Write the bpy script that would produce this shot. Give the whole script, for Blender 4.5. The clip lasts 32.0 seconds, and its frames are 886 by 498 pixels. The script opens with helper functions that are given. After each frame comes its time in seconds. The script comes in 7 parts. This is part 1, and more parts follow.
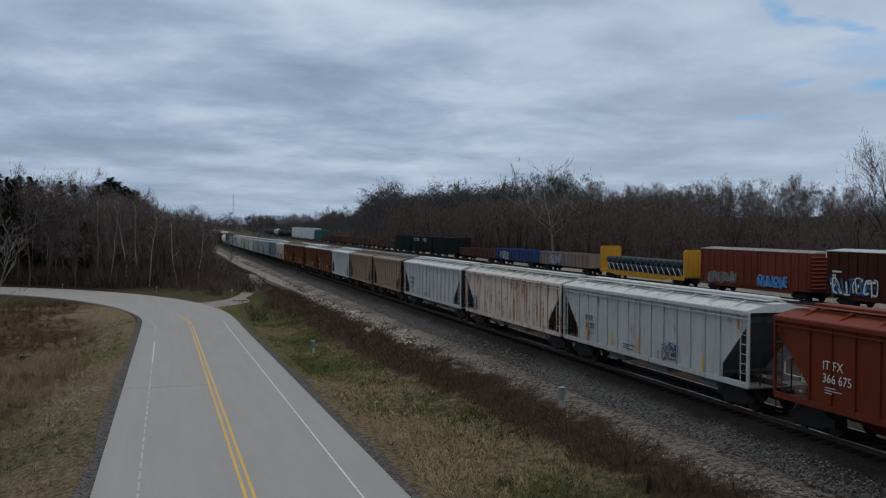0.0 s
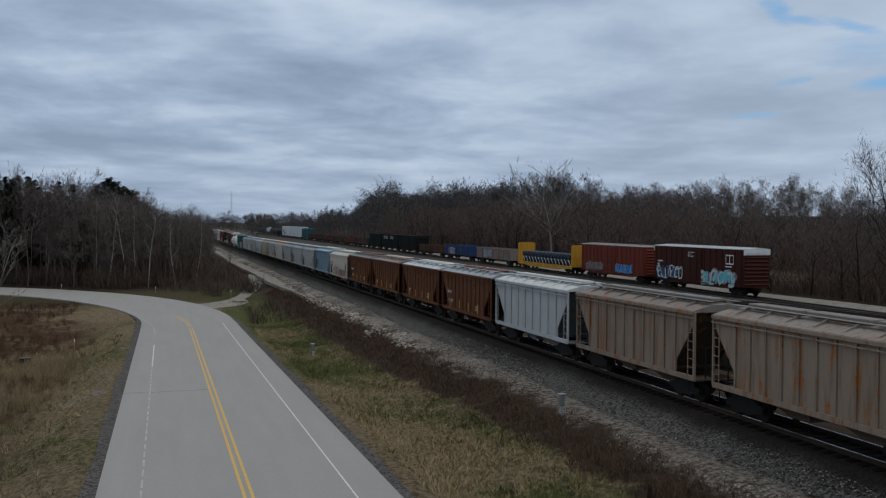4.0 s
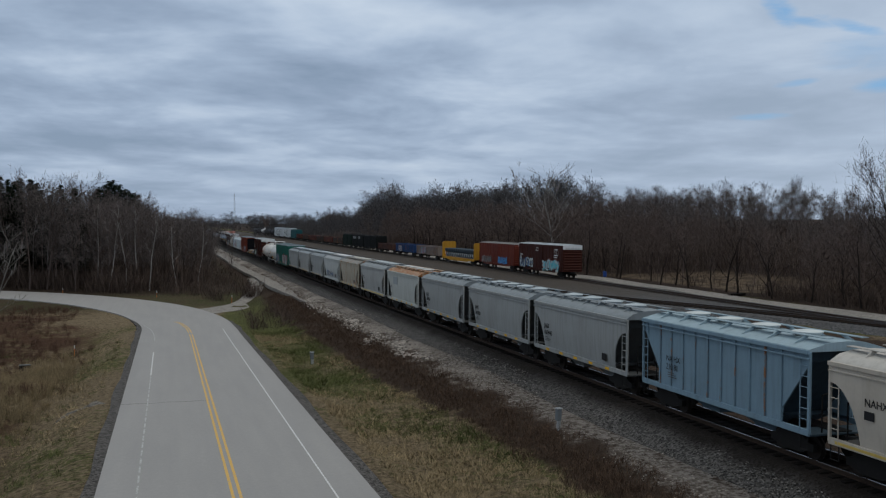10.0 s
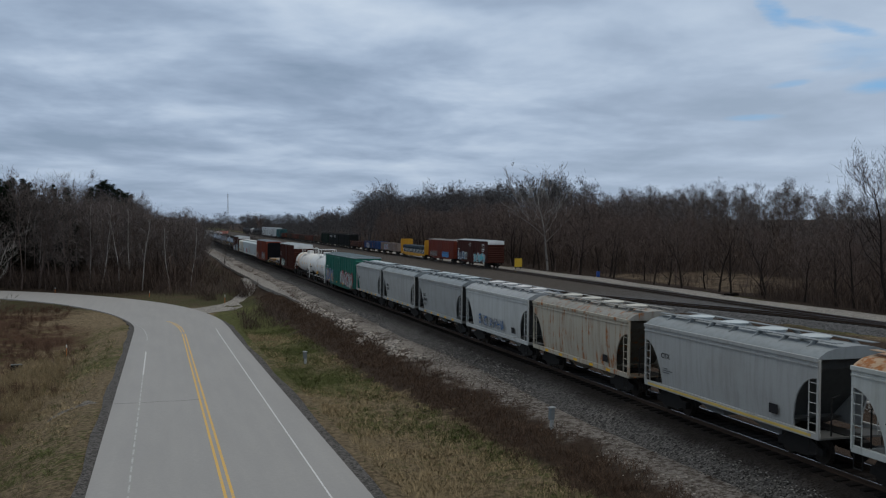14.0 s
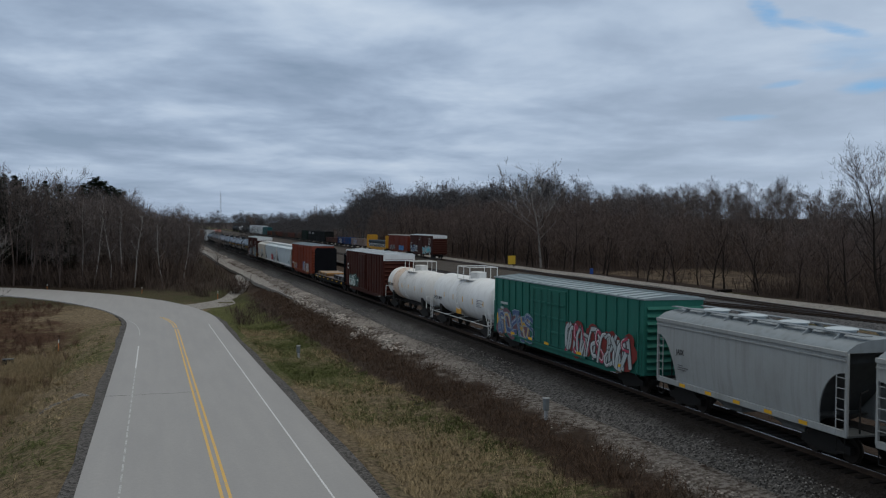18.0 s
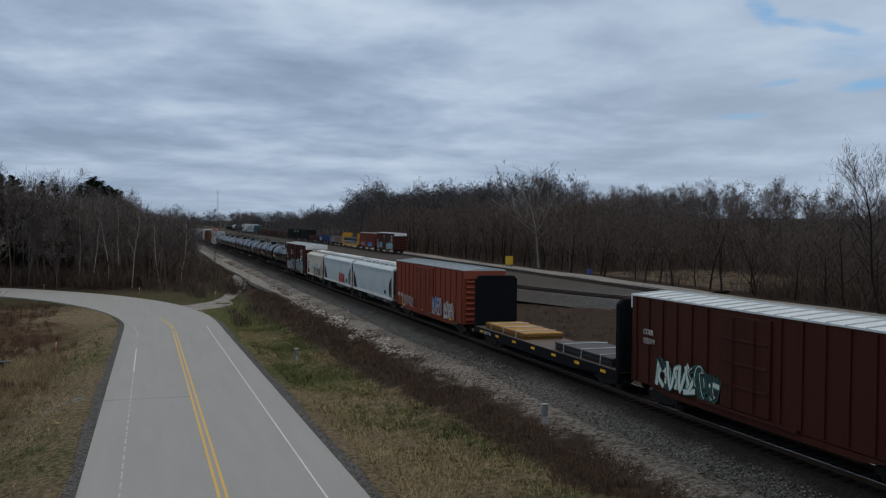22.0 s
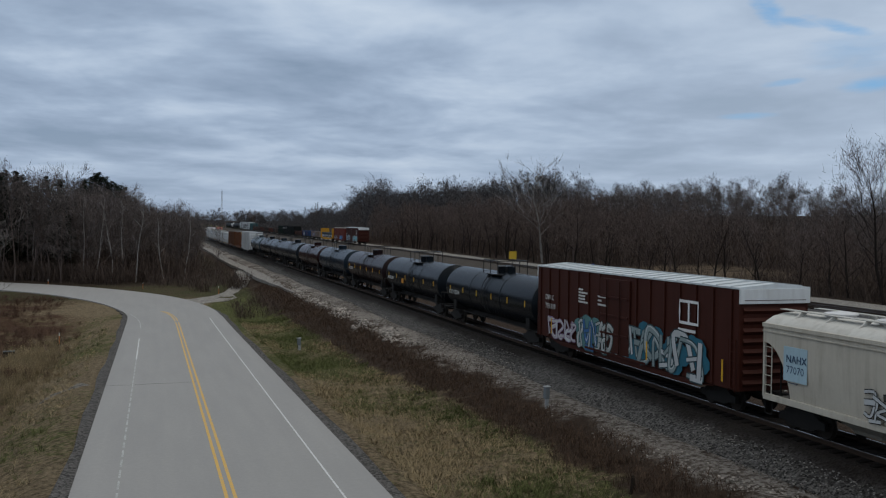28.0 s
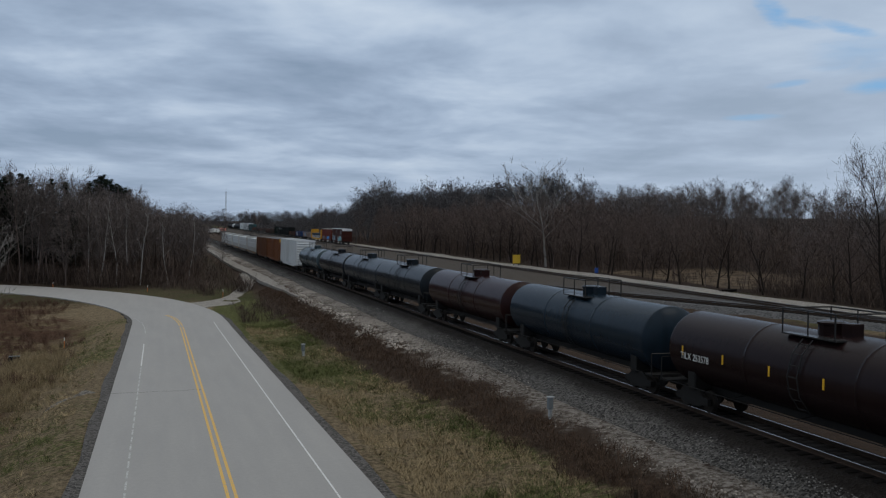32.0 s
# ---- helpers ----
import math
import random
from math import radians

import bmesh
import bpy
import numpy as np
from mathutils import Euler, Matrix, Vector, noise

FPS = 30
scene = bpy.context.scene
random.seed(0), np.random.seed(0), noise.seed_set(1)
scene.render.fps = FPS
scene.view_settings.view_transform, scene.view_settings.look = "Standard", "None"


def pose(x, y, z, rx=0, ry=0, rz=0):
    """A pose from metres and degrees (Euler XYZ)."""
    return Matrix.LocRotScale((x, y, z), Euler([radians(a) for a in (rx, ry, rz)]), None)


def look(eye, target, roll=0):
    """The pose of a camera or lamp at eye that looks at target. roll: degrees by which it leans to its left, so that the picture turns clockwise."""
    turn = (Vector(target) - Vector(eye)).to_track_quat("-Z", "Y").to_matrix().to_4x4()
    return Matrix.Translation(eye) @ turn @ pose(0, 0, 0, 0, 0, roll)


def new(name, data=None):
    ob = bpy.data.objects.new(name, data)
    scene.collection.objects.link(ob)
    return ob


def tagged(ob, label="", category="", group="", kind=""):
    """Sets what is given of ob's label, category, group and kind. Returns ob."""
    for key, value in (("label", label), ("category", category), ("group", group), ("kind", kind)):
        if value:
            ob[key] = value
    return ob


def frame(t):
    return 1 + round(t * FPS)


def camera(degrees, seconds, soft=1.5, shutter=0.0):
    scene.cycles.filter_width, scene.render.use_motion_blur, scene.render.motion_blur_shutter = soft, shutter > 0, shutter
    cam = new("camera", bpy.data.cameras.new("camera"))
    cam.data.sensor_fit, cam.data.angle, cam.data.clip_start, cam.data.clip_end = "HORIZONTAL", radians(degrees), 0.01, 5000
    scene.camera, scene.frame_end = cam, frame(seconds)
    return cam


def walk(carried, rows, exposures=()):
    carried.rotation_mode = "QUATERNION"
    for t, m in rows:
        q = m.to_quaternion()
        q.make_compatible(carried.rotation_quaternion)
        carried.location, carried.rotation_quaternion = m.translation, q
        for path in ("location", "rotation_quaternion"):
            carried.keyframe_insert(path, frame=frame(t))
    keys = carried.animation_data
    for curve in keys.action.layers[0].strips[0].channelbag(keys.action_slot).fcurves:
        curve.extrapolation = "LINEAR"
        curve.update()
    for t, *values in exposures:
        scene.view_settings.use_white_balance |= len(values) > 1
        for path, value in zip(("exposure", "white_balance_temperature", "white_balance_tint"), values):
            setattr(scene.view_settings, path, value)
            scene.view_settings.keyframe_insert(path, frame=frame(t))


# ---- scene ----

# ---- the camera: seconds, place, heading, tilt, roll ----
cam = camera(50.2, 32.0, 1.2)


def aim(x, y, z, heading, tilt, roll):
    h, p = radians(heading), radians(tilt)
    way = Vector((math.sin(h) * math.cos(p), math.cos(h) * math.cos(p), math.sin(p)))
    return look((x, y, z), Vector((x, y, z)) + 100 * way, roll)


PATH = [
    (0, -0.054, -0.061, 8.045, 16.388, -1.507, 0.323),
    (1, -0.096, -0.031, 8.093, 16.470, -1.523, 0.365),
    (2, -0.062, -0.049, 8.203, 16.513, -1.559, 0.379),
    (3, -0.143, -0.121, 8.338, 16.515, -1.595, 0.367),
    (3.5, -0.190, -0.120, 8.373, 16.521, -1.601, 0.369),
    (5.5, -0.194, -0.094, 8.772, 16.380, -1.593, 0.398),
    (6.5, -0.126, -0.190, 8.950, 16.347, -1.560, 0.440),
    (7.5, 0.005, -0.165, 9.000, 16.312, -1.530, 0.430),
    (8.5, 0.021, -0.124, 8.950, 16.312, -1.533, 0.457),
    (9.5, 0.105, -0.128, 9.051, 16.305, -1.548, 0.471),
    (10.5, 0.081, -0.056, 9.028, 16.370, -1.557, 0.487),
    (11, 0.056, -0.021, 8.954, 16.415, -1.525, 0.508),
    (11.5, 0.051, -0.041, 8.870, 16.443, -1.560, 0.537),
    (12, 0.046, -0.055, 8.807, 16.499, -1.569, 0.555),
    (12.5, 0.063, -0.096, 8.843, 16.573, -1.564, 0.568),
    (13, 0.072, -0.100, 8.858, 16.618, -1.511, 0.568),
    (14, 0.140, -0.045, 8.976, 16.710, -1.533, 0.533),
    (14.5, 0.162, 0.003, 8.947, 16.764, -1.570, 0.557),
    (16.5, 0.233, 0.061, 8.552, 16.969, -1.544, 0.586),
    (17.5, 0.163, 0.082, 8.547, 17.056, -1.542, 0.600),
    (18.5, 0.102, 0.081, 8.558, 17.174, -1.581, 0.641),
    (19.5, 0.128, 0.031, 8.652, 17.177, -1.598, 0.664),
    (20, 0.203, 0.079, 8.631, 17.209, -1.601, 0.693),
    (20.5, 0.192, 0.080, 8.531, 17.227, -1.617, 0.683),
    (21, 0.157, 0.068, 8.590, 17.249, -1.626, 0.671),
    (21.5, 0.114, 0.110, 8.717, 17.277, -1.642, 0.667),
    (22, 0.037, 0.104, 8.896, 17.303, -1.653, 0.660),
    (22.5, -0.088, 0.080, 9.025, 17.341, -1.655, 0.660),
    (23, -0.154, 0.141, 9.017, 17.365, -1.675, 0.629),
    (23.5, -0.277, 0.145, 8.833, 17.390, -1.659, 0.606),
    (24, -0.412, 0.137, 8.633, 17.379, -1.677, 0.559),
    (24.5, -0.457, 0.157, 8.420, 17.355, -1.676, 0.534),
    (25, -0.396, 0.099, 8.246, 17.305, -1.667, 0.558),
    (25.5, -0.289, 0.077, 8.132, 17.261, -1.660, 0.596),
    (27.5, 0.185, 0.118, 8.112, 17.046, -1.676, 0.649),
    (28, 0.166, 0.116, 8.078, 17.056, -1.674, 0.667),
    (28.5, 0.124, 0.143, 8.104, 17.013, -1.663, 0.688),
    (29, 0.071, 0.169, 8.114, 16.990, -1.622, 0.678),
    (29.5, -0.004, 0.167, 8.211, 16.971, -1.633, 0.658),
    (30, -0.039, 0.116, 8.346, 16.939, -1.642, 0.690),
    (30.5, 0.001, 0.059, 8.432, 16.894, -1.646, 0.713),
    (31, -0.004, 0.013, 8.483, 16.882, -1.632, 0.734),
    (32, 0.097, -0.024, 8.543, 16.830, -1.626, 0.772),
]
walk(cam, [(r[0], aim(*r[1:])) for r in PATH], exposures=((0.0, 0.0), (32.0, 0.0)))

# ---- shader helper ----
class Shader:
    """A small node builder: every call returns an output socket."""

    def __init__(self, tree):
        self.t = tree

    def put(self, kind, **values):
        n = self.t.nodes.new("ShaderNode" + kind)
        for k, v in values.items():
            if k == "mode":
                n.operation = v
            elif k == "blend":
                n.blend_type = v
            elif k == "data":
                n.data_type = v
            else:
                slot = n.inputs[int(k[1:])] if k[0] == "i" and k[1:].isdigit() else n.inputs[k.replace("_", " ")]
                if isinstance(v, bpy.types.NodeSocket):
                    self.t.links.new(v, slot)
                else:
                    slot.default_value = v
        return n

    def math(self, mode, a, b=0.0, c=0.0):
        return self.put("Math", mode=mode, i0=a, i1=b, i2=c).outputs[0]

    def vec(self, mode, a, b=(0, 0, 0)):
        return self.put("VectorMath", mode=mode, i0=a, i1=b).outputs[0]

    def noise(self, v, scale, detail=4.0, rough=0.55, dist=0.0):
        return self.put("TexNoise", Vector=v, Scale=scale, Detail=detail, Roughness=rough, Distortion=dist).outputs[0]

    def ramp(self, f, stops):
        n = self.put("ValToRGB", Fac=f)
        e = n.color_ramp.elements
        while len(e) < len(stops):
            e.new(0.5)
        for s, (p, c) in zip(e, stops):
            s.position = p
            s.color = (*c, 1) if len(c) == 3 else c
        return n.outputs[0]

    def step(self, f, lo, hi):
        n = self.put("MapRange", Value=f)
        n.interpolation_type = "SMOOTHSTEP"
        n.inputs[1].default_value, n.inputs[2].default_value = lo, hi
        return n.outputs[0]

    def mix(self, f, a, b, blend="MIX"):
        n = self.t.nodes.new("ShaderNodeMix")
        n.data_type, n.blend_type = "RGBA", blend
        for slot, v in ((n.inputs[0], f), (n.inputs[6], a), (n.inputs[7], b)):
            if isinstance(v, bpy.types.NodeSocket):
                self.t.links.new(v, slot)
            else:
                slot.default_value = v if not isinstance(v, tuple) or len(v) == 4 else (*v, 1)
        return n.outputs[2]

    def bump(self, h, strength=0.4, dist=0.02):
        return self.put("Bump", Height=h, Strength=strength, Distance=dist).outputs[0]


def material(name, build):
    m = bpy.data.materials.new(name)
    m.use_nodes = True
    t = m.node_tree
    t.nodes.clear()
    s = Shader(t)
    out = t.nodes.new("ShaderNodeOutputMaterial")
    bs = t.nodes.new("ShaderNodeBsdfPrincipled")
    t.links.new(bs.outputs[0], out.inputs[0])
    for key, v in build(s).items():
        if isinstance(v, bpy.types.NodeSocket):
            t.links.new(v, bs.inputs[key])
        else:
            bs.inputs[key].default_value = (*v, 1) if isinstance(v, tuple) and len(v) == 3 else v
    return m


def coords(s, space="Object"):
    return s.t.nodes.new("ShaderNodeTexCoord").outputs[space]


def place(s):
    return s.t.nodes.new("ShaderNodeNewGeometry").outputs["Position"]


def scaled(s, v, k):
    return s.vec("MULTIPLY", v, k)


def plain(name, colour, rough=0.6, metal=0.0, grain=0.25, size=6.0, shine=0.2, each=0.0):
    """each: how far single blades, twigs or stones differ from one another."""
    def build(s):
        v = coords(s)
        n = s.noise(v, size, 6)
        c = s.mix(s.math("MULTIPLY", n, grain * 2), tuple(x * (1 - grain) for x in colour), tuple(min(1, x * (1 + grain)) for x in colour))
        if each:
            lot = s.t.nodes.new("ShaderNodeNewGeometry").outputs["Random Per Island"]
            c = s.mix(lot, s.mix(1.0, c, (1 - each, 1 - each, 1 - each), "MULTIPLY"), s.mix(1.0, c, (1 + each, 1 + each * 0.97, 1 + each * 0.92), "MULTIPLY"))
        return {"Base Color": c, "Roughness": rough, "Metallic": metal, "Specular IOR Level": shine if rough < 0.85 else 0.03, "Normal": s.bump(n, 0.2, 0.01)}
    return material(name, build)


# ---- sky and light ----
# gaps in the cloud: bearing, height, half-widths, slope, how open
GAPS = ((0.624, 0.209, 0.017, 0.013, -0.45, 1.0), (0.650, 0.197, 0.034, 0.0045, -0.20, 0.75), (0.690, 0.190, 0.030, 0.006, -0.30, 0.85), (0.706, 0.165, 0.05, 0.018, 0.0, 0.35),
        (0.722, 0.135, 0.030, 0.0075, 0.06, 1.0), (0.609, 0.1085, 0.028, 0.0035, 0.02, 0.70), (0.640, 0.140, 0.020, 0.0035, 0.1, 0.60))


def make_world():
    w = bpy.data.worlds.new("sky")
    w.use_nodes = True
    scene.world = w
    t = w.node_tree
    t.nodes.clear()
    s = Shader(t)
    out = t.nodes.new("ShaderNodeOutputWorld")
    bg = t.nodes.new("ShaderNodeBackground")
    t.links.new(bg.outputs[0], out.inputs[0])
    sky = t.nodes.new("ShaderNodeTexSky")
    sky.sky_type, sky.sun_disc = "NISHITA", False
    sky.sun_elevation, sky.sun_rotation = radians(64), radians(129)
    v = t.nodes.new("ShaderNodeTexCoord").outputs["Generated"]
    sep = s.put("SeparateXYZ", i0=v)
    z = s.math("MAXIMUM", sep.outputs[2], 0.0)
    ax = s.math("ARCTAN2", sep.outputs[0], sep.outputs[1])

    def deck(lift):
        """Where the sight line at this height meets the flat cloud deck."""
        k = s.math("DIVIDE", 1.0, s.math("ADD", s.math("MAXIMUM", s.math("ADD", z, lift), 0.0), 0.125))
        p = s.put("CombineXYZ", i0=s.math("MULTIPLY", sep.outputs[0], k), i1=s.math("MULTIPLY", sep.outputs[1], k), i2=0.0).outputs[0]
        return s.put("VectorRotate", Vector=p, Angle=radians(20)).outputs[0]

    def cover(lift, detail):
        """Broken rolls of cloud, drawn out across the wind."""
        p = deck(lift)
        rolls = s.noise(scaled(s, s.vec("ADD", p, (2.3, 7.1, 0.0)), (1.45, 1.35, 1.0)), 1.0, detail, 0.56, 0.2)
        banks = s.noise(scaled(s, s.vec("ADD", p, (5.2, 1.4, 3.0)), (0.55, 0.80, 1.0)), 1.0, 3, 0.45, 0.2)
        return s.math("ADD", s.math("MULTIPLY", rolls, 0.62), s.math("MULTIPLY", banks, 0.38))

    d = cover(0.0, 9)
    half_step = s.math("ADD", 0.003, s.math("MULTIPLY", z, 0.075))
    # the upper rims of the rolls catch the light, the bases stay grey
    rim = s.math("SUBTRACT", cover(s.math("MULTIPLY", half_step, -1.0), 4), cover(half_step, 4))
    d = s.math("ADD", s.math("ADD", 0.5, s.math("MULTIPLY", s.math("SUBTRACT", 0.5, d), 0.72)), s.math("MULTIPLY", rim, 0.42))
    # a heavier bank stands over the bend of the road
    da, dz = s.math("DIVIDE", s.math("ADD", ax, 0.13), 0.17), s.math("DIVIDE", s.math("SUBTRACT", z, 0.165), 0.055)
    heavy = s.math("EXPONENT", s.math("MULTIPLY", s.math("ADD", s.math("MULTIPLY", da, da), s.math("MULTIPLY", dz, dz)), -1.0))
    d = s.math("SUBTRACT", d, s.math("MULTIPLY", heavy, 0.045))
    # thin layers in the distance
    sheet = s.noise(s.put("CombineXYZ", i0=s.math("MULTIPLY", ax, 5.0), i1=s.math("MULTIPLY", z, 70.0), i2=0.0).outputs[0], 1.0, 6, 0.55, 0.3)
    d = s.math("ADD", d, s.math("MULTIPLY", s.math("SUBTRACT", sheet, 0.5), s.math("MULTIPLY", s.math("SUBTRACT", 1.0, s.step(z, 0.04, 0.14)), 0.15)))
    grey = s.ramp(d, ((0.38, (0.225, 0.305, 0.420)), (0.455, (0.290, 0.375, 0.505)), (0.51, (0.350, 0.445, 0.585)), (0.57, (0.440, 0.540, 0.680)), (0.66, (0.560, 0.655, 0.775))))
    low = s.step(z, 0.0, 0.13)
    grey = s.mix(low, s.mix(0.45, grey, (0.39, 0.475, 0.595)), grey)
    # brighter and whiter overhead, where the cover is thin
    high = s.step(z, 0.30, 0.75)
    grey = s.mix(high, grey, s.mix(0.75, grey, (0.77, 0.785, 0.765)))
    thin = s.math("MULTIPLY", s.step(ax, 0.18, 0.75), s.math("SUBTRACT", 1.0, high))
    grey = s.mix(s.math("MULTIPLY", thin, 0.42), grey, (0.48, 0.57, 0.69))
    # a few torn gaps of blue
    blue = s.mix(0.55, s.mix(1.0, sky.outputs[0], (0.10, 0.10, 0.10), "MULTIPLY"), (0.12, 0.42, 0.82))
    torn = s.put("CombineXYZ", i0=s.math("MULTIPLY", ax, 22.0), i1=s.math("MULTIPLY", z, 90.0), i2=0.0).outputs[0]
    ragged = s.math("MULTIPLY", s.math("SUBTRACT", s.noise(torn, 1.0, 6, 0.6, 0.6), 0.5), 2.2)
    hole = 0.0
    for a0, z0, ra, rz, slope, most in GAPS:
        u = s.math("DIVIDE", s.math("SUBTRACT", ax, a0), ra)
        w = s.math("DIVIDE", s.math("SUBTRACT", s.math("SUBTRACT", z, z0), s.math("MULTIPLY", s.math("SUBTRACT", ax, a0), slope)), rz)
        near = s.math("SUBTRACT", 1.0, s.math("ADD", s.math("MULTIPLY", u, u), s.math("MULTIPLY", w, w)))
        hole = s.math("MAXIMUM", hole, s.math("MULTIPLY", s.step(s.math("ADD", near, ragged), -0.5, 1.7), most))
    c = s.mix(hole, grey, blue)
    ground = s.step(sep.outputs[2], -0.03, 0.0)
    c = s.mix(ground, (0.05, 0.05, 0.05), c)
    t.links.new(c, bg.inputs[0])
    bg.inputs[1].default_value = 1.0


make_world()
sun = new("sun", bpy.data.lights.new("sun", "SUN"))
sun.data.energy, sun.data.angle, sun.data.color = 0.55, radians(35), (1.0, 0.93, 0.82)
sun.matrix_world = look((0, 0, 60), (-22, 18, 0))


# ---- materials ----
def build_paint(rust, streak, dirt=(0.45, 0.40, 0.36), gloss=0.62, shine=0.14):
    def build(s):
        info = s.t.nodes.new("ShaderNodeObjectInfo")
        v = s.vec("ADD", coords(s), s.put("CombineXYZ", i0=s.math("MULTIPLY", info.outputs["Random"], 40.0), i1=s.math("MULTIPLY", info.outputs["Random"], 90.0), i2=0.0).outputs[0])
        run = s.noise(scaled(s, v, (2.2, 2.2, 0.22)), 1.6, 6, 0.6)
        spot = s.noise(v, 0.55, 7, 0.65)
        grain = s.noise(v, 9.0, 4)
        c = s.mix(s.math("MULTIPLY", s.step(run, 0.42, 0.72), streak), info.outputs["Color"], s.mix(1.0, info.outputs["Color"], dirt, "MULTIPLY"))
        c = s.mix(s.math("MULTIPLY", s.step(spot, 0.40, 0.75), 0.30), c, s.mix(1.0, c, (0.60, 0.56, 0.52), "MULTIPLY"))
        edge = s.math("ADD", s.math("MULTIPLY", run, 0.6), s.math("MULTIPLY", s.noise(v, 1.7, 8, 0.7), 0.5))
        r = s.mix(grain, (0.15, 0.045, 0.014), (0.42, 0.175, 0.058))
        c = s.mix(s.step(edge, 0.74 - rust, 0.80 - rust * 0.8), c, r)
        c = s.mix(s.math("MULTIPLY", grain, 0.25), c, s.mix(1.0, c, (0.6, 0.6, 0.6), "MULTIPLY"))
        return {"Base Color": c, "Roughness": gloss, "Specular IOR Level": shine, "Normal": s.bump(s.math("ADD", run, s.math("MULTIPLY", grain, 0.3)), 0.15, 0.01)}
    return build


PAINT = material("weathered_paint", build_paint(0.0, 0.28))
RUSTY = material("rusting_paint", build_paint(0.16, 0.5, (0.40, 0.24, 0.15)))
ROOFRUST = material("rusted_roof", build_paint(0.24, 0.5, (0.45, 0.24, 0.12)))
STAINED = material("lightly_rusted_paint", build_paint(0.12, 0.35, (0.50, 0.38, 0.28)))
ORANGE_RUST = material("paint_eaten_by_rust", build_paint(0.185, 0.6, (0.55, 0.36, 0.22)))
TANKPAINT = material("tank_enamel", build_paint(-0.1, 0.35, (0.55, 0.50, 0.46), 0.27, 0.09))
DARKPAINT = material("matt_black_paint", build_paint(0.0, 0.28, (0.45, 0.40, 0.36), 0.75, 0.05))
BRIGHT = material("clean_paint", build_paint(-0.1, 0.2))
IRON = plain("dark_iron", (0.013, 0.012, 0.011), 0.7, 0.0, 0.4, 5)
WHEEL = plain("wheel_steel", (0.024, 0.020, 0.017), 0.5, 0.4, 0.4, 5)
RAILSTEEL = plain("rusty_rail", (0.040, 0.026, 0.018), 0.8, 0.0, 0.4, 3)
RAILTOP = plain("polished_rail_head", (0.36, 0.35, 0.34), 0.20, 1.0, 0.2, 3)
TIE = plain("creosoted_wood", (0.014, 0.012, 0.011), 0.9, 0, 0.5, 3)
GALV = plain("galvanised_steel", (0.42, 0.44, 0.45), 0.5, 0.3, 0.2, 3)
BARK = plain("grey_brown_bark", (0.115, 0.10, 0.090), 0.9, 0, 0.35, 0.6)
PALE = plain("pale_bark", (0.34, 0.32, 0.295), 0.9, 0, 0.4, 0.7)
TWIG = plain("bare_twigs", (0.108, 0.083, 0.074), 0.95, 0, 0.45, 0.05, each=0.45)
BRUSH = plain("brown_brush", (0.082, 0.061, 0.051), 0.95, 0, 0.5, 0.12, each=0.5)
BANKBRUSH = plain("bank_brush", (0.080, 0.054, 0.039), 0.95, 0, 0.5, 0.15, each=0.6)
GREYTWIG = plain("grey_twigs", (0.112, 0.096, 0.091), 0.95, 0, 0.45, 0.06, each=0.45)
# distance haze is painted into the twig colour of the far woods
HAZETWIG = plain("haze_tinted_bare_wood", (0.082, 0.078, 0.080), 0.95, 0, 0.4, 0.02, each=0.35)
DARKBARK = plain("dark_bark", (0.030, 0.024, 0.021), 0.9, 0, 0.4, 0.7)
OLDBARK = plain("weathered_bark", (0.215, 0.20, 0.185), 0.9, 0, 0.4, 0.7)
NEEDLE = plain("conifer_needles", (0.010, 0.018, 0.009), 0.9, 0, 0.5, 0.3)
STRAW = plain("dry_grass", (0.255, 0.200, 0.120), 0.95, 0, 0.45, 0.25, each=0.6)
BLADE = plain("green_grass", (0.082, 0.092, 0.036), 0.9, 0, 0.5, 0.3, each=0.6)


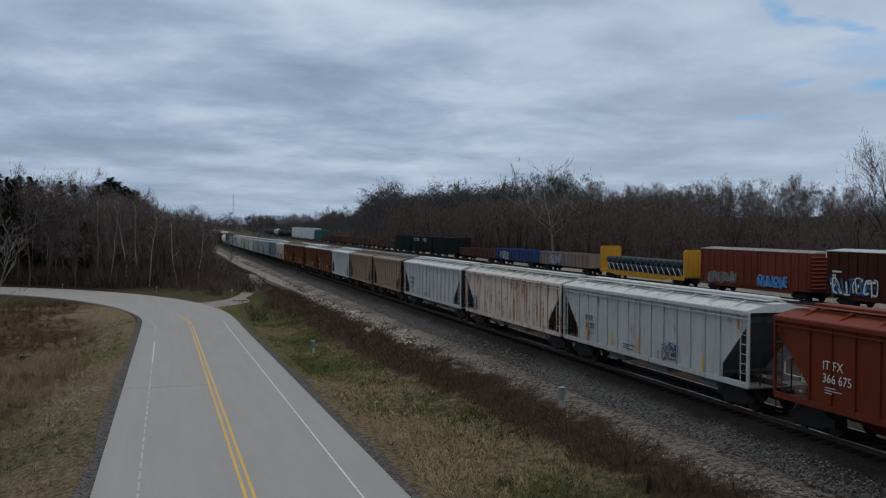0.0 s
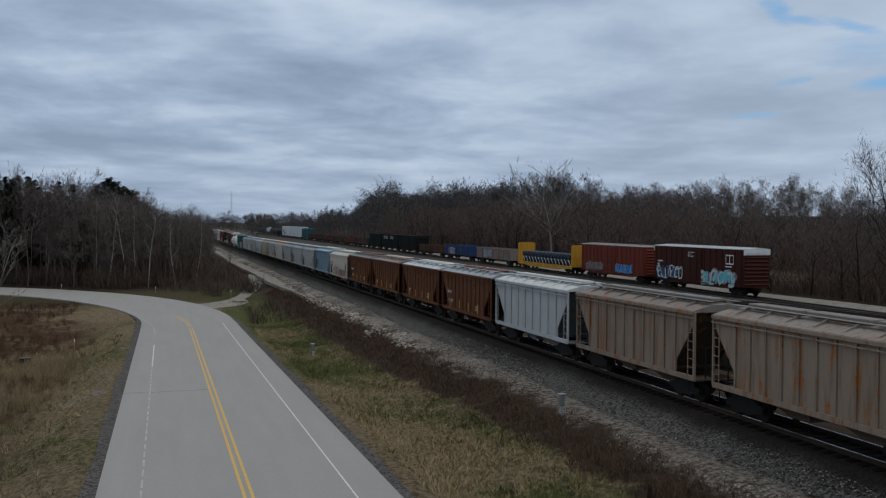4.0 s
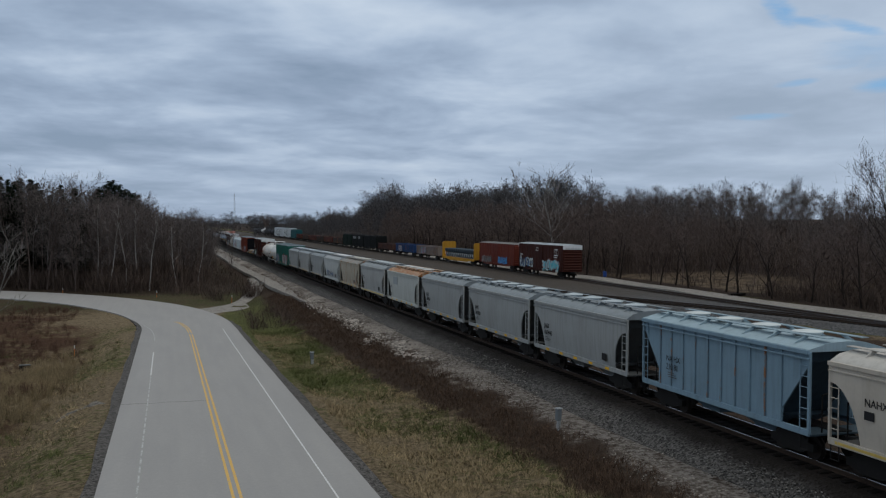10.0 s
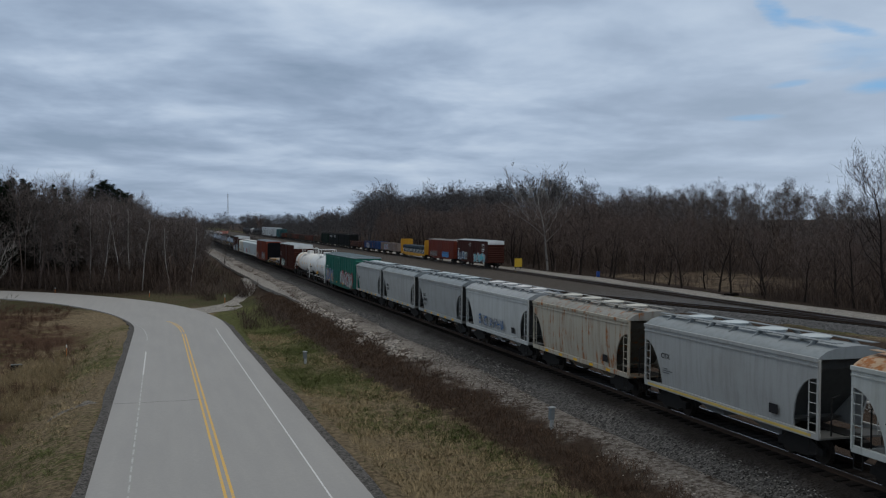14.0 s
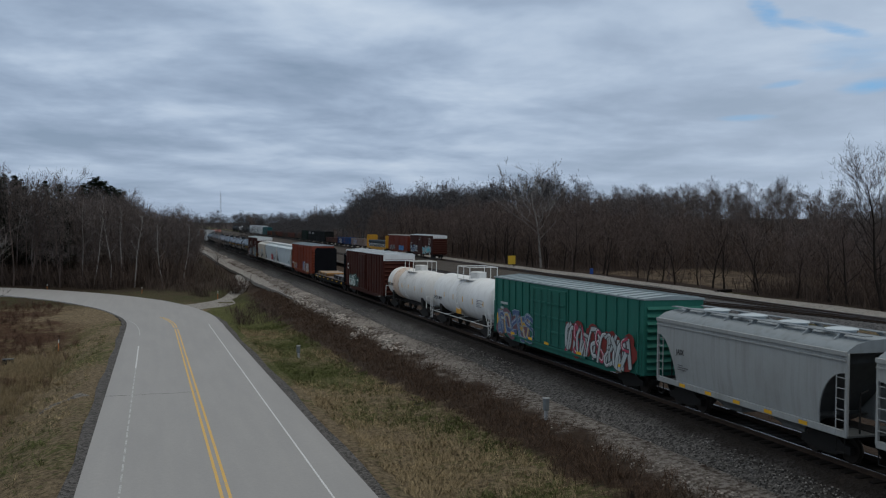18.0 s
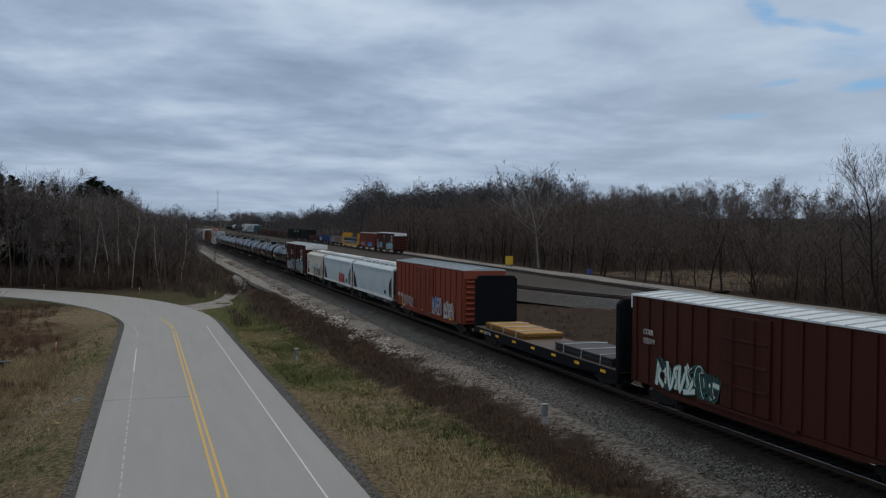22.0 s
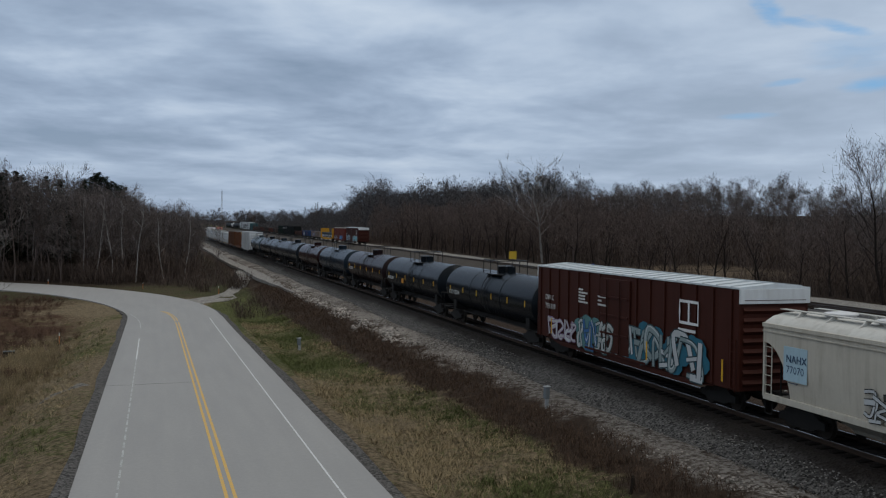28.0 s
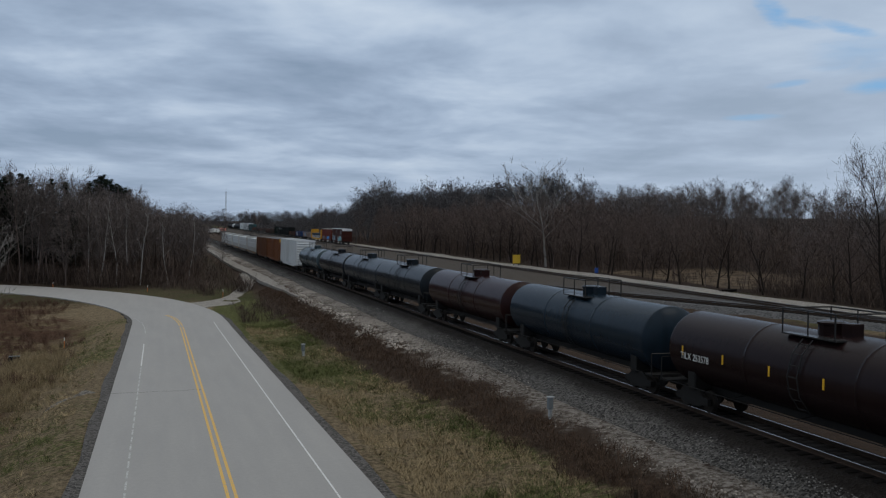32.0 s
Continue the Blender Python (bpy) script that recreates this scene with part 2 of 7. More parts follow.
def build_ground(s):
    p = place(s)
    sep = s.put("SeparateXYZ", i0=p)
    y = s.math("MULTIPLY", s.math("SUBTRACT", sep.outputs[1], s.math("MULTIPLY", sep.outputs[0], 0.1008)), 0.99)
    x = s.math("MULTIPLY", sep.outputs[0], 1.12)
    big = s.noise(p, 0.085, 5, 0.6)
    mid = s.noise(p, 0.45, 6, 0.65)
    fine = s.noise(p, 4.0, 8, 0.72)
    lie = s.noise(s.put("VectorRotate", Vector=scaled(s, p, (1.0, 1.0, 1.0)), Angle=0.5).outputs[0], 1.6, 8, 0.75, 1.2)
    straw = s.mix(s.step(fine, 0.3, 0.7), (0.070, 0.053, 0.033), (0.305, 0.236, 0.150))
    green = s.mix(s.step(fine, 0.3, 0.7), (0.030, 0.036, 0.012), (0.150, 0.155, 0.060))
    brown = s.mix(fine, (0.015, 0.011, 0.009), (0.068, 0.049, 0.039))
    f = s.math("ADD", s.math("ADD", s.math("MULTIPLY", big, 0.45), s.math("MULTIPLY", lie, 0.6)), s.math("MULTIPLY", s.math("MULTIPLY", s.step(x, 7.5, 9.0), s.step(y, 45.0, 95.0)), 0.10))
    c = s.mix(s.step(f, 0.52, 0.61), straw, green)
    bank = s.mix(fine, (0.024, 0.017, 0.013), (0.092, 0.065, 0.048))
    wob = s.math("ADD", x, s.math("MULTIPLY", s.math("SUBTRACT", mid, 0.5), 6.0))
    verge = s.math("MULTIPLY", s.step(s.math("SUBTRACT", wob, s.math("MULTIPLY", s.math("SUBTRACT", 1.0, s.step(y, 36.0, 68.0)), 1.7)), 14.4, 15.8), s.math("SUBTRACT", 1.0, s.step(wob, 58.0, 62.0)))
    c = s.mix(verge, c, bank)
    rub = s.math("MULTIPLY", s.step(wob, 19.3, 20.6), s.math("SUBTRACT", 1.0, s.step(wob, 22.4, 23.2)))
    c = s.mix(s.math("MULTIPLY", rub, s.step(fine, 0.40, 0.60)), c, (0.30, 0.275, 0.25))
    patch = s.math("MULTIPLY", s.math("MULTIPLY", s.step(wob, 18.6, 19.8), s.math("SUBTRACT", 1.0, s.step(wob, 22.0, 23.0))), s.step(s.noise(scaled(s, p, (1.0, 0.55, 1.0)), 0.30, 4, 0.6), 0.47, 0.60))
    c = s.mix(s.math("MULTIPLY", patch, s.math("ADD", 0.22, s.math("MULTIPLY", s.step(y, 42.0, 62.0), 0.68))), c, s.mix(fine, (0.16, 0.140, 0.120), (0.46, 0.415, 0.37)))
    left = s.math("SUBTRACT", 1.0, s.step(wob, -11.0, -6.0))
    c = s.mix(s.math("MULTIPLY", left, s.step(s.math("ADD", s.math("MULTIPLY", big, 0.6), s.math("MULTIPLY", mid, 0.4)), 0.40, 0.54)), c, s.mix(fine, (0.032, 0.018, 0.011), (0.120, 0.070, 0.045)))
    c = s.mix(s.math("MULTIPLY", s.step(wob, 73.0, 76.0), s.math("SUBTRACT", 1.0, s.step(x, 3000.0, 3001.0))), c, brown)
    glade = s.math("MULTIPLY", s.math("MULTIPLY", s.step(x, 78.0, 81.0), s.math("SUBTRACT", 1.0, s.step(x, 104.0, 112.0))), s.math("MULTIPLY", s.step(y, 92.0, 98.0), s.math("SUBTRACT", 1.0, s.step(y, 134.0, 142.0))))
    c = s.mix(glade, c, s.mix(s.step(mid, 0.4, 0.6), s.mix(fine, (0.030, 0.023, 0.017), (0.10, 0.075, 0.055)), s.mix(fine, (0.07, 0.052, 0.036), (0.22, 0.165, 0.112))))
    inside = s.math("SUBTRACT", 1.0, s.step(x, 14.0, 17.0))
    strip = s.math("MULTIPLY", s.step(y, 128.0, 140.0), inside)
    c = s.mix(s.math("MULTIPLY", strip, 0.85), c, s.mix(s.step(mid, 0.4, 0.6), s.mix(fine, (0.026, 0.020, 0.013), (0.090, 0.070, 0.045)), s.mix(fine, (0.018, 0.022, 0.009), (0.085, 0.092, 0.040))))
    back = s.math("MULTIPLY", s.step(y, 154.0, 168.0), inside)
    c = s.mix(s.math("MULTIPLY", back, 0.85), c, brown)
    h = s.math("ADD", s.math("MULTIPLY", mid, 0.4), s.math("ADD", fine, lie))
    return {"Base Color": c, "Roughness": 0.95, "Specular IOR Level": 0.05, "Normal": s.bump(h, 1.0, 0.25)}


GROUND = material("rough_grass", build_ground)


def stones(name, dark, light, scale, oil_shade_x=None, old=None):
    def build(s):
        p = place(s)
        vor = s.put("TexVoronoi", Vector=p, Scale=scale)
        n = s.noise(p, 0.35, 5, 0.6)
        c = s.mix(s.put("SeparateColor", i0=vor.outputs["Color"]).outputs[0], dark, light)
        c = s.mix(s.math("MULTIPLY", n, 0.5), c, s.mix(1.0, c, (0.5, 0.47, 0.45), "MULTIPLY"))
        if old is not None:
            aged = s.step(s.math("ADD", s.put("SeparateXYZ", i0=p).outputs[1], s.math("MULTIPLY", n, 30.0)), old, old + 40.0)
            c = s.mix(s.math("MULTIPLY", aged, 0.85), c, s.mix(s.noise(p, 1.3, 6, 0.7), (0.022, 0.018, 0.014), (0.092, 0.075, 0.060)))
        if oil_shade_x is not None:
            # oily brown stone; shade under the train is put into this colour too
            away = s.math("ABSOLUTE", s.math("SUBTRACT", s.put("SeparateXYZ", i0=p).outputs[0], oil_shade_x))
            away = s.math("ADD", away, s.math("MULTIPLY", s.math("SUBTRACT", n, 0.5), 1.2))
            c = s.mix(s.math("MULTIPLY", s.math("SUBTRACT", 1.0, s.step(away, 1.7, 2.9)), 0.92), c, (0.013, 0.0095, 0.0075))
        return {"Base Color": c, "Roughness": 0.92, "Specular IOR Level": 0.1, "Normal": s.bump(vor.outputs["Distance"], 0.9, 0.05)}
    return material(name, build)


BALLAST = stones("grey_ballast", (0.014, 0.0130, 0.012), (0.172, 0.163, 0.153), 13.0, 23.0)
YARD = stones("pale_ballast", (0.034, 0.034, 0.035), (0.142, 0.142, 0.143), 9.0, None, 95.0)
GRAVEL = stones("limestone_gravel", (0.155, 0.143, 0.130), (0.36, 0.34, 0.31), 7.0)
WASH = stones("washed_gravel", (0.07, 0.064, 0.056), (0.22, 0.20, 0.175), 9.0)
SHOULDER = stones("dark_shoulder_gravel", (0.034, 0.032, 0.030), (0.150, 0.142, 0.134), 11.0)


def build_concrete(s):
    p = place(s)
    sep = s.put("SeparateXYZ", i0=p)
    fine = s.noise(p, 7.0, 6, 0.7)
    big = s.noise(scaled(s, p, (1.0, 0.12, 1.0)), 0.7, 5, 0.6)
    tracks = s.math("MULTIPLY", s.math("SINE", s.math("MULTIPLY", s.math("SUBTRACT", sep.outputs[0], 2.565), 3.64)), 0.5)
    c = s.mix(fine, (0.228, 0.221, 0.211), (0.326, 0.314, 0.299))
    c = s.mix(s.math("MULTIPLY", s.step(big, 0.35, 0.7), 0.35), c, (0.215, 0.210, 0.204))
    c = s.mix(s.math("MULTIPLY", s.math("ABSOLUTE", tracks), 0.16), c, (0.19, 0.19, 0.19))
    return {"Base Color": c, "Roughness": 0.8, "Normal": s.bump(fine, 0.25, 0.01)}


CONCRETE = material("road_concrete", build_concrete)


def line_paint(name, colour, wear=0.52):
    def build(s):
        p = place(s)
        n = s.noise(p, 6.0, 6, 0.7)
        c = s.mix(s.step(n, wear, wear + 0.18), colour, (0.28, 0.28, 0.27))
        return {"Base Color": c, "Roughness": 0.7}
    return material(name, build)


WHITE_LINE = line_paint("worn_white_line", (0.56, 0.56, 0.55))
FADED_LINE = line_paint("faded_white_line", (0.45, 0.45, 0.44), 0.40)
YELLOW_LINE = line_paint("worn_yellow_line", (0.58, 0.35, 0.07))


# ---- lettering ----
WORDS = ("IT FX", "366 675", "IF RX", "21 283", "AEX", "M W CX", "46 34 14", "NA HX", "210 81", "JAIX", "860445", "860382", "860168", "860484", "CITX", "CBFX",
         "317338", "SHQX 10997", "ESAX  053", "400  422", "NAHX", "77070", "CTCX 725044", "TILX 253578", "TILX 292803", "SHPX 300092", "COER", "173519", "DW C", "793 819", "238 96")


def letter_meshes():
    obs = []
    for w in WORDS:
        cu = bpy.data.curves.new(w, "FONT")
        cu.body, cu.size, cu.extrude, cu.resolution_u, cu.align_x = w, 1.0, 0.004, 2, "LEFT"
        obs.append(new("lettering", cu))
    deps = bpy.context.evaluated_depsgraph_get()
    out = {}
    for w, ob in zip(WORDS, obs):
        out[w] = bpy.data.meshes.new_from_object(ob.evaluated_get(deps))
        bpy.data.objects.remove(ob)
    return out


LETTERS = letter_meshes()


# ---- mesh building ----
class Geo:
    """Collects vertices and faces of one part."""

    def __init__(self):
        self.v, self.f = [], []

    def add(self, verts, faces):
        k = len(self.v)
        self.v.extend(verts)
        self.f.extend(tuple(i + k for i in q) for q in faces)
        return self

    def box(self, x0, x1, y0, y1, z0, z1, c=0.0):
        """A block; c chamfers its four long upright edges and its rims."""
        if c <= 0:
            v = [(x, y, z) for z in (z0, z1) for x, y in ((x0, y0), (x1, y0), (x1, y1), (x0, y1))]
            return self.add(v, [(3, 2, 1, 0), (4, 5, 6, 7), (0, 1, 5, 4), (1, 2, 6, 5), (2, 3, 7, 6), (3, 0, 4, 7)])
        def ring(d, z):
            a, b, e, g = x0 + d, x1 - d, y0 + d, y1 - d
            k = c * 0.6
            return [(a + k, e, z), (b - k, e, z), (b, e + k, z), (b, g - k, z), (b - k, g, z), (a + k, g, z), (a, g - k, z), (a, e + k, z)]
        return self.loft([ring(c * 0.5, z0), ring(0, z0 + c * 0.5), ring(0, z1 - c * 0.5), ring(c * 0.5, z1)])

    def loft(self, rings, close=True):
        n = len(rings[0])
        v = [p for r in rings for p in r]
        f = [(j * n + i, j * n + (i + 1) % n, (j + 1) * n + (i + 1) % n, (j + 1) * n + i) for j in range(len(rings) - 1) for i in range(n)]
        if close:
            f += [tuple(range(n - 1, -1, -1)), tuple((len(rings) - 1) * n + i for i in range(n))]
        return self.add(v, f)

    def tube(self, a, b, r, n=6, r2=None):
        a, b = Vector(a), Vector(b)
        d = (b - a).normalized()
        u = d.cross(Vector((0, 0, 1)) if abs(d.z) < 0.9 else Vector((1, 0, 0))).normalized()
        w = d.cross(u)
        r2 = r if r2 is None else r2
        ring = lambda p, q: [tuple(p + q * (u * math.cos(k * math.tau / n) + w * math.sin(k * math.tau / n))) for k in range(n)]
        return self.loft([ring(a, r), ring(b, r2)])

    def path(self, pts, r, n=5):
        for a, b in zip(pts, pts[1:]):
            self.tube(a, b, r, n)
        return self

    def prism(self, outline, x0, x1):
        """An outline in (y, z), carried from x0 to x1."""
        return self.loft([[(x0, y, z) for y, z in outline], [(x1, y, z) for y, z in outline]])

    def spin(self, profile, n, y_axis=True, at=(0, 0, 0)):
        """A profile of (along, radius), turned round the long axis."""
        rings = []
        for y, r in profile:
            rings.append([(at[0] + r * math.sin(k * math.tau / n), at[1] + y, at[2] + r * math.cos(k * math.tau / n)) if y_axis
                          else (at[0] + y, at[1] + r * math.cos(k * math.tau / n), at[2] + r * math.sin(k * math.tau / n)) for k in range(n)])
        return self.loft(rings)

    def mesh(self, name, mat, smooth=False):
        m = bpy.data.meshes.new(name)
        m.from_pydata([tuple(p) for p in self.v], [], self.f)
        bm = bmesh.new()
        bm.from_mesh(m)
        bmesh.ops.recalc_face_normals(bm, faces=bm.faces)
        bm.to_mesh(m)
        bm.free()
        m.materials.append(mat)
        if smooth:
            m.polygons.foreach_set("use_smooth", [True] * len(m.polygons))
            m.set_sharp_from_angle(angle=radians(38))
        return m


def part(name, geo, mat, parent, label="", colour=None, smooth=False, at=None):
    """One mesh object under a thing or a part. geo is a Geo, or a mesh that is shared."""
    m = geo.mesh(name, mat, smooth) if isinstance(geo, Geo) else geo
    ob = new(name, m)
    ob.parent = parent
    if at is not None:
        ob.matrix_basis = at
    if colour:
        ob.color = (*colour, 1)
    if label:
        tagged(ob, label)
    return ob


def thing(name, label, category, group="", m=None, kind=""):
    ob = new(name)
    tagged(ob, label, category, group, kind)
    if m is not None:
        ob.matrix_basis = m
    return ob


def solid(name, geo, mat, label, category, group="", kind="", m=None, smooth=False):
    ob = new(name, geo.mesh(name, mat, smooth))
    tagged(ob, label, category, group, kind)
    if m is not None:
        ob.matrix_basis = m
    return ob


def bulk(name, verts, faces, mat, smooth=False):
    """A large mesh straight from arrays of triangles or quads."""
    m = bpy.data.meshes.new(name)
    verts, faces = np.asarray(verts, np.float32), np.asarray(faces, np.int32)
    k = faces.shape[1]
    m.vertices.add(len(verts))
    m.vertices.foreach_set("co", verts.ravel())
    m.loops.add(faces.size)
    m.loops.foreach_set("vertex_index", faces.ravel())
    m.polygons.add(len(faces))
    m.polygons.foreach_set("loop_start", np.arange(0, faces.size, k, dtype=np.int32))
    m.materials.append(mat)
    m.update(calc_edges=True)
    m.polygons.foreach_set("use_smooth", np.full(len(faces), smooth))
    return m


# ---- the lie of the land ----
TRACK_X, YARD_X = 23.0, 58.7


def plan(x, y):
    """From the site grid, which lies askew, to the grid of the tracks."""
    return 0.893 * x, 1.01 * y + 0.09 * x


def laid(pts):
    return [plan(*p) for p in pts]


def ease(a, b, t):
    k = np.clip((t - a) / (b - a), 0, 1)
    return k * k * (3 - 2 * k)


def road_z(y):
    return np.where(y < 101, -0.0257 * np.clip(y, -200, 101), -2.596 - 0.44 * ease(101, 129, y))


def rail_z(y):
    return 0.85 - 0.0037 * np.clip(y, -100, 320)


def land(x, y):
    x, y = np.asarray(x, float), np.asarray(y, float)
    rz, tz = road_z(y - 0.1008 * (x - 2.5)) / 0.88, rail_z(y) / 0.88
    x, y = x / 0.893, (y - 0.1008 * x) / 1.01
    near = 1 - ease(104, 122, y)
    z = rz - 0.12
    # ditch and field left of the road
    z = z - near * (1.75 * ease(-3.2, -9.5, x)) - near * 0.3 * ease(-12, -30, x)
    z = z + (1 - near) * 1.2 * ease(150, 230, y) * ease(14, -30, x)
    # swale, then the bank of the railway
    z = z - near * 0.45 * ease(8.8, 12.0, x)
    z = np.where(x > 12, z + (tz - 1.22 - z) * ease(12.0, 22.3, x), z)
    mid = tz - 1.22 - 0.25 * ease(29, 34, x) * ease(56, 48, x)
    z = np.where(x > 28, mid + (0.30 - mid) * ease(44, 58, x), z)
    z = np.where(x > 70, 0.30 + 0.35 * ease(70, 77, x), z)
    hill = ease(80, 260, x) * (4 + 9 * ease(60, 260, y)) * (1 - ease(500, 900, y))
    z = z + np.where(x > 70, hill, 0)
    left = ease(-20, -140, x) * ease(150, 300, y) * 5
    return 0.88 * (z + left)


def bumpy(x, y):
    return 0.10 * np.sin(x * 0.9 + 1.3 * np.sin(y * 0.31)) * np.sin(y * 0.7 + 0.8 * np.sin(x * 0.43)) + 0.05 * np.sin(2.3 * x + y) * np.sin(1.9 * y - x)


def spread(inner, outer_lo, outer_hi, n=16):
    lo = inner[0] - np.geomspace(2, inner[0] - outer_lo, n)[::-1]
    hi = inner[-1] + np.geomspace(2, outer_hi - inner[-1], n)
    return np.concatenate([lo, inner, hi])


def make_ground():
    xs = spread(np.arange(-56, 104, 0.95), -3000, 3500)
    ys = spread(np.concatenate([np.arange(-20, 130, 1.0), np.arange(130, 330, 2.5)]), -1500, 4500)
    X, Y = np.meshgrid(xs, ys)
    Z = land(X, Y)
    on_road = (X > -3.9) & (X < 8.9) & (Y < 128)
    Z = Z + np.where(on_road, 0, bumpy(X, Y) * (np.abs(X - TRACK_X) > 4.5))
    # the bend lies in a shallow cutting
    for px, py, pz in road_line[40:]:
        d = np.hypot(X - px, Y - py)
        Z = np.where(d < 11, np.minimum(Z, pz - 0.12 + 1.2 * ease(6.2, 11, d)), Z)
    n, m = len(xs), len(ys)
    i = np.arange(n * m).reshape(m, n)
    f = np.stack([i[:-1, :-1], i[:-1, 1:], i[1:, 1:], i[1:, :-1]], -1).reshape(-1, 4)
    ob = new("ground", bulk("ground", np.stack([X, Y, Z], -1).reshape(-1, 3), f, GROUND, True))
    tagged(ob, "rough spring grass, straw and brown earth", "ground", kind="structure")




def ribbon(name, line, half, lift, thick, mat, label, category, parent=None, kind="structure", edge=0.0):
    """A strip along a line of (x, y, z), half-widths to both sides; a slab with its own thickness."""
    g = Geo()
    rings = []
    for i, p in enumerate(line):
        a, b = Vector(line[max(i - 1, 0)]), Vector(line[min(i + 1, len(line) - 1)])
        d = (b - a)
        nrm = Vector((d.y, -d.x, 0)).normalized()
        h = half if not isinstance(half, (list, tuple)) else half[i]
        p = Vector(p)
        jl = edge * math.sin(i * 1.7) + edge * 0.6 * math.sin(i * 0.61 + 2)
        jr = edge * math.sin(i * 1.3 + 1) + edge * 0.6 * math.sin(i * 0.47)
        lo, hi = p - nrm * (h + jl), p + nrm * (h + jr)
        up = Vector((0, 0, lift))
        dn = Vector((0, 0, lift - thick))
        rings.append([tuple(lo + dn), tuple(lo + up), tuple(hi + up), tuple(hi + dn)])
    g.loft(rings)
    if parent is not None:
        return part(name, g, mat, parent, label)
    return solid(name, g, mat, label, category, kind=kind)


# ---- the road ----
ROAD_C = 2.565
BEND = laid([(2.872, 104), (2.6, 111), (1.9, 118), (0.4, 126), (-2.2, 134), (-6.0, 142), (-11.0, 150), (-17.5, 158), (-26.0, 166), (-38.0, 174), (-55.0, 182), (-80.0, 190), (-130.0, 200)])


def glide(pts, k=5):
    out = []
    for i in range(len(pts) - 1):
        p0, p1, p2, p3 = (Vector(pts[max(0, min(len(pts) - 1, j))]) for j in (i - 1, i, i + 1, i + 2))
        for s in range(k):
            t = s / k
            out.append(0.5 * ((2 * p1) + (p2 - p0) * t + (2 * p0 - 5 * p1 + 4 * p2 - p3) * t * t + (3 * p1 - p0 - 3 * p2 + p3) * t ** 3))
    out.append(Vector(pts[-1]))
    return out


def on_land(pts, dz=0.0):
    return [(p[0], p[1], float(land(p[0], p[1])) + dz) for p in pts]


straight = [Vector((ROAD_C, y)) for y in range(-60, 105, 4)]
road_line = [(p.x, p.y, float(road_z(p.y))) for p in straight + glide(BEND)]
make_ground()
road = thing("road", "pale concrete two-lane road bending away past a junction", "road", kind="structure")
ribbon("shoulder", [(x, y, z - 0.06) for x, y, z in road_line], 5.52, 0.0, 0.5, SHOULDER, "dark gravel shoulder", "", road, edge=0.09)
ribbon("carriageway", road_line, [4.955 if i < 45 else 4.955 + min(1.1, (i - 45) * 0.055) for i in range(len(road_line))], 0.0, 0.4, CONCRETE, "worn grey concrete slabs", "", road)


def stripe(name, off, y0, y1, w, mat, dash=None):
    g = Geo()
    y = y0
    while y < y1:
        ln = dash[0] if dash else 3.0
        e = min(y1, y + ln)
        g.loft([[(ROAD_C + off - w, q, float(road_z(q)) - 0.01), (ROAD_C + off - w, q, float(road_z(q)) + 0.006), (ROAD_C + off + w, q, float(road_z(q)) + 0.006), (ROAD_C + off + w, q, float(road_z(q)) - 0.01)] for q in (y, e)])
        y = e + (dash[1] if dash else 0.0)
    part(name, g, mat, road)


def bent_stripe(name, off, pts, w, mat):
    ribbon(name, [(p[0] + off, p[1], float(road_z(p[1]))) for p in pts], w, 0.006, 0.016, mat, "", "", road)


stripe("edge_line", -3.49, 69, 84, 0.042, WHITE_LINE)
stripe("edge_line", -3.49, -40, 69, 0.036, FADED_LINE, (1.2, 0.45))
stripe("edge_line", 3.49, 22, 105, 0.034, WHITE_LINE)
stripe("edge_line", 3.49, -40, 22, 0.034, WHITE_LINE, (2.2, 0.22))
for o in (-0.135, 0.135):
    stripe("centre_line", o, -40, 97, 0.056, YELLOW_LINE)
    bent_stripe("centre_line", o, glide(laid([(2.872, 96), (2.8, 101), (2.55, 106), (2.0, 111), (1.3, 114.5)]), 3), 0.056, YELLOW_LINE)
bent_stripe("edge_line", -3.49, glide(laid([(2.85, 93), (2.7, 99), (2.2, 105), (1.2, 111)]), 3), 0.032, FADED_LINE)
# joints and cracks across the slabs
for y in (27.8, 56.6):
    g = Geo()
    pts = [(-2.35 + i * 0.62, y + 0.10 * math.sin(i * 1.9) + i * 0.035) for i in range(9)]
    for a, b in zip(pts, pts[1:]):
        za, zb = float(road_z(a[1])), float(road_z(b[1]))
        g.loft([[(a[0], a[1] - 0.012, za - 0.01), (a[0], a[1] - 0.012, za + 0.004), (a[0], a[1] + 0.012, za + 0.004), (a[0], a[1] + 0.012, za - 0.01)],
                [(b[0], b[1] - 0.012, zb - 0.01), (b[0], b[1] - 0.012, zb + 0.004), (b[0], b[1] + 0.012, zb + 0.004), (b[0], b[1] + 0.012, zb - 0.01)]])
    part("crack", g, IRON, road)

# the gravel lane that climbs to the tracks, and the service way beside them
lane_pts = glide(laid([(4.5, 129), (8.0, 131.5), (11.5, 137), (14.5, 145), (16.8, 153), (18.0, 163), (18.6, 175)]), 5)
ribbon("gravel_lane", on_land(lane_pts, 0.06), [max(1.9, 3.6 - 0.14 * i) for i in range(len(lane_pts))], 0.0, 0.5, GRAVEL, "pale gravel lane climbing to the railway", "lane", edge=0.07)
way_pts = laid([(19.6 + 0.25 * math.sin(y * 0.05), y) for y in range(116, 420, 4)])
ribbon("service_way", on_land(way_pts, 0.06), [min(1.9, 0.2 + 0.06 * (y - 116)) for y in range(116, 420, 4)], 0.0, 0.5, GRAVEL, "pale gravel service way beside the track", "lane", edge=0.12)
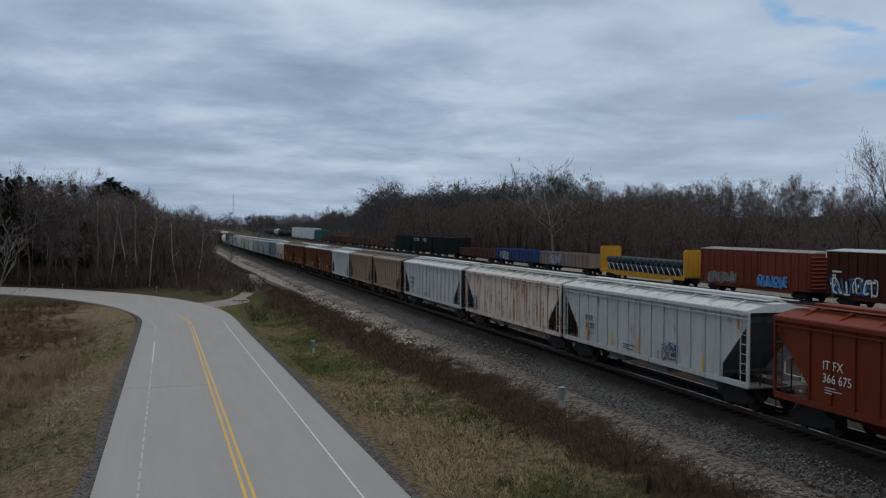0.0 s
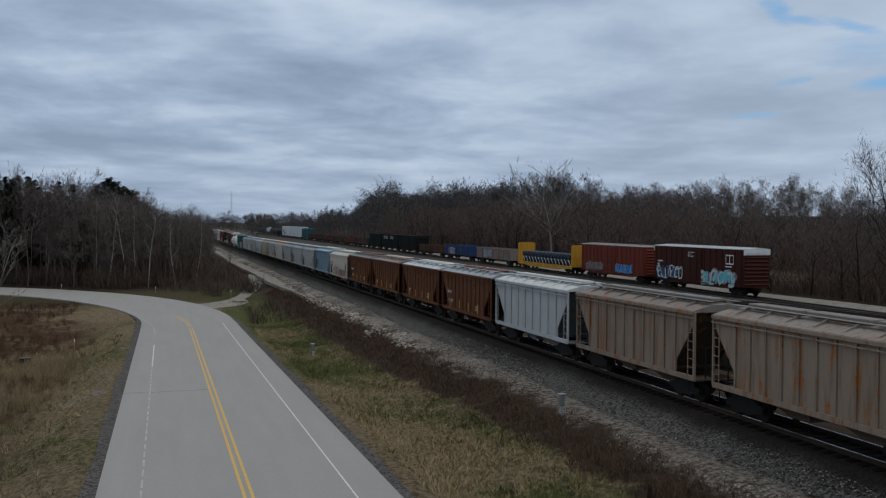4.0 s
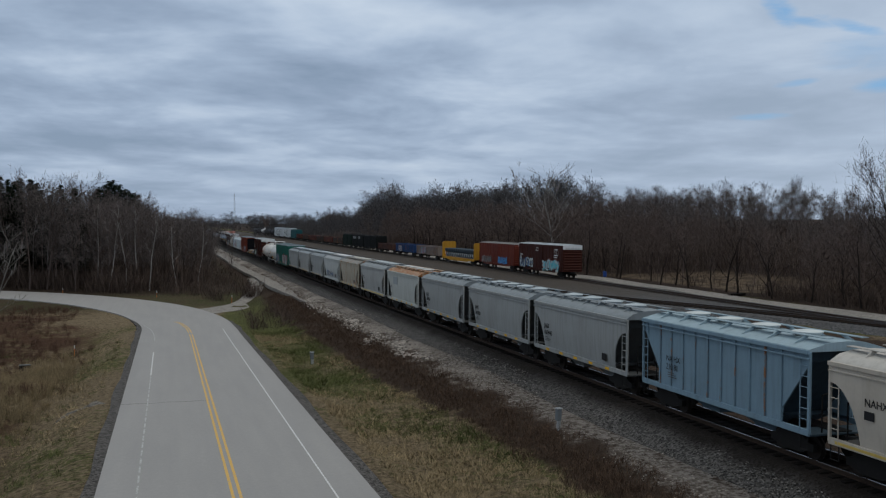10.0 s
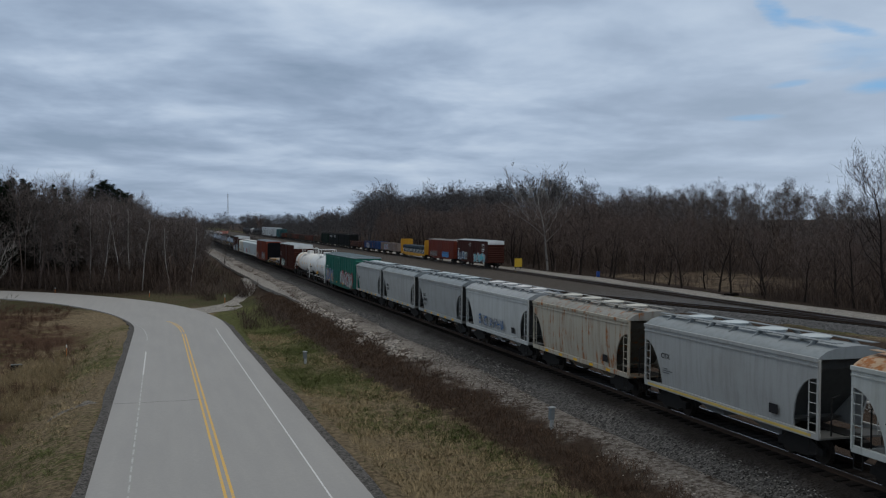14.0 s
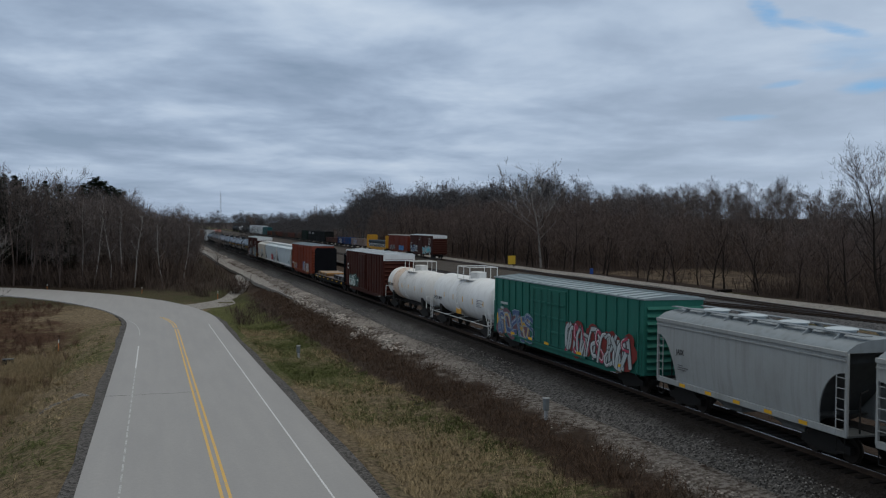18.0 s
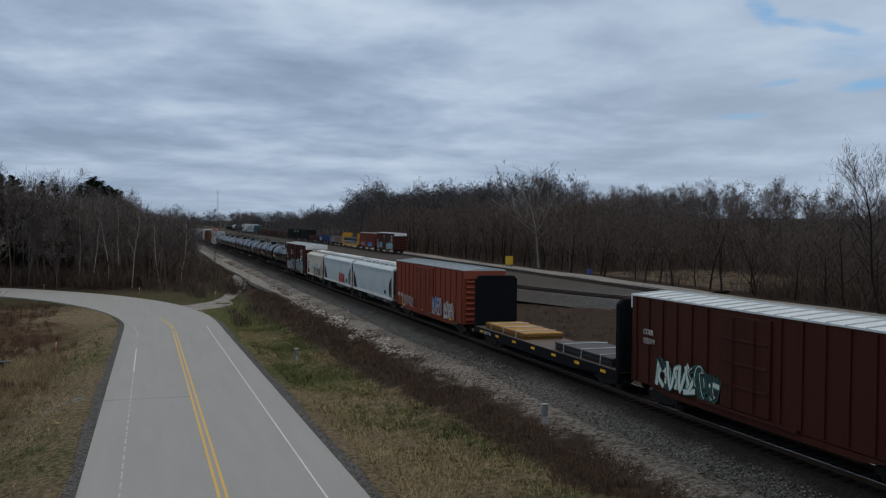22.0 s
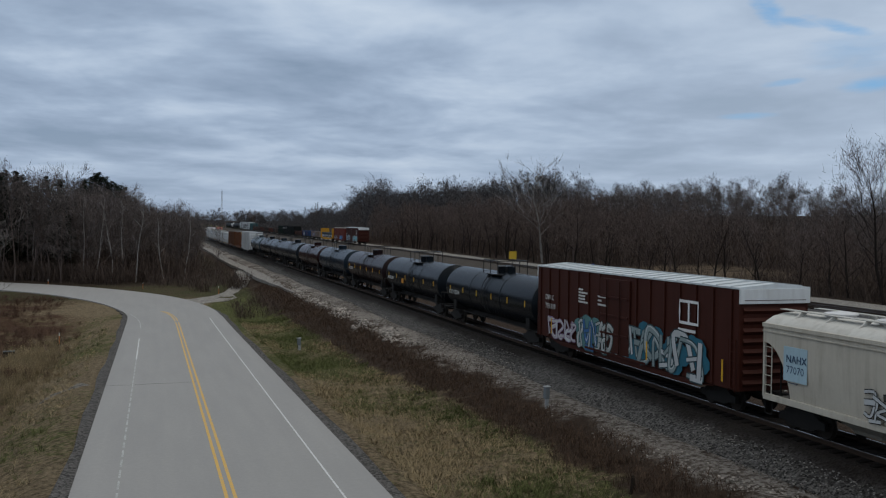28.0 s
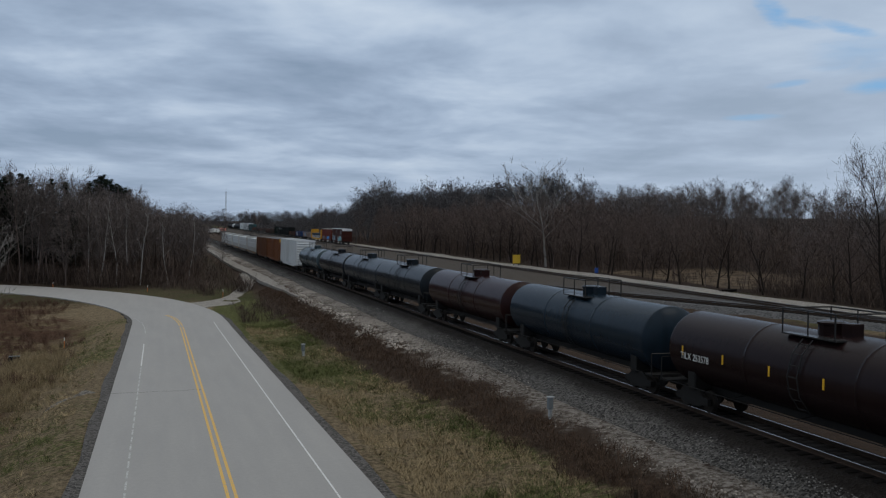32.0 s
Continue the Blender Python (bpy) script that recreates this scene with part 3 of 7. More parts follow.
# washed-out gully in the left verge
ribbon("gully", on_land(glide(laid([(-4.0, 58.6), (-5.4, 58.0), (-6.8, 57.6)]), 4), 0.04), [max(0.12, 0.42 - 0.03 * i) for i in range(9)], 0.0, 0.2, WASH, "pale washed gravel in the verge", "gravel", edge=0.22)


# ---- railway ----
def bed(name, xs_half, z_of, x_of, mat, label, y0=-80, y1=900, step=6):
    g = Geo()
    rings = []
    for y in range(y0, y1, step):
        x, z = x_of(y), z_of(y)
        w, s = xs_half
        j = 0.18 * math.sin(y * 0.9) + 0.12 * math.sin(y * 2.3)
        rings.append([(x - w - s + j, y, z - 1.15), (x - w - s * 0.45 + j, y, z - 0.62), (x - w, y, z - 0.24), (x, y, z - 0.17), (x + w, y, z - 0.24), (x + w + s + j, y, z - 1.15)])
    g.loft(rings)
    return solid(name, g, mat, label, "track bed", kind="structure")


def rails(name, x_of, z_of, y0, y1, label, step=12, ties=True):
    t = thing(name, label, "railway track", kind="structure")
    for side in (-0.75, 0.75):
        g = Geo()
        g.loft([[(x_of(y) + side - 0.07, y, z_of(y) - 0.17), (x_of(y) + side - 0.02, y, z_of(y) - 0.14), (x_of(y) + side - 0.036, y, z_of(y) - 0.03), (x_of(y) + side - 0.03, y, z_of(y)),
                 (x_of(y) + side + 0.03, y, z_of(y)), (x_of(y) + side + 0.036, y, z_of(y) - 0.03), (x_of(y) + side + 0.02, y, z_of(y) - 0.14), (x_of(y) + side + 0.07, y, z_of(y) - 0.17)] for y in range(y0, y1, step)])
        r = part("rail", g, RAILSTEEL, t, "rust-brown steel rail")
        head = Geo()
        head.loft([[(x_of(y) + side - 0.022, y, z_of(y) - 0.01), (x_of(y) + side - 0.018, y, z_of(y) + 0.006), (x_of(y) + side + 0.018, y, z_of(y) + 0.006), (x_of(y) + side + 0.022, y, z_of(y) - 0.01)] for y in range(y0, y1, step)])
        part("rail_head", head, RAILTOP, r, "bright worn running surface")
    if ties:
        tie = Geo().box(-1.3, 1.3, -0.12, 0.12, -0.17, 0, 0.03).mesh("tie", TIE)
        y = max(y0, 10)
        k = 0
        while y < min(y1, 160) and k < 280:
            part("tie", tie, TIE, t, at=pose(x_of(y), y, z_of(y) - 0.165, 0, 0, random.uniform(-1, 1)))
            y += 0.62
            k += 1
    return t


main_x = lambda y: TRACK_X
main_z = lambda y: float(rail_z(y))
yard_z = lambda y: 0.92
yard_x = lambda y: YARD_X
loop_x = lambda y: YARD_X - 14.3 * float(ease(58, 119, y))
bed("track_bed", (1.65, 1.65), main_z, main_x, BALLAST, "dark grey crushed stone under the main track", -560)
rails("main_track", main_x, main_z, -560, 900, "main line of worn rails on dark sleepers")
g = Geo()
rings = []
for y in range(-80, 900, 6):
    w = 3.2 + 0.2 * math.sin(y * 0.7)
    lx = min(YARD_X - 2.6, loop_x(y) - 2.4)
    rings.append([(lx - 2.4 - 0.3 * math.sin(y * 0.5), y, -0.35), (lx, y, 0.67), (YARD_X, y, 0.75), (YARD_X + 3.0, y, 0.67), (YARD_X + 3.9, y, 0.0)])
g.loft(rings)
solid("yard_bed", g, YARD, "pale crushed stone under the yard tracks", "track bed", kind="structure")
rails("yard_track", yard_x, yard_z, -80, 900, "yard track of rusty rails beside the woods")
rails("loop_track", loop_x, yard_z, 50, 510, "loop track that leaves the yard track at a switch", 4)
yard_way = [(64.4 + 0.45 * math.sin(y * 0.06), y, 0.62) for y in range(-40, 700, 6)]
ribbon("yard_road", yard_way, 2.0, 0.0, 0.7, GRAVEL, "pale dirt road along the edge of the woods", "lane", edge=0.5)


# ---- bare trees ----
def stick(a, b, r0, r1, n=3):
    """Vertices and triangles of one tapered stick."""
    a, b = np.asarray(a, float), np.asarray(b, float)
    d = b - a
    d /= np.linalg.norm(d) + 1e-9
    u = np.cross(d, (0, 0, 1.0) if abs(d[2]) < 0.9 else (1.0, 0, 0))
    u /= np.linalg.norm(u)
    w = np.cross(d, u)
    k = np.arange(n) * math.tau / n
    ring = np.cos(k)[:, None] * u + np.sin(k)[:, None] * w
    v = np.concatenate([a + ring * r0, b + ring * r1])
    f = [(i, (i + 1) % n, n + (i + 1) % n) for i in range(n)] + [(i, n + (i + 1) % n, n + i) for i in range(n)]
    return v, np.array(f)


class Sticks:
    def __init__(self):
        self.v, self.f, self.k = [], [], 0

    def put(self, v, f):
        self.v.append(v)
        self.f.append(f + self.k)
        self.k += len(v)

    def arrays(self):
        return np.concatenate(self.v), np.concatenate(self.f)


def bare_tree(seed, height=16.0, spreading=0.32, limbs=15, subs=5, twigs=6, bole=0.30, thick=1.0, low=0.3, up=(0.55, 1.25), haze=0, fine_w=0.020, reach=0.045, coarse=False):
    """A bare tree: (wood arrays, twig arrays). haze: the finest twigs, in sprays about the branch ends."""
    r = random.Random(seed)
    wood, fine = Sticks(), Sticks()
    pts = [np.zeros(3)]
    lean = np.array([r.uniform(-0.06, 0.06), r.uniform(-0.06, 0.06), 1.0])
    for i in range(7):
        lean = lean + np.array([r.uniform(-0.12, 0.12), r.uniform(-0.12, 0.12), 0])
        pts.append(pts[-1] + lean / np.linalg.norm(lean) * height * 0.90 / 7)
    rad = lambda t: bole * thick * (1 - 0.9 * t) + 0.02
    for i in range(7):
        wood.put(*stick(pts[i], pts[i + 1], rad(i / 7), rad((i + 1) / 7), 5))
    ends = [pts[7]]
    for i in range(limbs):
        t = low + (1 - low) * (i + r.random()) / limbs
        k = min(6, int(t * 7))
        a = pts[k] + (pts[k + 1] - pts[k]) * (t * 7 - k)
        az = i * 2.4 + r.uniform(-0.5, 0.5)
        rise = r.uniform(*up)
        ln = height * spreading * (1.15 - 0.85 * abs(t - 0.50)) * r.uniform(0.7, 1.15)
        way = np.array([math.cos(az), math.sin(az), rise])
        way /= np.linalg.norm(way)
        q = [a]
        for s in range(4):
            way = way + np.array([r.uniform(-0.32, 0.32), r.uniform(-0.32, 0.32), r.uniform(-0.05, 0.30)])
            way /= np.linalg.norm(way)
            q.append(q[-1] + way * ln / 4)
        rr = rad(t) * 0.42
        across = np.cross(way, (r.uniform(-1, 1), r.uniform(-1, 1), 0.1))
        across /= np.linalg.norm(across) + 1e-9
        for s in range(4):
            if coarse:
                w0, w1 = rr * (1 - s * 0.22), rr * (0.78 - s * 0.22) + 0.006
                wood.put(np.array([q[s] - across * w0, q[s] + across * w0, q[s + 1] + across * w1, q[s + 1] - across * w1]), np.array([(0, 1, 2), (0, 2, 3)]))
                continue
            wood.put(*stick(q[s], q[s + 1], rr * (1 - s * 0.22), rr * (0.78 - s * 0.22) + 0.006, 3))
        ends.append(q[4])
        for j in range(subs):
            st = 0.25 + 0.75 * (j + r.random()) / subs
            kk = min(3, int(st * 4))
            b = q[kk] + (q[kk + 1] - q[kk]) * (st * 4 - kk)
            w2 = way + np.array([r.uniform(-0.9, 0.9), r.uniform(-0.9, 0.9), r.uniform(-0.2, 0.6)])
            w2 /= np.linalg.norm(w2)
            l2 = ln * r.uniform(0.22, 0.42)
            m = b + w2 * l2 * 0.55
            w2 = w2 + np.array([r.uniform(-0.5, 0.5), r.uniform(-0.5, 0.5), r.uniform(0.0, 0.5)])
            w2 /= np.linalg.norm(w2)
            e = m + w2 * l2 * 0.5
            flat = np.cross(w2, (r.uniform(-1, 1), r.uniform(-1, 1), 0.1))
            flat = flat / (np.linalg.norm(flat) + 1e-9) * 0.026 * thick
            if coarse:
                wood.put(np.array([b - flat, b + flat, e]), np.array([(0, 1, 2)]))
            else:
                wood.put(np.array([b - flat, b + flat, m + flat * 0.7, m - flat * 0.7, e]), np.array([(0, 1, 2), (0, 2, 3), (3, 2, 4)]))
            ends += [m, e]
            for n in range(twigs):
                c = m + (e - m) * (n + r.random()) / twigs
                w3 = w2 + np.array([r.uniform(-0.9, 0.9), r.uniform(-0.9, 0.9), r.uniform(-0.2, 0.8)])
                w3 /= np.linalg.norm(w3)
                tip = c + w3 * l2 * r.uniform(0.25, 0.6)
                side = np.cross(w3, (r.uniform(-1, 1), r.uniform(-1, 1), r.uniform(-1, 1)))
                side = side / (np.linalg.norm(side) + 1e-9) * fine_w * thick
                fine.put(np.array([c - side, c + side, tip]), np.array([(0, 1, 2)]))
    (wv, wf), (fv, ff) = wood.arrays(), fine.arrays()
    if haze:
        g = np.random.default_rng(seed)
        at = np.array(ends)[g.integers(0, len(ends), haze)]
        c = at + g.normal(size=(haze, 3)) * np.array([1.0, 1.0, 0.8]) * reach * height
        axis = np.array([0, 0, 0.45 * height])
        way = g.normal(size=(haze, 3)) + 1.1 * (c - axis) / (np.linalg.norm(c - axis, axis=1)[:, None] + 1e-6) + np.array([0, 0, 0.35])
        way /= np.linalg.norm(way, axis=1)[:, None]
        side = np.cross(way, g.normal(size=(haze, 3)))
        side *= fine_w * thick / (np.linalg.norm(side, axis=1)[:, None] + 1e-6)
        tip = c + way * g.uniform(0.6, 1.35, (haze, 1)) * 0.062 * height
        hv = np.stack([c - side, c + side, tip], 1).reshape(-1, 3)
        hf = np.arange(3 * haze).reshape(-1, 3)
        fv, ff = np.concatenate([fv, hv]), np.concatenate([ff, hf + len(fv)])
    top = height / max(wv[:, 2].max(), np.quantile(fv[:, 2], 0.995))
    wv[:, 2] *= top
    fv[:, 2] *= top
    return (wv, wf), (fv, ff)


def bush(seed, height=1.4, spreading=0.7, stems=22, thick=0.014, sprays=3):
    r = random.Random(seed)
    s = Sticks()
    for i in range(stems):
        a = np.array([r.uniform(-1, 1), r.uniform(-1, 1), 0]) * spreading * 0.45
        az, h = r.uniform(0, math.tau), height * r.uniform(0.5, 1.05)
        tip = a + np.array([math.cos(az) * spreading * r.uniform(0.1, 0.8), math.sin(az) * spreading * r.uniform(0.1, 0.8), h])
        midp = (a + tip) / 2 + np.array([r.uniform(-0.1, 0.1), r.uniform(-0.1, 0.1), 0.1]) * height
        side = np.array([math.sin(az * 3), math.cos(az * 3), 0]) * thick
        s.put(np.array([a - side, a + side, midp + side, midp - side, tip]), np.array([(0, 1, 2), (0, 2, 3), (3, 2, 4)]))
        for k in range(sprays):
            b = midp + (tip - midp) * r.uniform(-0.6, 0.7)
            e = b + np.array([r.uniform(-0.55, 0.55), r.uniform(-0.55, 0.55), r.uniform(-0.05, 0.45)]) * height * 0.65
            s.put(np.array([b - side * 0.6, b + side * 0.6, e]), np.array([(0, 1, 2)]))
    return s.arrays()


def scatter(shapes, spots):
    """Joins copies of shapes: spots are (x, y, z, turn, scale, which, tall)."""
    vs, fs, k = [], [], 0
    for x, y, z, a, sc, w, tall in spots:
        v, f = shapes[w % len(shapes)]
        c, s = math.cos(a) * sc, math.sin(a) * sc
        q = np.empty_like(v)
        q[:, 0] = v[:, 0] * c - v[:, 1] * s + x
        q[:, 1] = v[:, 0] * s + v[:, 1] * c + y
        q[:, 2] = v[:, 2] * sc * tall + z
        vs.append(q)
        fs.append(f + k)
        k += len(v)
    return np.concatenate(vs), np.concatenate(fs)


def woods(name, label, spots, kinds, wood_mat=BARK, twig_mat=TWIG):
    root = thing(name, label, "woods", kind="stuff")
    for nm, idx, mat in (("trunks", 0, wood_mat), ("twigs", 1, twig_mat)):
        v, f = scatter([k[idx] for k in kinds], spots)
        ob = part(nm, bulk(nm, v, f, mat), mat, root)
        tagged(ob, kind="stuff")
    return root


rng = random.Random(7)
TALL = [bare_tree(i, 15.5, 0.27, 12, 5, 4, 0.10, 0.8, 0.22, (0.5, 1.3), 760, 0.034, 0.034, True) for i in range(6)]
CREST = [bare_tree(80 + i, 15, 0.30, 9, 4, 3, 0.09, 1.0, 0.28, (0.6, 1.5), 720, 0.029, 0.030, True) for i in range(7)]
SLIM = [bare_tree(20 + i, 15, 0.20, 10, 4, 3, 0.075, 1.0, 0.25, (0.8, 1.7), 520, 0.029, 0.034, True) for i in range(6)]
FAR = [bare_tree(40 + i, 15, 0.34, 7, 3, 2, 0.12, 1.6, 0.16, (0.4, 1.2), 470, 0.042, 0.05, True) for i in range(5)]
SKYLINE = [bare_tree(140 + i, 15, 0.42, 7, 3, 1, 0.2, 1.6, 0.05, (0.2, 1.2), 260, 0.16, 0.09, True) for i in range(5)]
FORKED = [bare_tree(160 + i, 13, 0.50, 9, 5, 4, 0.17, 1.2, 0.10, (1.0, 2.4), 420, 0.020, 0.05) for i in range(6)]
SHRUB = [bush(i, 0.9, 0.8, 10, 0.014) for i in range(6)]
THICKET = [bush(30 + i, 4.2, 2.9, 9, 0.036, 6) for i in range(5)]


def spot(x, y, lo, hi, n):
    x, y = plan(x, y)
    return (x, y, float(land(x, y)) - 0.15, rng.uniform(0, 6.28), 0.88 * rng.uniform(lo, hi), rng.randrange(n), rng.uniform(0.9, 1.12))


def sprig(x, y, lo, hi, n, short, tall, sink=0.1):
    x, y = plan(x, y)
    return (x, y, float(land(x, y)) - sink, rng.uniform(0, 6.28), 0.88 * rng.uniform(lo, hi), rng.randrange(n), rng.uniform(short, tall))


def rise(y):
    """How tall the wood beyond the yard stands along the track."""
    return 0.69 + 0.29 * float(ease(70, 190, y))


# the woods beyond the yard
east = []
y = 24.0
while y < 330:
    for row in range(5):
        x = 79 + row * 6.5 + rng.uniform(-2.8, 2.8)
        if 96 < y < 136 and (row in (1, 2, 3) or rng.random() < 0.35):
            continue
        k = rise(y)
        east.append(spot(x, y + rng.uniform(-2.5, 2.5), k * 0.74, k * 1.0, 6))
    y += 4.4 if y < 200 else 6.5
woods("woods", "leafless grey-brown woods along the yard", east, TALL, TWIG, TWIG)
far_east = []
for i in range(420):
    y = 310 + 520 * (i / 420) ** 1.2
    q = rng.uniform(0, 115)
    k = 0.66 + 0.78 * min(1, q / 11)
    far_east.append(spot(0.215 * y + 2 + q, y, 0.85 * k, 1.2 * k, 5))
for i in range(110):
    # the wood falls away towards the far end of the yard
    y = rng.uniform(430, 760)
    q = rng.random()
    far_east.append(spot(y * (0.135 + 0.075 * q) + 2, y, 0.35 + 0.65 * q, 0.55 + 0.75 * q, 5))
woods("distant_woods", "hazy leafless woods on the far rise", far_east, FAR, HAZETWIG, HAZETWIG)
edge = []
y = 34.0
while y < 260:
    # dark forked trees along the edge, open at the foot
    edge.append(spot(76.0 + rng.uniform(0, 3.5), y, 0.62 * rise(y) / 0.8, 0.95 * rise(y) / 0.8, 6))
    y += rng.uniform(2.0, 6.5)
woods("edge_woods", "dark forked bare trees along the yard road", edge, FORKED, DARKBARK, TWIG)
crest = []
for i in range(520):
    y = rng.uniform(15, 330)
    k = rise(y) * 1.10 * (1 + 0.07 * math.sin(y * 0.19) + 0.05 * math.sin(y * 0.071 + 1))
    crest.append(spot(rng.uniform(106, 178), y, 0.80 * k, 1.06 * k, 7))
for i in range(150):
    y = rng.uniform(12, 105)
    k = rise(y) * 1.08
    crest.append(spot(rng.uniform(98, 150), y, 0.78 * k, 1.04 * k, 7))
woods("crest_woods", "fine-twigged bare crowns along the crest of the woods", crest, CREST, TWIG, GREYTWIG)
# the wood on the inside of the bend
west = []
for i in range(270):
    u = rng.random()
    x, y = -100 + 108 * u, 196 - 46 * u ** 2.2 + 60 * rng.random() ** 1.5
    if x > -8 and y < 166 + (x + 8) * 0.9:
        continue
    k = 1.14 + 0.36 * float(ease(6, -26, x))
    west.append(spot(x, y, 0.76 * k, 1.0 * k, 6))
for i in range(130):
    yy = 178 + 420 * (i / 130) ** 1.4
    west.append(spot(rng.uniform(-14, 13.0), yy, 0.80, 1.05, 5))
for i in range(190):
    x = -16 + 27 * rng.random()
    k = 1.26 - 0.46 * float(ease(-8, 11, x))
    west.append(spot(x, rng.uniform(182 + max(0, x) * 1.2, 240), 0.84 * k, 1.0 * k, 5))
woods("birch_wood", "slender leafless trees on the inside of the bend", west, SLIM, TWIG, GREYTWIG)
far_west = []
for i in range(330):
    far_west.append(spot(rng.uniform(-160, 300), 840 + rng.uniform(0, 90), 0.75, 1.15, 5))
for i in range(240):
    far_west.append(spot(rng.uniform(-700, 520), rng.uniform(1000, 1500), 1.0, 1.7, 5))
for i in range(90):
    y = rng.uniform(430, 800)
    far_west.append(spot(0.10 * y + rng.uniform(0, 0.10 * y), y, 0.35, 0.62, 4))
woods("horizon_woods", "low dark tree line on the horizon", far_west, SKYLINE, HAZETWIG, HAZETWIG)


def lone_tree(label, x, y, z_top, seed, mat, spreading=0.36, bole=0.4, thick=1.4, limbs=16, up=(0.55, 1.25), low=0.28, haze=0, crown=None):
    x, y = plan(x, y)
    z_top, z0 = 0.88 * z_top, float(land(x, y))
    wood, fine = bare_tree(seed, (z_top - z0), spreading, limbs, 6, 9, bole, thick, low, up, haze)
    t = thing("tree", label, "tree", "lone trees", pose(x, y, z0 - 0.1))
    part("trunk", bulk("trunk", *wood, mat), mat, t)
    part("crown", bulk("crown", *fine, crown or mat), crown or mat, t)


lone_tree("tall pale-barked bare tree with a wide crown", 76.5, 151.8, 23.4, 14, OLDBARK, 0.50, 0.15, 1.5, 15, (0.45, 1.5), 0.36, 60)
lone_tree("bare grey tree at the edge of the yard", 75.5, 67, 19.0, 8, DARKBARK, 0.36, 0.20, 0.8, 26, (0.7, 1.7), 0.25, 1500, GREYTWIG)
lone_tree("lone bare tree against the sky", 104, 553, 21.3, 5, TWIG, 0.40, 0.5, 2.6)
lone_tree("rounded bare tree far along the line", 79, 700, 16.5, 11, TWIG, 0.5, 0.5, 4.0)
for k, (x, y, zt) in enumerate(((-22, 181, 15), (-13, 177, 13.5), (-10.5, 173, 14), (-7.5, 172, 12.5), (-5.2, 176, 13), (-3.0, 171, 11), (2.2, 172, 10), (6.5, 181, 9.5), (-26, 186, 15), (-15.5, 184, 15.5))):
    lone_tree("slender bare birch with white bark", x, y - 1, zt * 1.12, 60 + k, PALE, 0.13, 0.10, 0.8, 8, (1.2, 2.4), 0.4, 260, TWIG)


# conifers that stand over the bare wood
def conifer_mesh(seed):
    r = random.Random(seed)
    s = Sticks()
    for lv in range(20):
        for k in range(17):
            z = 3.5 + (lv + r.random()) * 0.72
            reach = 3.7 * max(0.02, 1 - (z - 3.5) / 15.2) ** 0.48 + 0.15
            a = r.uniform(0, math.tau)
            ln = reach * r.uniform(0.55, 1.1)
            c, q = math.cos(a), math.sin(a)
            for m in range(5):
                f0 = m / 5
                px, py, pz = c * ln * f0, q * ln * f0, z - 0.35 * f0 * ln + r.uniform(-0.1, 0.25)
                w = 0.34 * (1.2 - f0 * 0.6)
                e = r.uniform(-0.9, 0.9)
                s.put(np.array([(px - q * w, py + c * w, pz), (px + q * w, py - c * w, pz), (px + c * 0.55 * ln / 2 + e * q * 0.4, py + q * 0.55 * ln / 2 - e * c * 0.4, pz - 0.12 + r.uniform(-0.1, 0.3))]), np.array([(0, 1, 2)]))
    return s.arrays()


cm = [bulk("crown", *conifer_mesh(i), NEEDLE) for i in range(3)]
ct = Geo().tube((0, 0, 0), (0, 0, 17), 0.22, 7, 0.03).mesh("trunk", BARK)
for k in range(52):
    x, y = (-38.5 + k * 1.05, 222 + rng.uniform(-4, 6)) if k < 9 else (-17.2 + (k - 9) * 0.72, 213 + rng.uniform(-5, 5))
    if k > 25:
        x, y = -42 + (k - 26) * 1.02, 187 + rng.uniform(-4, 4)
    x, y = plan(x, y)
    t = thing("conifer", "dark green conifer rising behind bare trees", "tree", "conifers", pose(x, y, float(land(x, y)) - 0.1, 0, 0, rng.uniform(0, 360)))
    sc = rng.uniform(1.06, 1.16) if k < 9 else 1.12 - 0.022 * abs(k - 16) + rng.uniform(-0.05, 0.04)
    if k > 25:
        sc = rng.uniform(0.70, 1.05)
    part("trunk", ct, BARK, t, at=Matrix.Diagonal((sc, sc, sc, 1)))
    part("crown", cm[k % 3], NEEDLE, t, at=Matrix.Diagonal((sc, sc, sc, 1)))


# thickets and brush
def shrubs(name, label, spots, shapes, mat):
    v, f = scatter(shapes, spots)
    ob = new(name, bulk(name, v, f, mat))
    tagged(ob, label, "brush", kind="stuff")


sp = []
for i in range(3800):
    y = 14 + 125 * rng.random() ** 1.15
    x = 17.6 + rng.gauss(0, 1.1) + 0.55 * (1 - float(ease(36, 68, y)))
    if x < 14.8 + 1.4 * (1 - float(ease(36, 68, y))):
        continue
    if 14.8 < x < 20.4:
        sp.append(sprig(x, y, 0.35, 0.9, 6, 0.5, 0.95, 0.05))
for i in range(1500):
    x, y = 43 + rng.gauss(0, 6), rng.uniform(30, 150)
    if 31 < x < 55:
        sp.append(sprig(x, y, 0.35, 0.9, 6, 0.5, 0.9, 0.05))
shrubs("brush", "dense bare brown brush on the railway bank", sp, SHRUB, BANKBRUSH)
sp = []
for i in range(700):
    y = rng.uniform(30, 420)
    x = 77.5 + rng.uniform(0, 12)
    if 94 < y < 136 and rng.random() < 0.62:
        continue
    sp.append(sprig(x, y, 0.45, 1.0, 5, 0.6, 1.2, 0.1))
for i in range(620):
    u = rng.random()
    x, y = -95 + 108 * u, 196 - 46 * u ** 2.2 + rng.uniform(-4, 30)
    if x > -8 and y < 164 + (x + 8) * 0.9:
        continue
    sp.append(sprig(x, y, 0.5, 1.1, 5, 0.6, 1.2, 0.1))
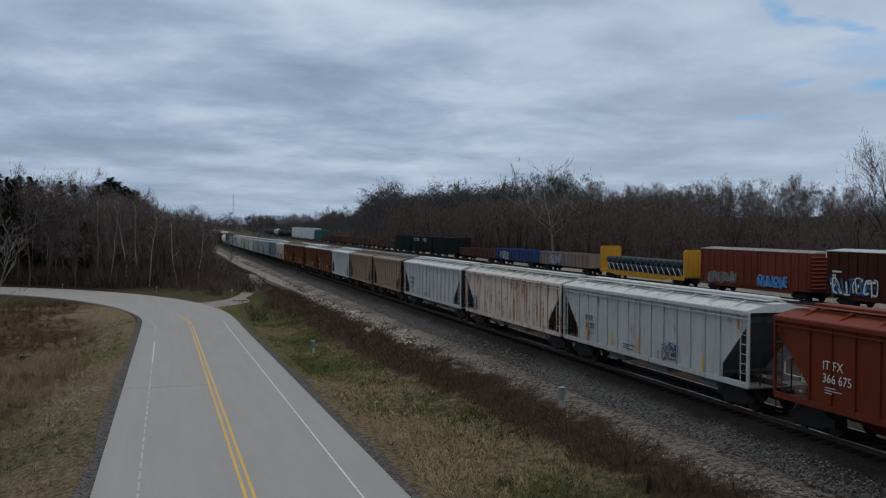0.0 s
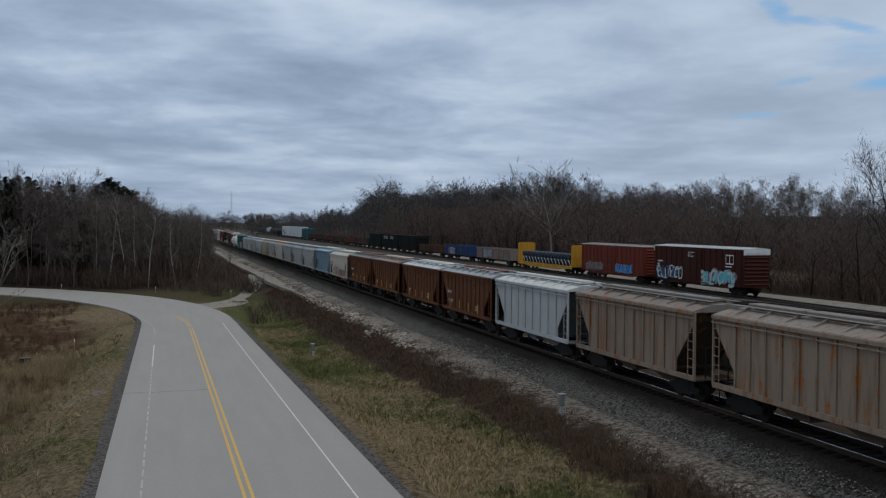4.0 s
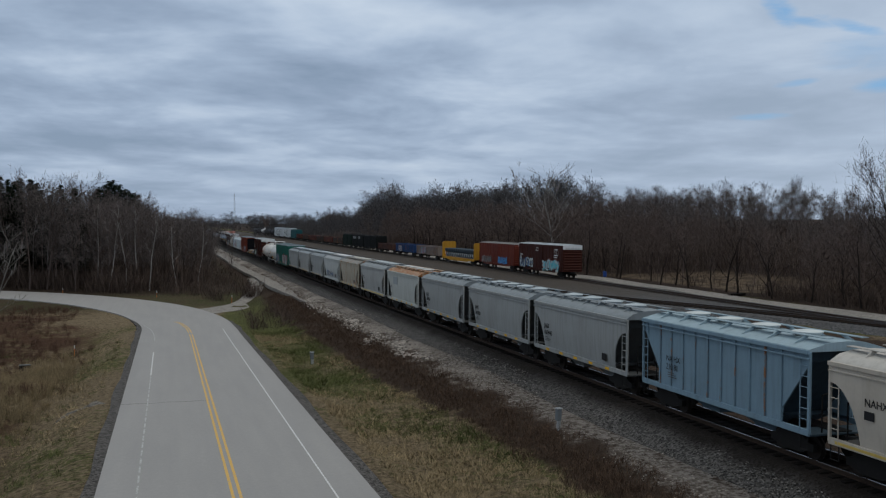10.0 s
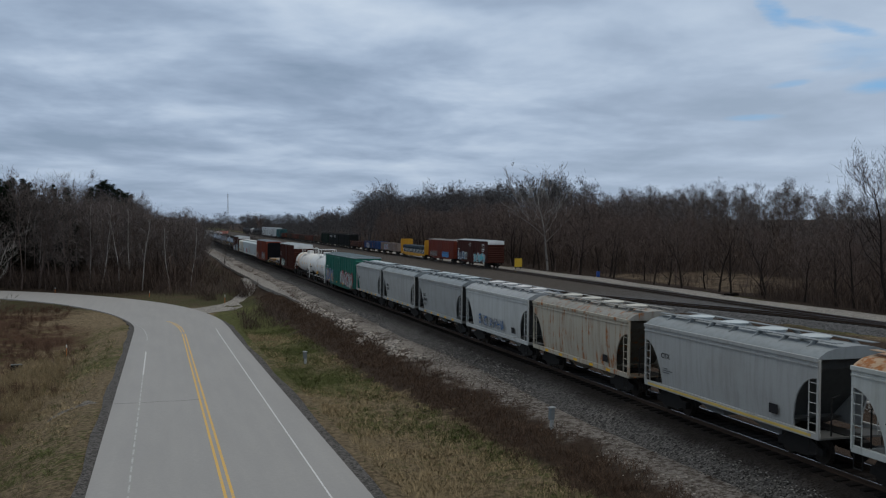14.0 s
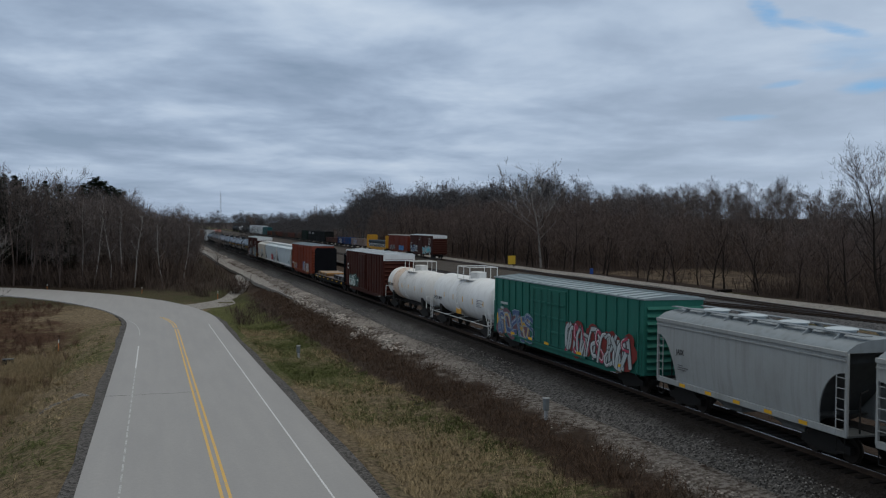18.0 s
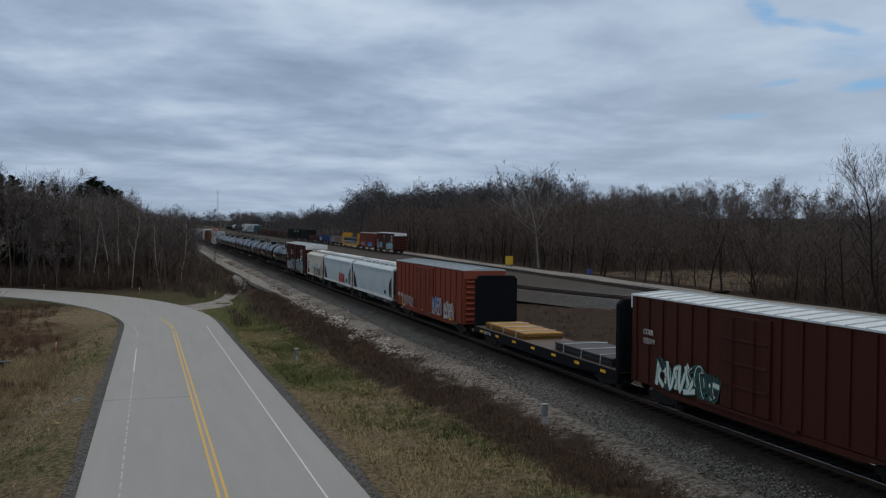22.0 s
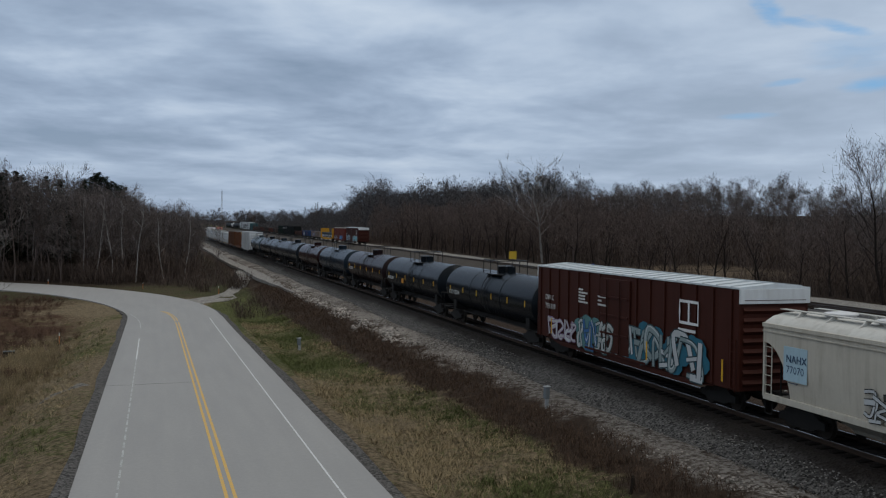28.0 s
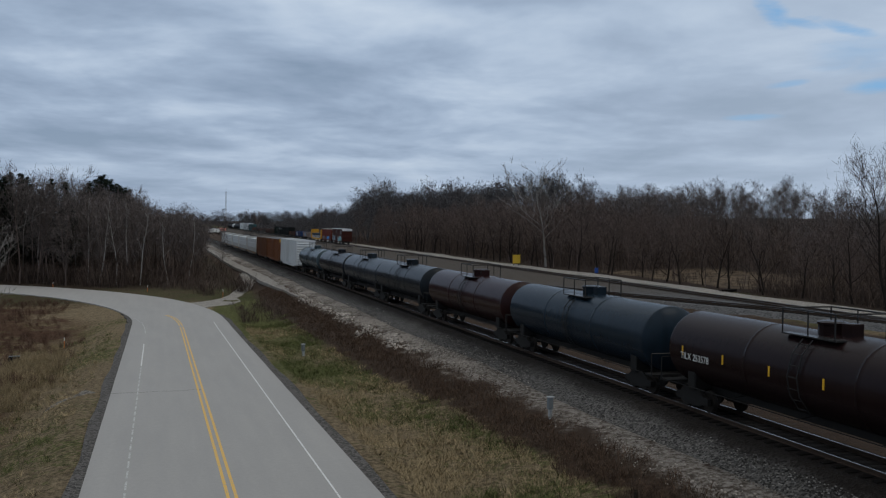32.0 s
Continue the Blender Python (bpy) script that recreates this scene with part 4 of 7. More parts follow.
for i in range(330):
    y = 146 + 200 * rng.random() ** 1.6
    x = rng.uniform(-4 + max(0, 168 - y) * 0.55, 15.2)
    if x < 13.0 + (y - 146) * 0.02 and y < 152 and x > 9:
        continue
    sp.append(sprig(x, y, 0.5, 1.15, 5, 0.6, 1.0, 0.1))
for i in range(900):
    y = rng.uniform(24, 330)
    x = rng.uniform(84, 112)
    k = rise(y)
    if 94 < y < 136 and x < 103:
        continue
    sp.append(sprig(x, y, 1.2 * k, 2.2 * k, 5, 0.8, 1.3, 0.1))
for i in range(900):
    # low scrub along the foot of the wood
    u = rng.random()
    x, y = -95 + 106 * u, 194 - 45 * u ** 2.2 + 16 * rng.random()
    if x > -8 and y < 163 + (x + 8) * 0.9:
        continue
    sp.append(sprig(x, y, 0.75, 1.45, 5, 0.7, 1.1, 0.1))
for i in range(260):
    # dark tangle by the yard road
    sp.append(sprig(76.5 + rng.uniform(0, 7), rng.uniform(34, 92), 0.45, 1.0, 5, 0.7, 1.2, 0.1))
for i in range(560):
    # the dense middle storey behind the first rows
    y = rng.uniform(15, 335)
    k = rise(y)
    sp.append(sprig(rng.uniform(108, 176), y, 2.3 * k, 3.1 * k, 5, 0.85, 1.2, 0.1))
for i in range(620):
    u = rng.random()
    x, y = -100 + 106 * u, 206 - 42 * u ** 2.2 + 45 * rng.random()
    sp.append(sprig(x, y, 1.3, 2.3, 5, 0.8, 1.3, 0.1))
for i in range(95):
    x, y = rng.uniform(10.2, 15.5), rng.uniform(104, 131)
    if y > 119 and x < 10.8 + (y - 119) * 0.75:
        continue
    sp.append(sprig(x, y, 0.3, 0.62, 5, 0.7, 1.1, 0.1))
shrubs("thicket", "tangled bare undergrowth at the edge of the woods", sp, THICKET, BRUSH)


# grass tufts
def tuft(seed, blades=13, height=0.34):
    r = random.Random(seed)
    s = Sticks()
    for i in range(blades):
        a = np.array([r.uniform(-0.22, 0.22), r.uniform(-0.22, 0.22), 0])
        az = r.uniform(0, math.tau)
        tip = a + np.array([math.cos(az) * 0.28, math.sin(az) * 0.28, height * r.uniform(0.3, 1.0)])
        side = np.array([math.sin(az), -math.cos(az), 0]) * 0.016
        s.put(np.array([a - side, a + side, tip]), np.array([(0, 1, 2)]))
    return s.arrays()


TUFT = [tuft(i) for i in range(8)]
lists = {"straw": [], "green": []}
for i in range(15000):
    y = 17 + 85 * rng.random() ** 1.5
    x = rng.uniform(9.9, 15.5 + 1.1 * (1 - float(ease(36, 68, y)))) if rng.random() < 0.6 else rng.uniform(-24, -4.4)
    v = math.sin(x * 0.55 + 1.7 * math.sin(y * 0.12)) + math.sin(y * 0.33 + 1.1 * math.sin(x * 0.4)) + rng.uniform(-1.1, 1.1) + (1.1 * float(ease(45, 85, y)) if x > 0 else 0.0)
    lists["green" if v > 0.4 else "straw"].append(sprig(x, y, 0.5, 1.25, 8, 0.6, 1.2, 0.02))
for nm, mt in (("straw", STRAW), ("green", BLADE)):
    v, f = scatter(TUFT, lists[nm])
    tagged(new("grass", bulk("grass", v, f, mt)), "tufts of last year's dry grass" if nm == "straw" else "tufts of new green grass", "grass", kind="stuff")


# ---- railway wagons: long axis y, rail top at z = 0 ----
SHARED = {}


def shared(key, build, mat, smooth=False):
    if key not in SHARED:
        SHARED[key] = build().mesh(key.split(":")[0], mat, smooth)
    return SHARED[key]


def wheel_mesh():
    return Geo().spin([(-0.07, 0.30), (-0.07, 0.44), (-0.03, 0.457), (0.04, 0.457), (0.06, 0.50), (0.075, 0.49), (0.075, 0.20), (0.10, 0.16), (0.10, 0.02)], 16, False)


def sideframe_mesh():
    g = Geo()
    o = [(-1.22, 0.36), (-1.22, 0.62), (-0.92, 0.66), (-0.50, 0.92), (0.50, 0.92), (0.92, 0.66), (1.22, 0.62), (1.22, 0.36), (0.80, 0.34), (0.42, 0.22), (-0.42, 0.22), (-0.80, 0.34)]
    g.prism(o, -0.09, 0.09)
    for y in (-0.14, 0.0, 0.14):
        g.tube((0.11, y, 0.34), (0.11, y, 0.72), 0.055, 8)
    return g


def truck(car, y):
    t = part("truck", shared("bolster", lambda: Geo().box(-1.0, 1.0, -0.22, 0.22, 0.50, 0.86, 0.05), IRON), IRON, car, at=pose(0, y, 0))
    for sx in (-1, 1):
        part("sideframe", shared("sideframe", sideframe_mesh, IRON), IRON, t, at=pose(sx * 1.0, 0, 0))
        for sy in (-0.88, 0.88):
            part("wheel", shared("wheel", wheel_mesh, WHEEL), WHEEL, t, at=pose(sx * 0.76, sy, 0.457, 0, 0, 0 if sx < 0 else 180))
    return t


def coupler_mesh():
    return Geo().box(-0.11, 0.11, -0.75, 0.25, 0.72, 0.98, 0.03).box(-0.20, 0.16, 0.2, 0.52, 0.68, 1.02, 0.08)


def running_gear(car, half, inset=2.0):
    for s in (-1, 1):
        truck(car, s * (half - inset))
        part("coupler", shared("coupler", coupler_mesh, IRON), IRON, car, at=pose(0, s * half, 0, 0, 0, 0 if s > 0 else 180))
    return car


def ladder_mesh(height, rungs, width=0.42):
    def build():
        g = Geo()
        for s in (-1, 1):
            g.tube((0, s * width / 2, 0), (0, s * width / 2, height), 0.022, 5)
        for i in range(rungs):
            z = 0.12 + (height - 0.24) * i / (rungs - 1)
            g.tube((0, -width / 2, z), (0, width / 2, z), 0.016, 5)
        return g
    return build


def mesh_loft(levels):
    """Rectangular rings of (z, half width, half length)."""
    return Geo().loft([[(-w, -y, z), (w, -y, z), (w, y, z), (-w, y, z)] for z, w, y in levels])


def hopper(car, half, c, ribs=0, bays=3, mat=PAINT, roof=None, hatch="long", sill=None, roof_mat=None, lid=None):
    """A covered hopper: smooth rounded sides, or flat sides with posts."""
    sill = sill or c
    roof = roof or tuple(x * 0.9 for x in c)
    e = half
    slope = 1.75 if e > 7 else 1.45
    if ribs:
        top = 3.95
        rows = [(1.14, 1.50, e - slope - 0.15), (1.75, 1.50, e - slope - 0.10), (3.45, 1.50, e - 0.14), (top, 1.50, e - 0.05)]
    else:
        top = 3.75
        cut = lambda q: e - 0.08 - (slope - 0.1) * math.sqrt(max(0.0, 1 - q * q))
        rows = [(1.14, 1.44, e - slope + 0.02)] + [(1.16 + 1.95 * q, 1.45 + 0.135 * math.sin(math.pi / 2 * min(1, q * 1.2)), cut(q)) for q in (0.02, 0.25, 0.45, 0.62, 0.76, 0.87, 0.94, 0.98, 1.0)] + [(3.45, 1.58, e - 0.08), (top, 1.55, e - 0.05)]
    # grime and the shade of the end recess, painted as one darker colour
    part("body", mesh_loft([(1.16, 1.40, e - slope - 1.5), (top - 0.45, 1.42, e - 0.75), (top, 1.42, e - 0.7)]), mat, car, "grimy sloped end sheets, recess shade painted in", colour=tuple(x * 0.34 for x in c))
    for s in (-1, 1):
        g = Geo()
        g.loft([[(s * w, -y, z), (s * w, y, z), (s * (w - 0.06), y, z), (s * (w - 0.06), -y, z)] for z, w, y in rows])
        part("side_sheet", g, mat, car, colour=c, smooth=not ribs)
    g = Geo()
    arc = [(-1.58, top), (-1.50, top + 0.10), (-1.2, top + 0.28), (-0.7, top + 0.40), (0, top + 0.44), (0.7, top + 0.40), (1.2, top + 0.28), (1.50, top + 0.10), (1.58, top)] if not ribs else \
          [(-1.58, top), (-1.58, top + 0.08), (-0.75, top + 0.30), (0, top + 0.34), (0.75, top + 0.30), (1.58, top + 0.08), (1.58, top)]
    g.loft([[(x, y, z) for x, z in arc] for y in (-e + 0.02, e - 0.02)])
    part("roof", g, roof_mat or mat, car, colour=roof, smooth=True)
    if ribs:
        rib = shared("rib:%d" % ribs, lambda: Geo().box(-0.07, 0.0, -0.045, 0.045, 1.24, 3.93, 0.02), mat)
        for s in (-1, 1):
            for i in range(ribs):
                y = (-1 + 2 * (i + 0.5) / ribs) * (e - slope + 0.35)
                part("rib", rib, mat, car, colour=c, at=pose(s * 1.50, y, 0, 0, 0, 0 if s < 0 else 180))
    for s in (-1, 1):
        part("top_rail", Geo().box(s * 1.60 - 0.04, s * 1.60 + 0.04, -e, e, top - 0.09, top + 0.06, 0.02), mat, car, colour=c)
        part("side_sill", Geo().box(s * 1.50 - 0.06, s * 1.50 + 0.06, -e, e, 1.02, 1.24, 0.02), mat, car, colour=sill)
    part("centre_sill", Geo().box(-0.35, 0.35, -e + 0.1, e - 0.1, 0.86, 1.12, 0.03), IRON, car)
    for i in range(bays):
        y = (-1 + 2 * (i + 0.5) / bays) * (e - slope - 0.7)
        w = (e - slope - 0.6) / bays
        # shade below the sill is put into the bay colour
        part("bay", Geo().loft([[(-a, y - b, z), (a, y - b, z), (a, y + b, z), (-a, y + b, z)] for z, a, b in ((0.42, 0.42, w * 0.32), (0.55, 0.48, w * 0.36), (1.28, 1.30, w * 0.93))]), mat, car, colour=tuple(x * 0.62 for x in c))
    # walkway and hatches
    wz = top + (0.54 if not ribs else 0.46)
    bx = 0.74 if hatch == "round" else 0.62
    for s in (-1, 1):
        part("running_board", Geo().box(s * bx - 0.15, s * bx + 0.15, -e, e, wz - 0.025, wz), PAINT, car, colour=tuple(x * 0.80 for x in roof))
    if hatch == "round":
        hm = shared("hatch", lambda: Geo().spin([(0.0, 0.0), (0.0, 0.50), (0.08, 0.50), (0.09, 0.56), (0.13, 0.57), (0.15, 0.50), (0.20, 0.10), (0.21, 0.02)], 18, False), PAINT, True)
        n = 6 if e > 7 else 4
        for i in range(n):
            part("hatch", hm, PAINT, car, colour=lid or tuple(min(0.62, x * 1.9) for x in roof), at=pose(0, (-1 + 2 * (i + 0.5) / n) * (e - 0.9), wz - 0.12, 0, -90, 0))
    else:
        n = 4 if e > 7 else 3
        hm = shared("trough_hatch:%d" % n, lambda: Geo().box(-0.34, 0.34, -(e - 0.7) / n + 0.08, (e - 0.7) / n - 0.08, 0, 0.14, 0.05), PAINT)
        for i in range(n):
            part("hatch", hm, PAINT, car, colour=tuple(x * 0.9 for x in roof), at=pose(0, (-1 + 2 * (i + 0.5) / n) * (e - 0.5), wz - 0.05))
    def bracket():
        fin = [(bx - 0.12, wz - 0.03), (bx + 0.13, wz - 0.03), (1.34, top + 0.17), (1.05, top + 0.20)]
        return Geo().loft([[(-x, y, z) for x, z in fin] for y in (-0.025, 0.025)])
    post = shared("walkway_bracket:%d%s" % (ribs > 0, hatch), bracket, mat)
    n = 9 if e > 7 else 7
    for s in (-1, 1):
        for i in range(n):
            part("walkway_bracket", post, mat, car, colour=roof, at=pose(0, (-1 + 2 * (i + 0.5) / n) * (e - 0.4), 0, 0, 0, 0 if s < 0 else 180))
    for s in (-1, 1):
        part("roof_flange", Geo().box(s * 1.61 - 0.025, s * 1.61 + 0.025, -e + 0.02, e - 0.02, top - 0.26, top - 0.21, 0.01), mat, car, colour=c)
    # ends
    for s in (-1, 1):
        for sx in (-1, 1):
            part("ladder", shared("ladder:%d" % (ribs > 0), ladder_mesh(top - 1.1, 8), mat), mat, car, colour=sill, at=pose(sx * 1.56, s * (e - 0.28), 1.1))
            part("corner_post", Geo().box(sx * 1.52 - 0.05, sx * 1.52 + 0.05, s * (e - 0.03) - 0.05, s * (e - 0.03) + 0.05, 1.1, top, 0.02), mat, car, colour=sill)
            part("stirrup", Geo().path([(sx * 1.52, s * (e - 0.1), 1.05), (sx * 1.52, s * (e - 0.1), 0.52), (sx * 1.52, s * (e - 0.5), 0.52), (sx * 1.52, s * (e - 0.5), 1.05)], 0.022), IRON, car)
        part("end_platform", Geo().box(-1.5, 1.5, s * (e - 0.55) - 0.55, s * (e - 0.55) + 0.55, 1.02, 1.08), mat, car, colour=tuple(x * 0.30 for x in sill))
        part("end_ladder", shared("ladder:%d" % (ribs > 0), ladder_mesh(top - 1.1, 8), mat), mat, car, colour=sill, at=pose(1.1, s * (e - 0.02), 1.1, 0, 0, 90))
        part("brake_rod", Geo().path([(-0.9, s * (e - 0.15), 1.1), (-0.9, s * (e - 0.15), 2.4), (-0.2, s * (e - 0.6), 2.4)], 0.03), IRON, car)
    return running_gear(car, half, 1.55)


def boxcar(car, half, c, height=5.0, door=0.5, roof=(0.5, 0.52, 0.54), band=None, posts=16, double=False, mat=PAINT):
    e, w, z0, z1 = half, 1.55, 0.98, height - 0.28
    part("body", Geo().box(-w, w, -e, e, z0, z1, 0.05), mat, car, colour=c)
    part("roof", Geo().loft([[(x, y, z) for x, z in ((-1.60, z1 - 0.03), (-1.60, z1 + 0.04), (0, height - 0.10), (1.60, z1 + 0.04), (1.60, z1 - 0.03))] for y in (-e - 0.03, e + 0.03)]), BRIGHT, car, colour=roof)
    seam = shared("roof_seam:%.2f" % height, lambda: Geo().loft([[(x, y, z) for x, z in ((-1.6, z1 + 0.04), (-1.6, z1 + 0.08), (0, height - 0.05), (1.6, z1 + 0.08), (1.6, z1 + 0.04), (0, height - 0.10))] for y in (-0.03, 0.03)]), BRIGHT)
    for i in range(20):
        part("roof_seam", seam, BRIGHT, car, colour=tuple(x * 0.80 for x in roof), at=pose(0, (-1 + 2 * (i + 0.5) / 20) * e, 0))
    rib = shared("side_post:%.2f" % height, lambda: Geo().box(-0.07, 0.0, -0.06, 0.06, z0 + 0.1, z1 - 0.08, 0.02), mat)
    wide = 2.5 if double else 1.55
    mid = door
    for s in (-1, 1):
        for i in range(posts):
            y = (-1 + 2 * (i + 0.3) / (posts - 0.4)) * (e - 0.1)
            if abs(y - mid) < wide + 0.1:
                continue
            part("side_post", rib, mat, car, colour=c, at=pose(s * w, y, 0, 0, 0, 0 if s < 0 else 180))
        for k in range(2 if double else 1):
            y0 = mid - wide + (k * wide if double else 0) + 0.03
            y1 = y0 + (wide if double else 2 * wide) - 0.06
            d = part("door", Geo().box(min(s * w, s * (w + 0.10)), max(s * w, s * (w + 0.10)), y0, y1, z0 + 0.16, z1 - 0.22, 0.03), mat, car, colour=tuple(x * 0.94 for x in c))
            for zz in (0.25, 0.5, 0.75):
                q = z0 + 0.16 + (z1 - 0.38 - z0) * zz
                part("door_rail", Geo().box(min(s * (w + 0.10), s * (w + 0.15)), max(s * (w + 0.10), s * (w + 0.15)), y0 + 0.1, y1 - 0.1, q - 0.05, q + 0.05, 0.02), mat, d, colour=c)
            for yy in (0.28, 0.72):
                q = y0 + (y1 - y0) * yy
                part("lock_bar", Geo().tube((s * (w + 0.17), q, z0 + 0.2), (s * (w + 0.17), q, z1 - 0.3), 0.03, 6), mat, d, colour=tuple(x * 0.8 for x in c))
        part("side_sill", Geo().prism([(-e + 1.6, z0 - 0.02), (e - 1.6, z0 - 0.02), (e - 3.4, 0.72), (-e + 3.4, 0.72)], s * 1.5 - 0.04, s * 1.5 + 0.04), mat, car, colour=c)
        part("door_track", Geo().box(min(s * w, s * (w + 0.13)), max(s * w, s * (w + 0.13)), mid - 2 * wide, mid + 2 * wide, z0 + 0.02, z0 + 0.13), mat, car, colour=c)
    dent = shared("end_rib:%.2f" % height, lambda: Geo().loft([[(-1.38, 0.0, -0.13), (-1.38, 0.10, 0.0), (-1.38, 0.0, 0.13)], [(1.38, 0.0, -0.13), (1.38, 0.10, 0.0), (1.38, 0.0, 0.13)]]), mat)
    for s in (-1, 1):
        for i in range(9):
            z = z0 + 0.3 + i * (z1 - z0 - 0.75) / 8
            part("end_rib", dent, mat, car, colour=c, at=pose(0, s * e, z, 0, 0, 0 if s > 0 else 180))
        if band:
            part("end_band", Geo().box(-w - 0.01, w + 0.01, s * (e + 0.04) - 0.05, s * (e + 0.04) + 0.05, z1 - 0.58, z1 - 0.02), BRIGHT, car, "white band over the wagon end", colour=band)
        for sx in (-1, 1):
            part("ladder", shared("box_ladder", ladder_mesh(2.0, 6), mat), mat, car, colour=c, at=pose(sx * (w + 0.05), s * (e - 0.35), 0.95))
    part("centre_sill", Geo().box(-0.3, 0.3, -e - 0.2, e + 0.2, 0.70, 0.98), IRON, car)
    return running_gear(car, half + 0.25, 2.3)


def tank_car(car, half, c, rail=(0.03, 0.03, 0.03), mat=PAINT, patch=None, radius=1.5, heavy=True, walkway=False):
    e, z = half - 0.28, 1.0 + radius
    prof = [(-e, 0.02), (-e + 0.03, 0.45), (-e + 0.14, 0.9), (-e + 0.32, 1.25), (-e + 0.55, radius - 0.02), (-e + 0.6, radius), (-e + 0.72, radius)]
    prof += [(y, radius + k) for y, k in ((-e / 3 - 0.16, 0.0), (-e / 3 - 0.04, 0.0), (-e / 3, 0.02), (-e / 3 + 0.04, 0.0), (-e / 3 + 0.16, 0.0), (e / 3 - 0.16, 0.0), (e / 3 - 0.04, 0.0), (e / 3, 0.02), (e / 3 + 0.04, 0.0), (e / 3 + 0.16, 0.0))]
    prof += [(-y, r) for y, r in prof[6::-1]]
    part("tank", Geo().spin(prof, 30, True, (0, 0, z)), mat, car, colour=c, smooth=True)
    if patch:
        part("jacket_band", Geo().spin([(e - 4.4, radius + 0.005), (e - 4.4, radius + 0.02), (e - 2.3, radius + 0.02), (e - 2.3, radius + 0.005)], 30, True, (0, 0, z)), STAINED, car, "rust-stained jacket band", colour=patch, smooth=True)
    top = z + radius
    part("manway", Geo().spin([(0.0, 0.5), (0.35, 0.5), (0.38, 0.54), (0.45, 0.54), (0.50, 0.4), (0.52, 0.05)], 14, False), mat, car, colour=tuple(x * 0.8 for x in c), at=pose(0, 0, top - 0.08, 0, -90, 0))
    part("valve_box", Geo().box(-0.28, 0.28, -1.25, -0.75, top - 0.1, top + 0.42, 0.05), mat, car, colour=c)
    part("platform", Geo().box(-1.05, 1.05, -1.45, 1.45, top - 0.16, top - 0.11), mat, car, colour=rail)
    for s in (-1, 1):
        pts = [(s * 1.05, -1.4, top - 0.1), (s * 1.05, -1.4, top + 0.78), (s * 1.05, 1.4, top + 0.78), (s * 1.05, 1.4, top - 0.1)]
        part("railing", Geo().path(pts, 0.032).path([(s * 1.05, 0, top - 0.1), (s * 1.05, 0, top + 0.78)], 0.028), mat, car, colour=rail)
        part("cross_rail", Geo().path([(-1.05, s * 1.4, top + 0.78), (1.05, s * 1.4, top + 0.78)], 0.03), mat, car, colour=rail)
        a = [(s * (radius + 0.12), 0.35 * k, 0) for k in (-1, 1)]
        lad = Geo()
        for k in (-1, 1):
            arcp = [(s * (radius + 0.14) * math.cos(t), 0.26 * k, z + (radius + 0.14) * math.sin(t)) for t in (-0.9, -0.4, 0.0, 0.5, 0.9)]
            lad.path(arcp, 0.024)
        for t in (-0.75, -0.5, -0.25, 0, 0.25, 0.5, 0.75):
            lad.tube((s * (radius + 0.14) * math.cos(t), -0.26, z + (radius + 0.14) * math.sin(t)), (s * (radius + 0.14) * math.cos(t), 0.26, z + (radius + 0.14) * math.sin(t)), 0.018, 5)
        part("ladder", lad, mat, car, colour=rail)
        part("side_rail", Geo().path([(s * 1.45, -e + 0.6, 1.05), (s * 1.45, e - 0.6, 1.05)], 0.024), mat if walkway else IRON, car, colour=rail)
        for i in range(5):
            y = (-1 + 2 * i / 4) * (e - 0.9)
            part("bracket", Geo().path([(s * 0.6, y, 1.15), (s * 1.45, y, 1.05)], 0.022), mat if walkway else IRON, car, colour=rail)
        part("end_railing", Geo().path([(-1.45, s * (half - 0.1), 1.0), (-1.45, s * (half - 0.1), 2.0), (1.45, s * (half - 0.1), 2.0), (1.45, s * (half - 0.1), 1.0)], 0.028), mat, car, colour=rail)
        if walkway:
            for sx in (-1, 1):
                part("end_ladder", shared("tank_end_ladder", ladder_mesh(1.55, 6, 0.40), mat), mat, car, colour=rail, at=pose(sx * 1.47, s * (half - 0.45), 0.45))
                part("brace", Geo().path([(sx * 1.45, s * (half - 0.7), 1.05), (sx * 1.40, s * (half - 1.6), 1.95)], 0.024), mat, car, colour=rail)
        part("end_deck", Geo().box(-1.45, 1.45, s * (half - 0.35) - 0.35, s * (half - 0.35) + 0.35, 0.98, 1.06), IRON, car)
        part("saddle", Geo().box(-1.25, 1.25, s * (half - 2.2) - 0.3, s * (half - 2.2) + 0.3, 0.9, 1.75, 0.08), IRON, car)
        for i in range(6):
            y = (-1 + 2 * (i + 0.4) / 5.8) * (e - 0.5)
            if heavy:
                part("reflector", Geo().box(min(s * (radius + 0.01), s * (radius - 0.06)), max(s * (radius + 0.01), s * (radius - 0.06)), y - 0.045, y + 0.045, z - 0.20, z + 0.18), BRIGHT, car, "yellow reflector strip", colour=(0.75, 0.42, 0.03))
    part("stub_sill", Geo().box(-0.4, 0.4, -half + 0.1, half - 0.1, 0.78, 1.06, 0.03), IRON, car)
    part("bottom_valve", Geo().spin([(0, 0.2), (0.35, 0.16), (0.36, 0.02)], 10, False), IRON, car, at=pose(0, 0, 1.18, 0, 90, 0))
    return running_gear(car, half, 2.0)


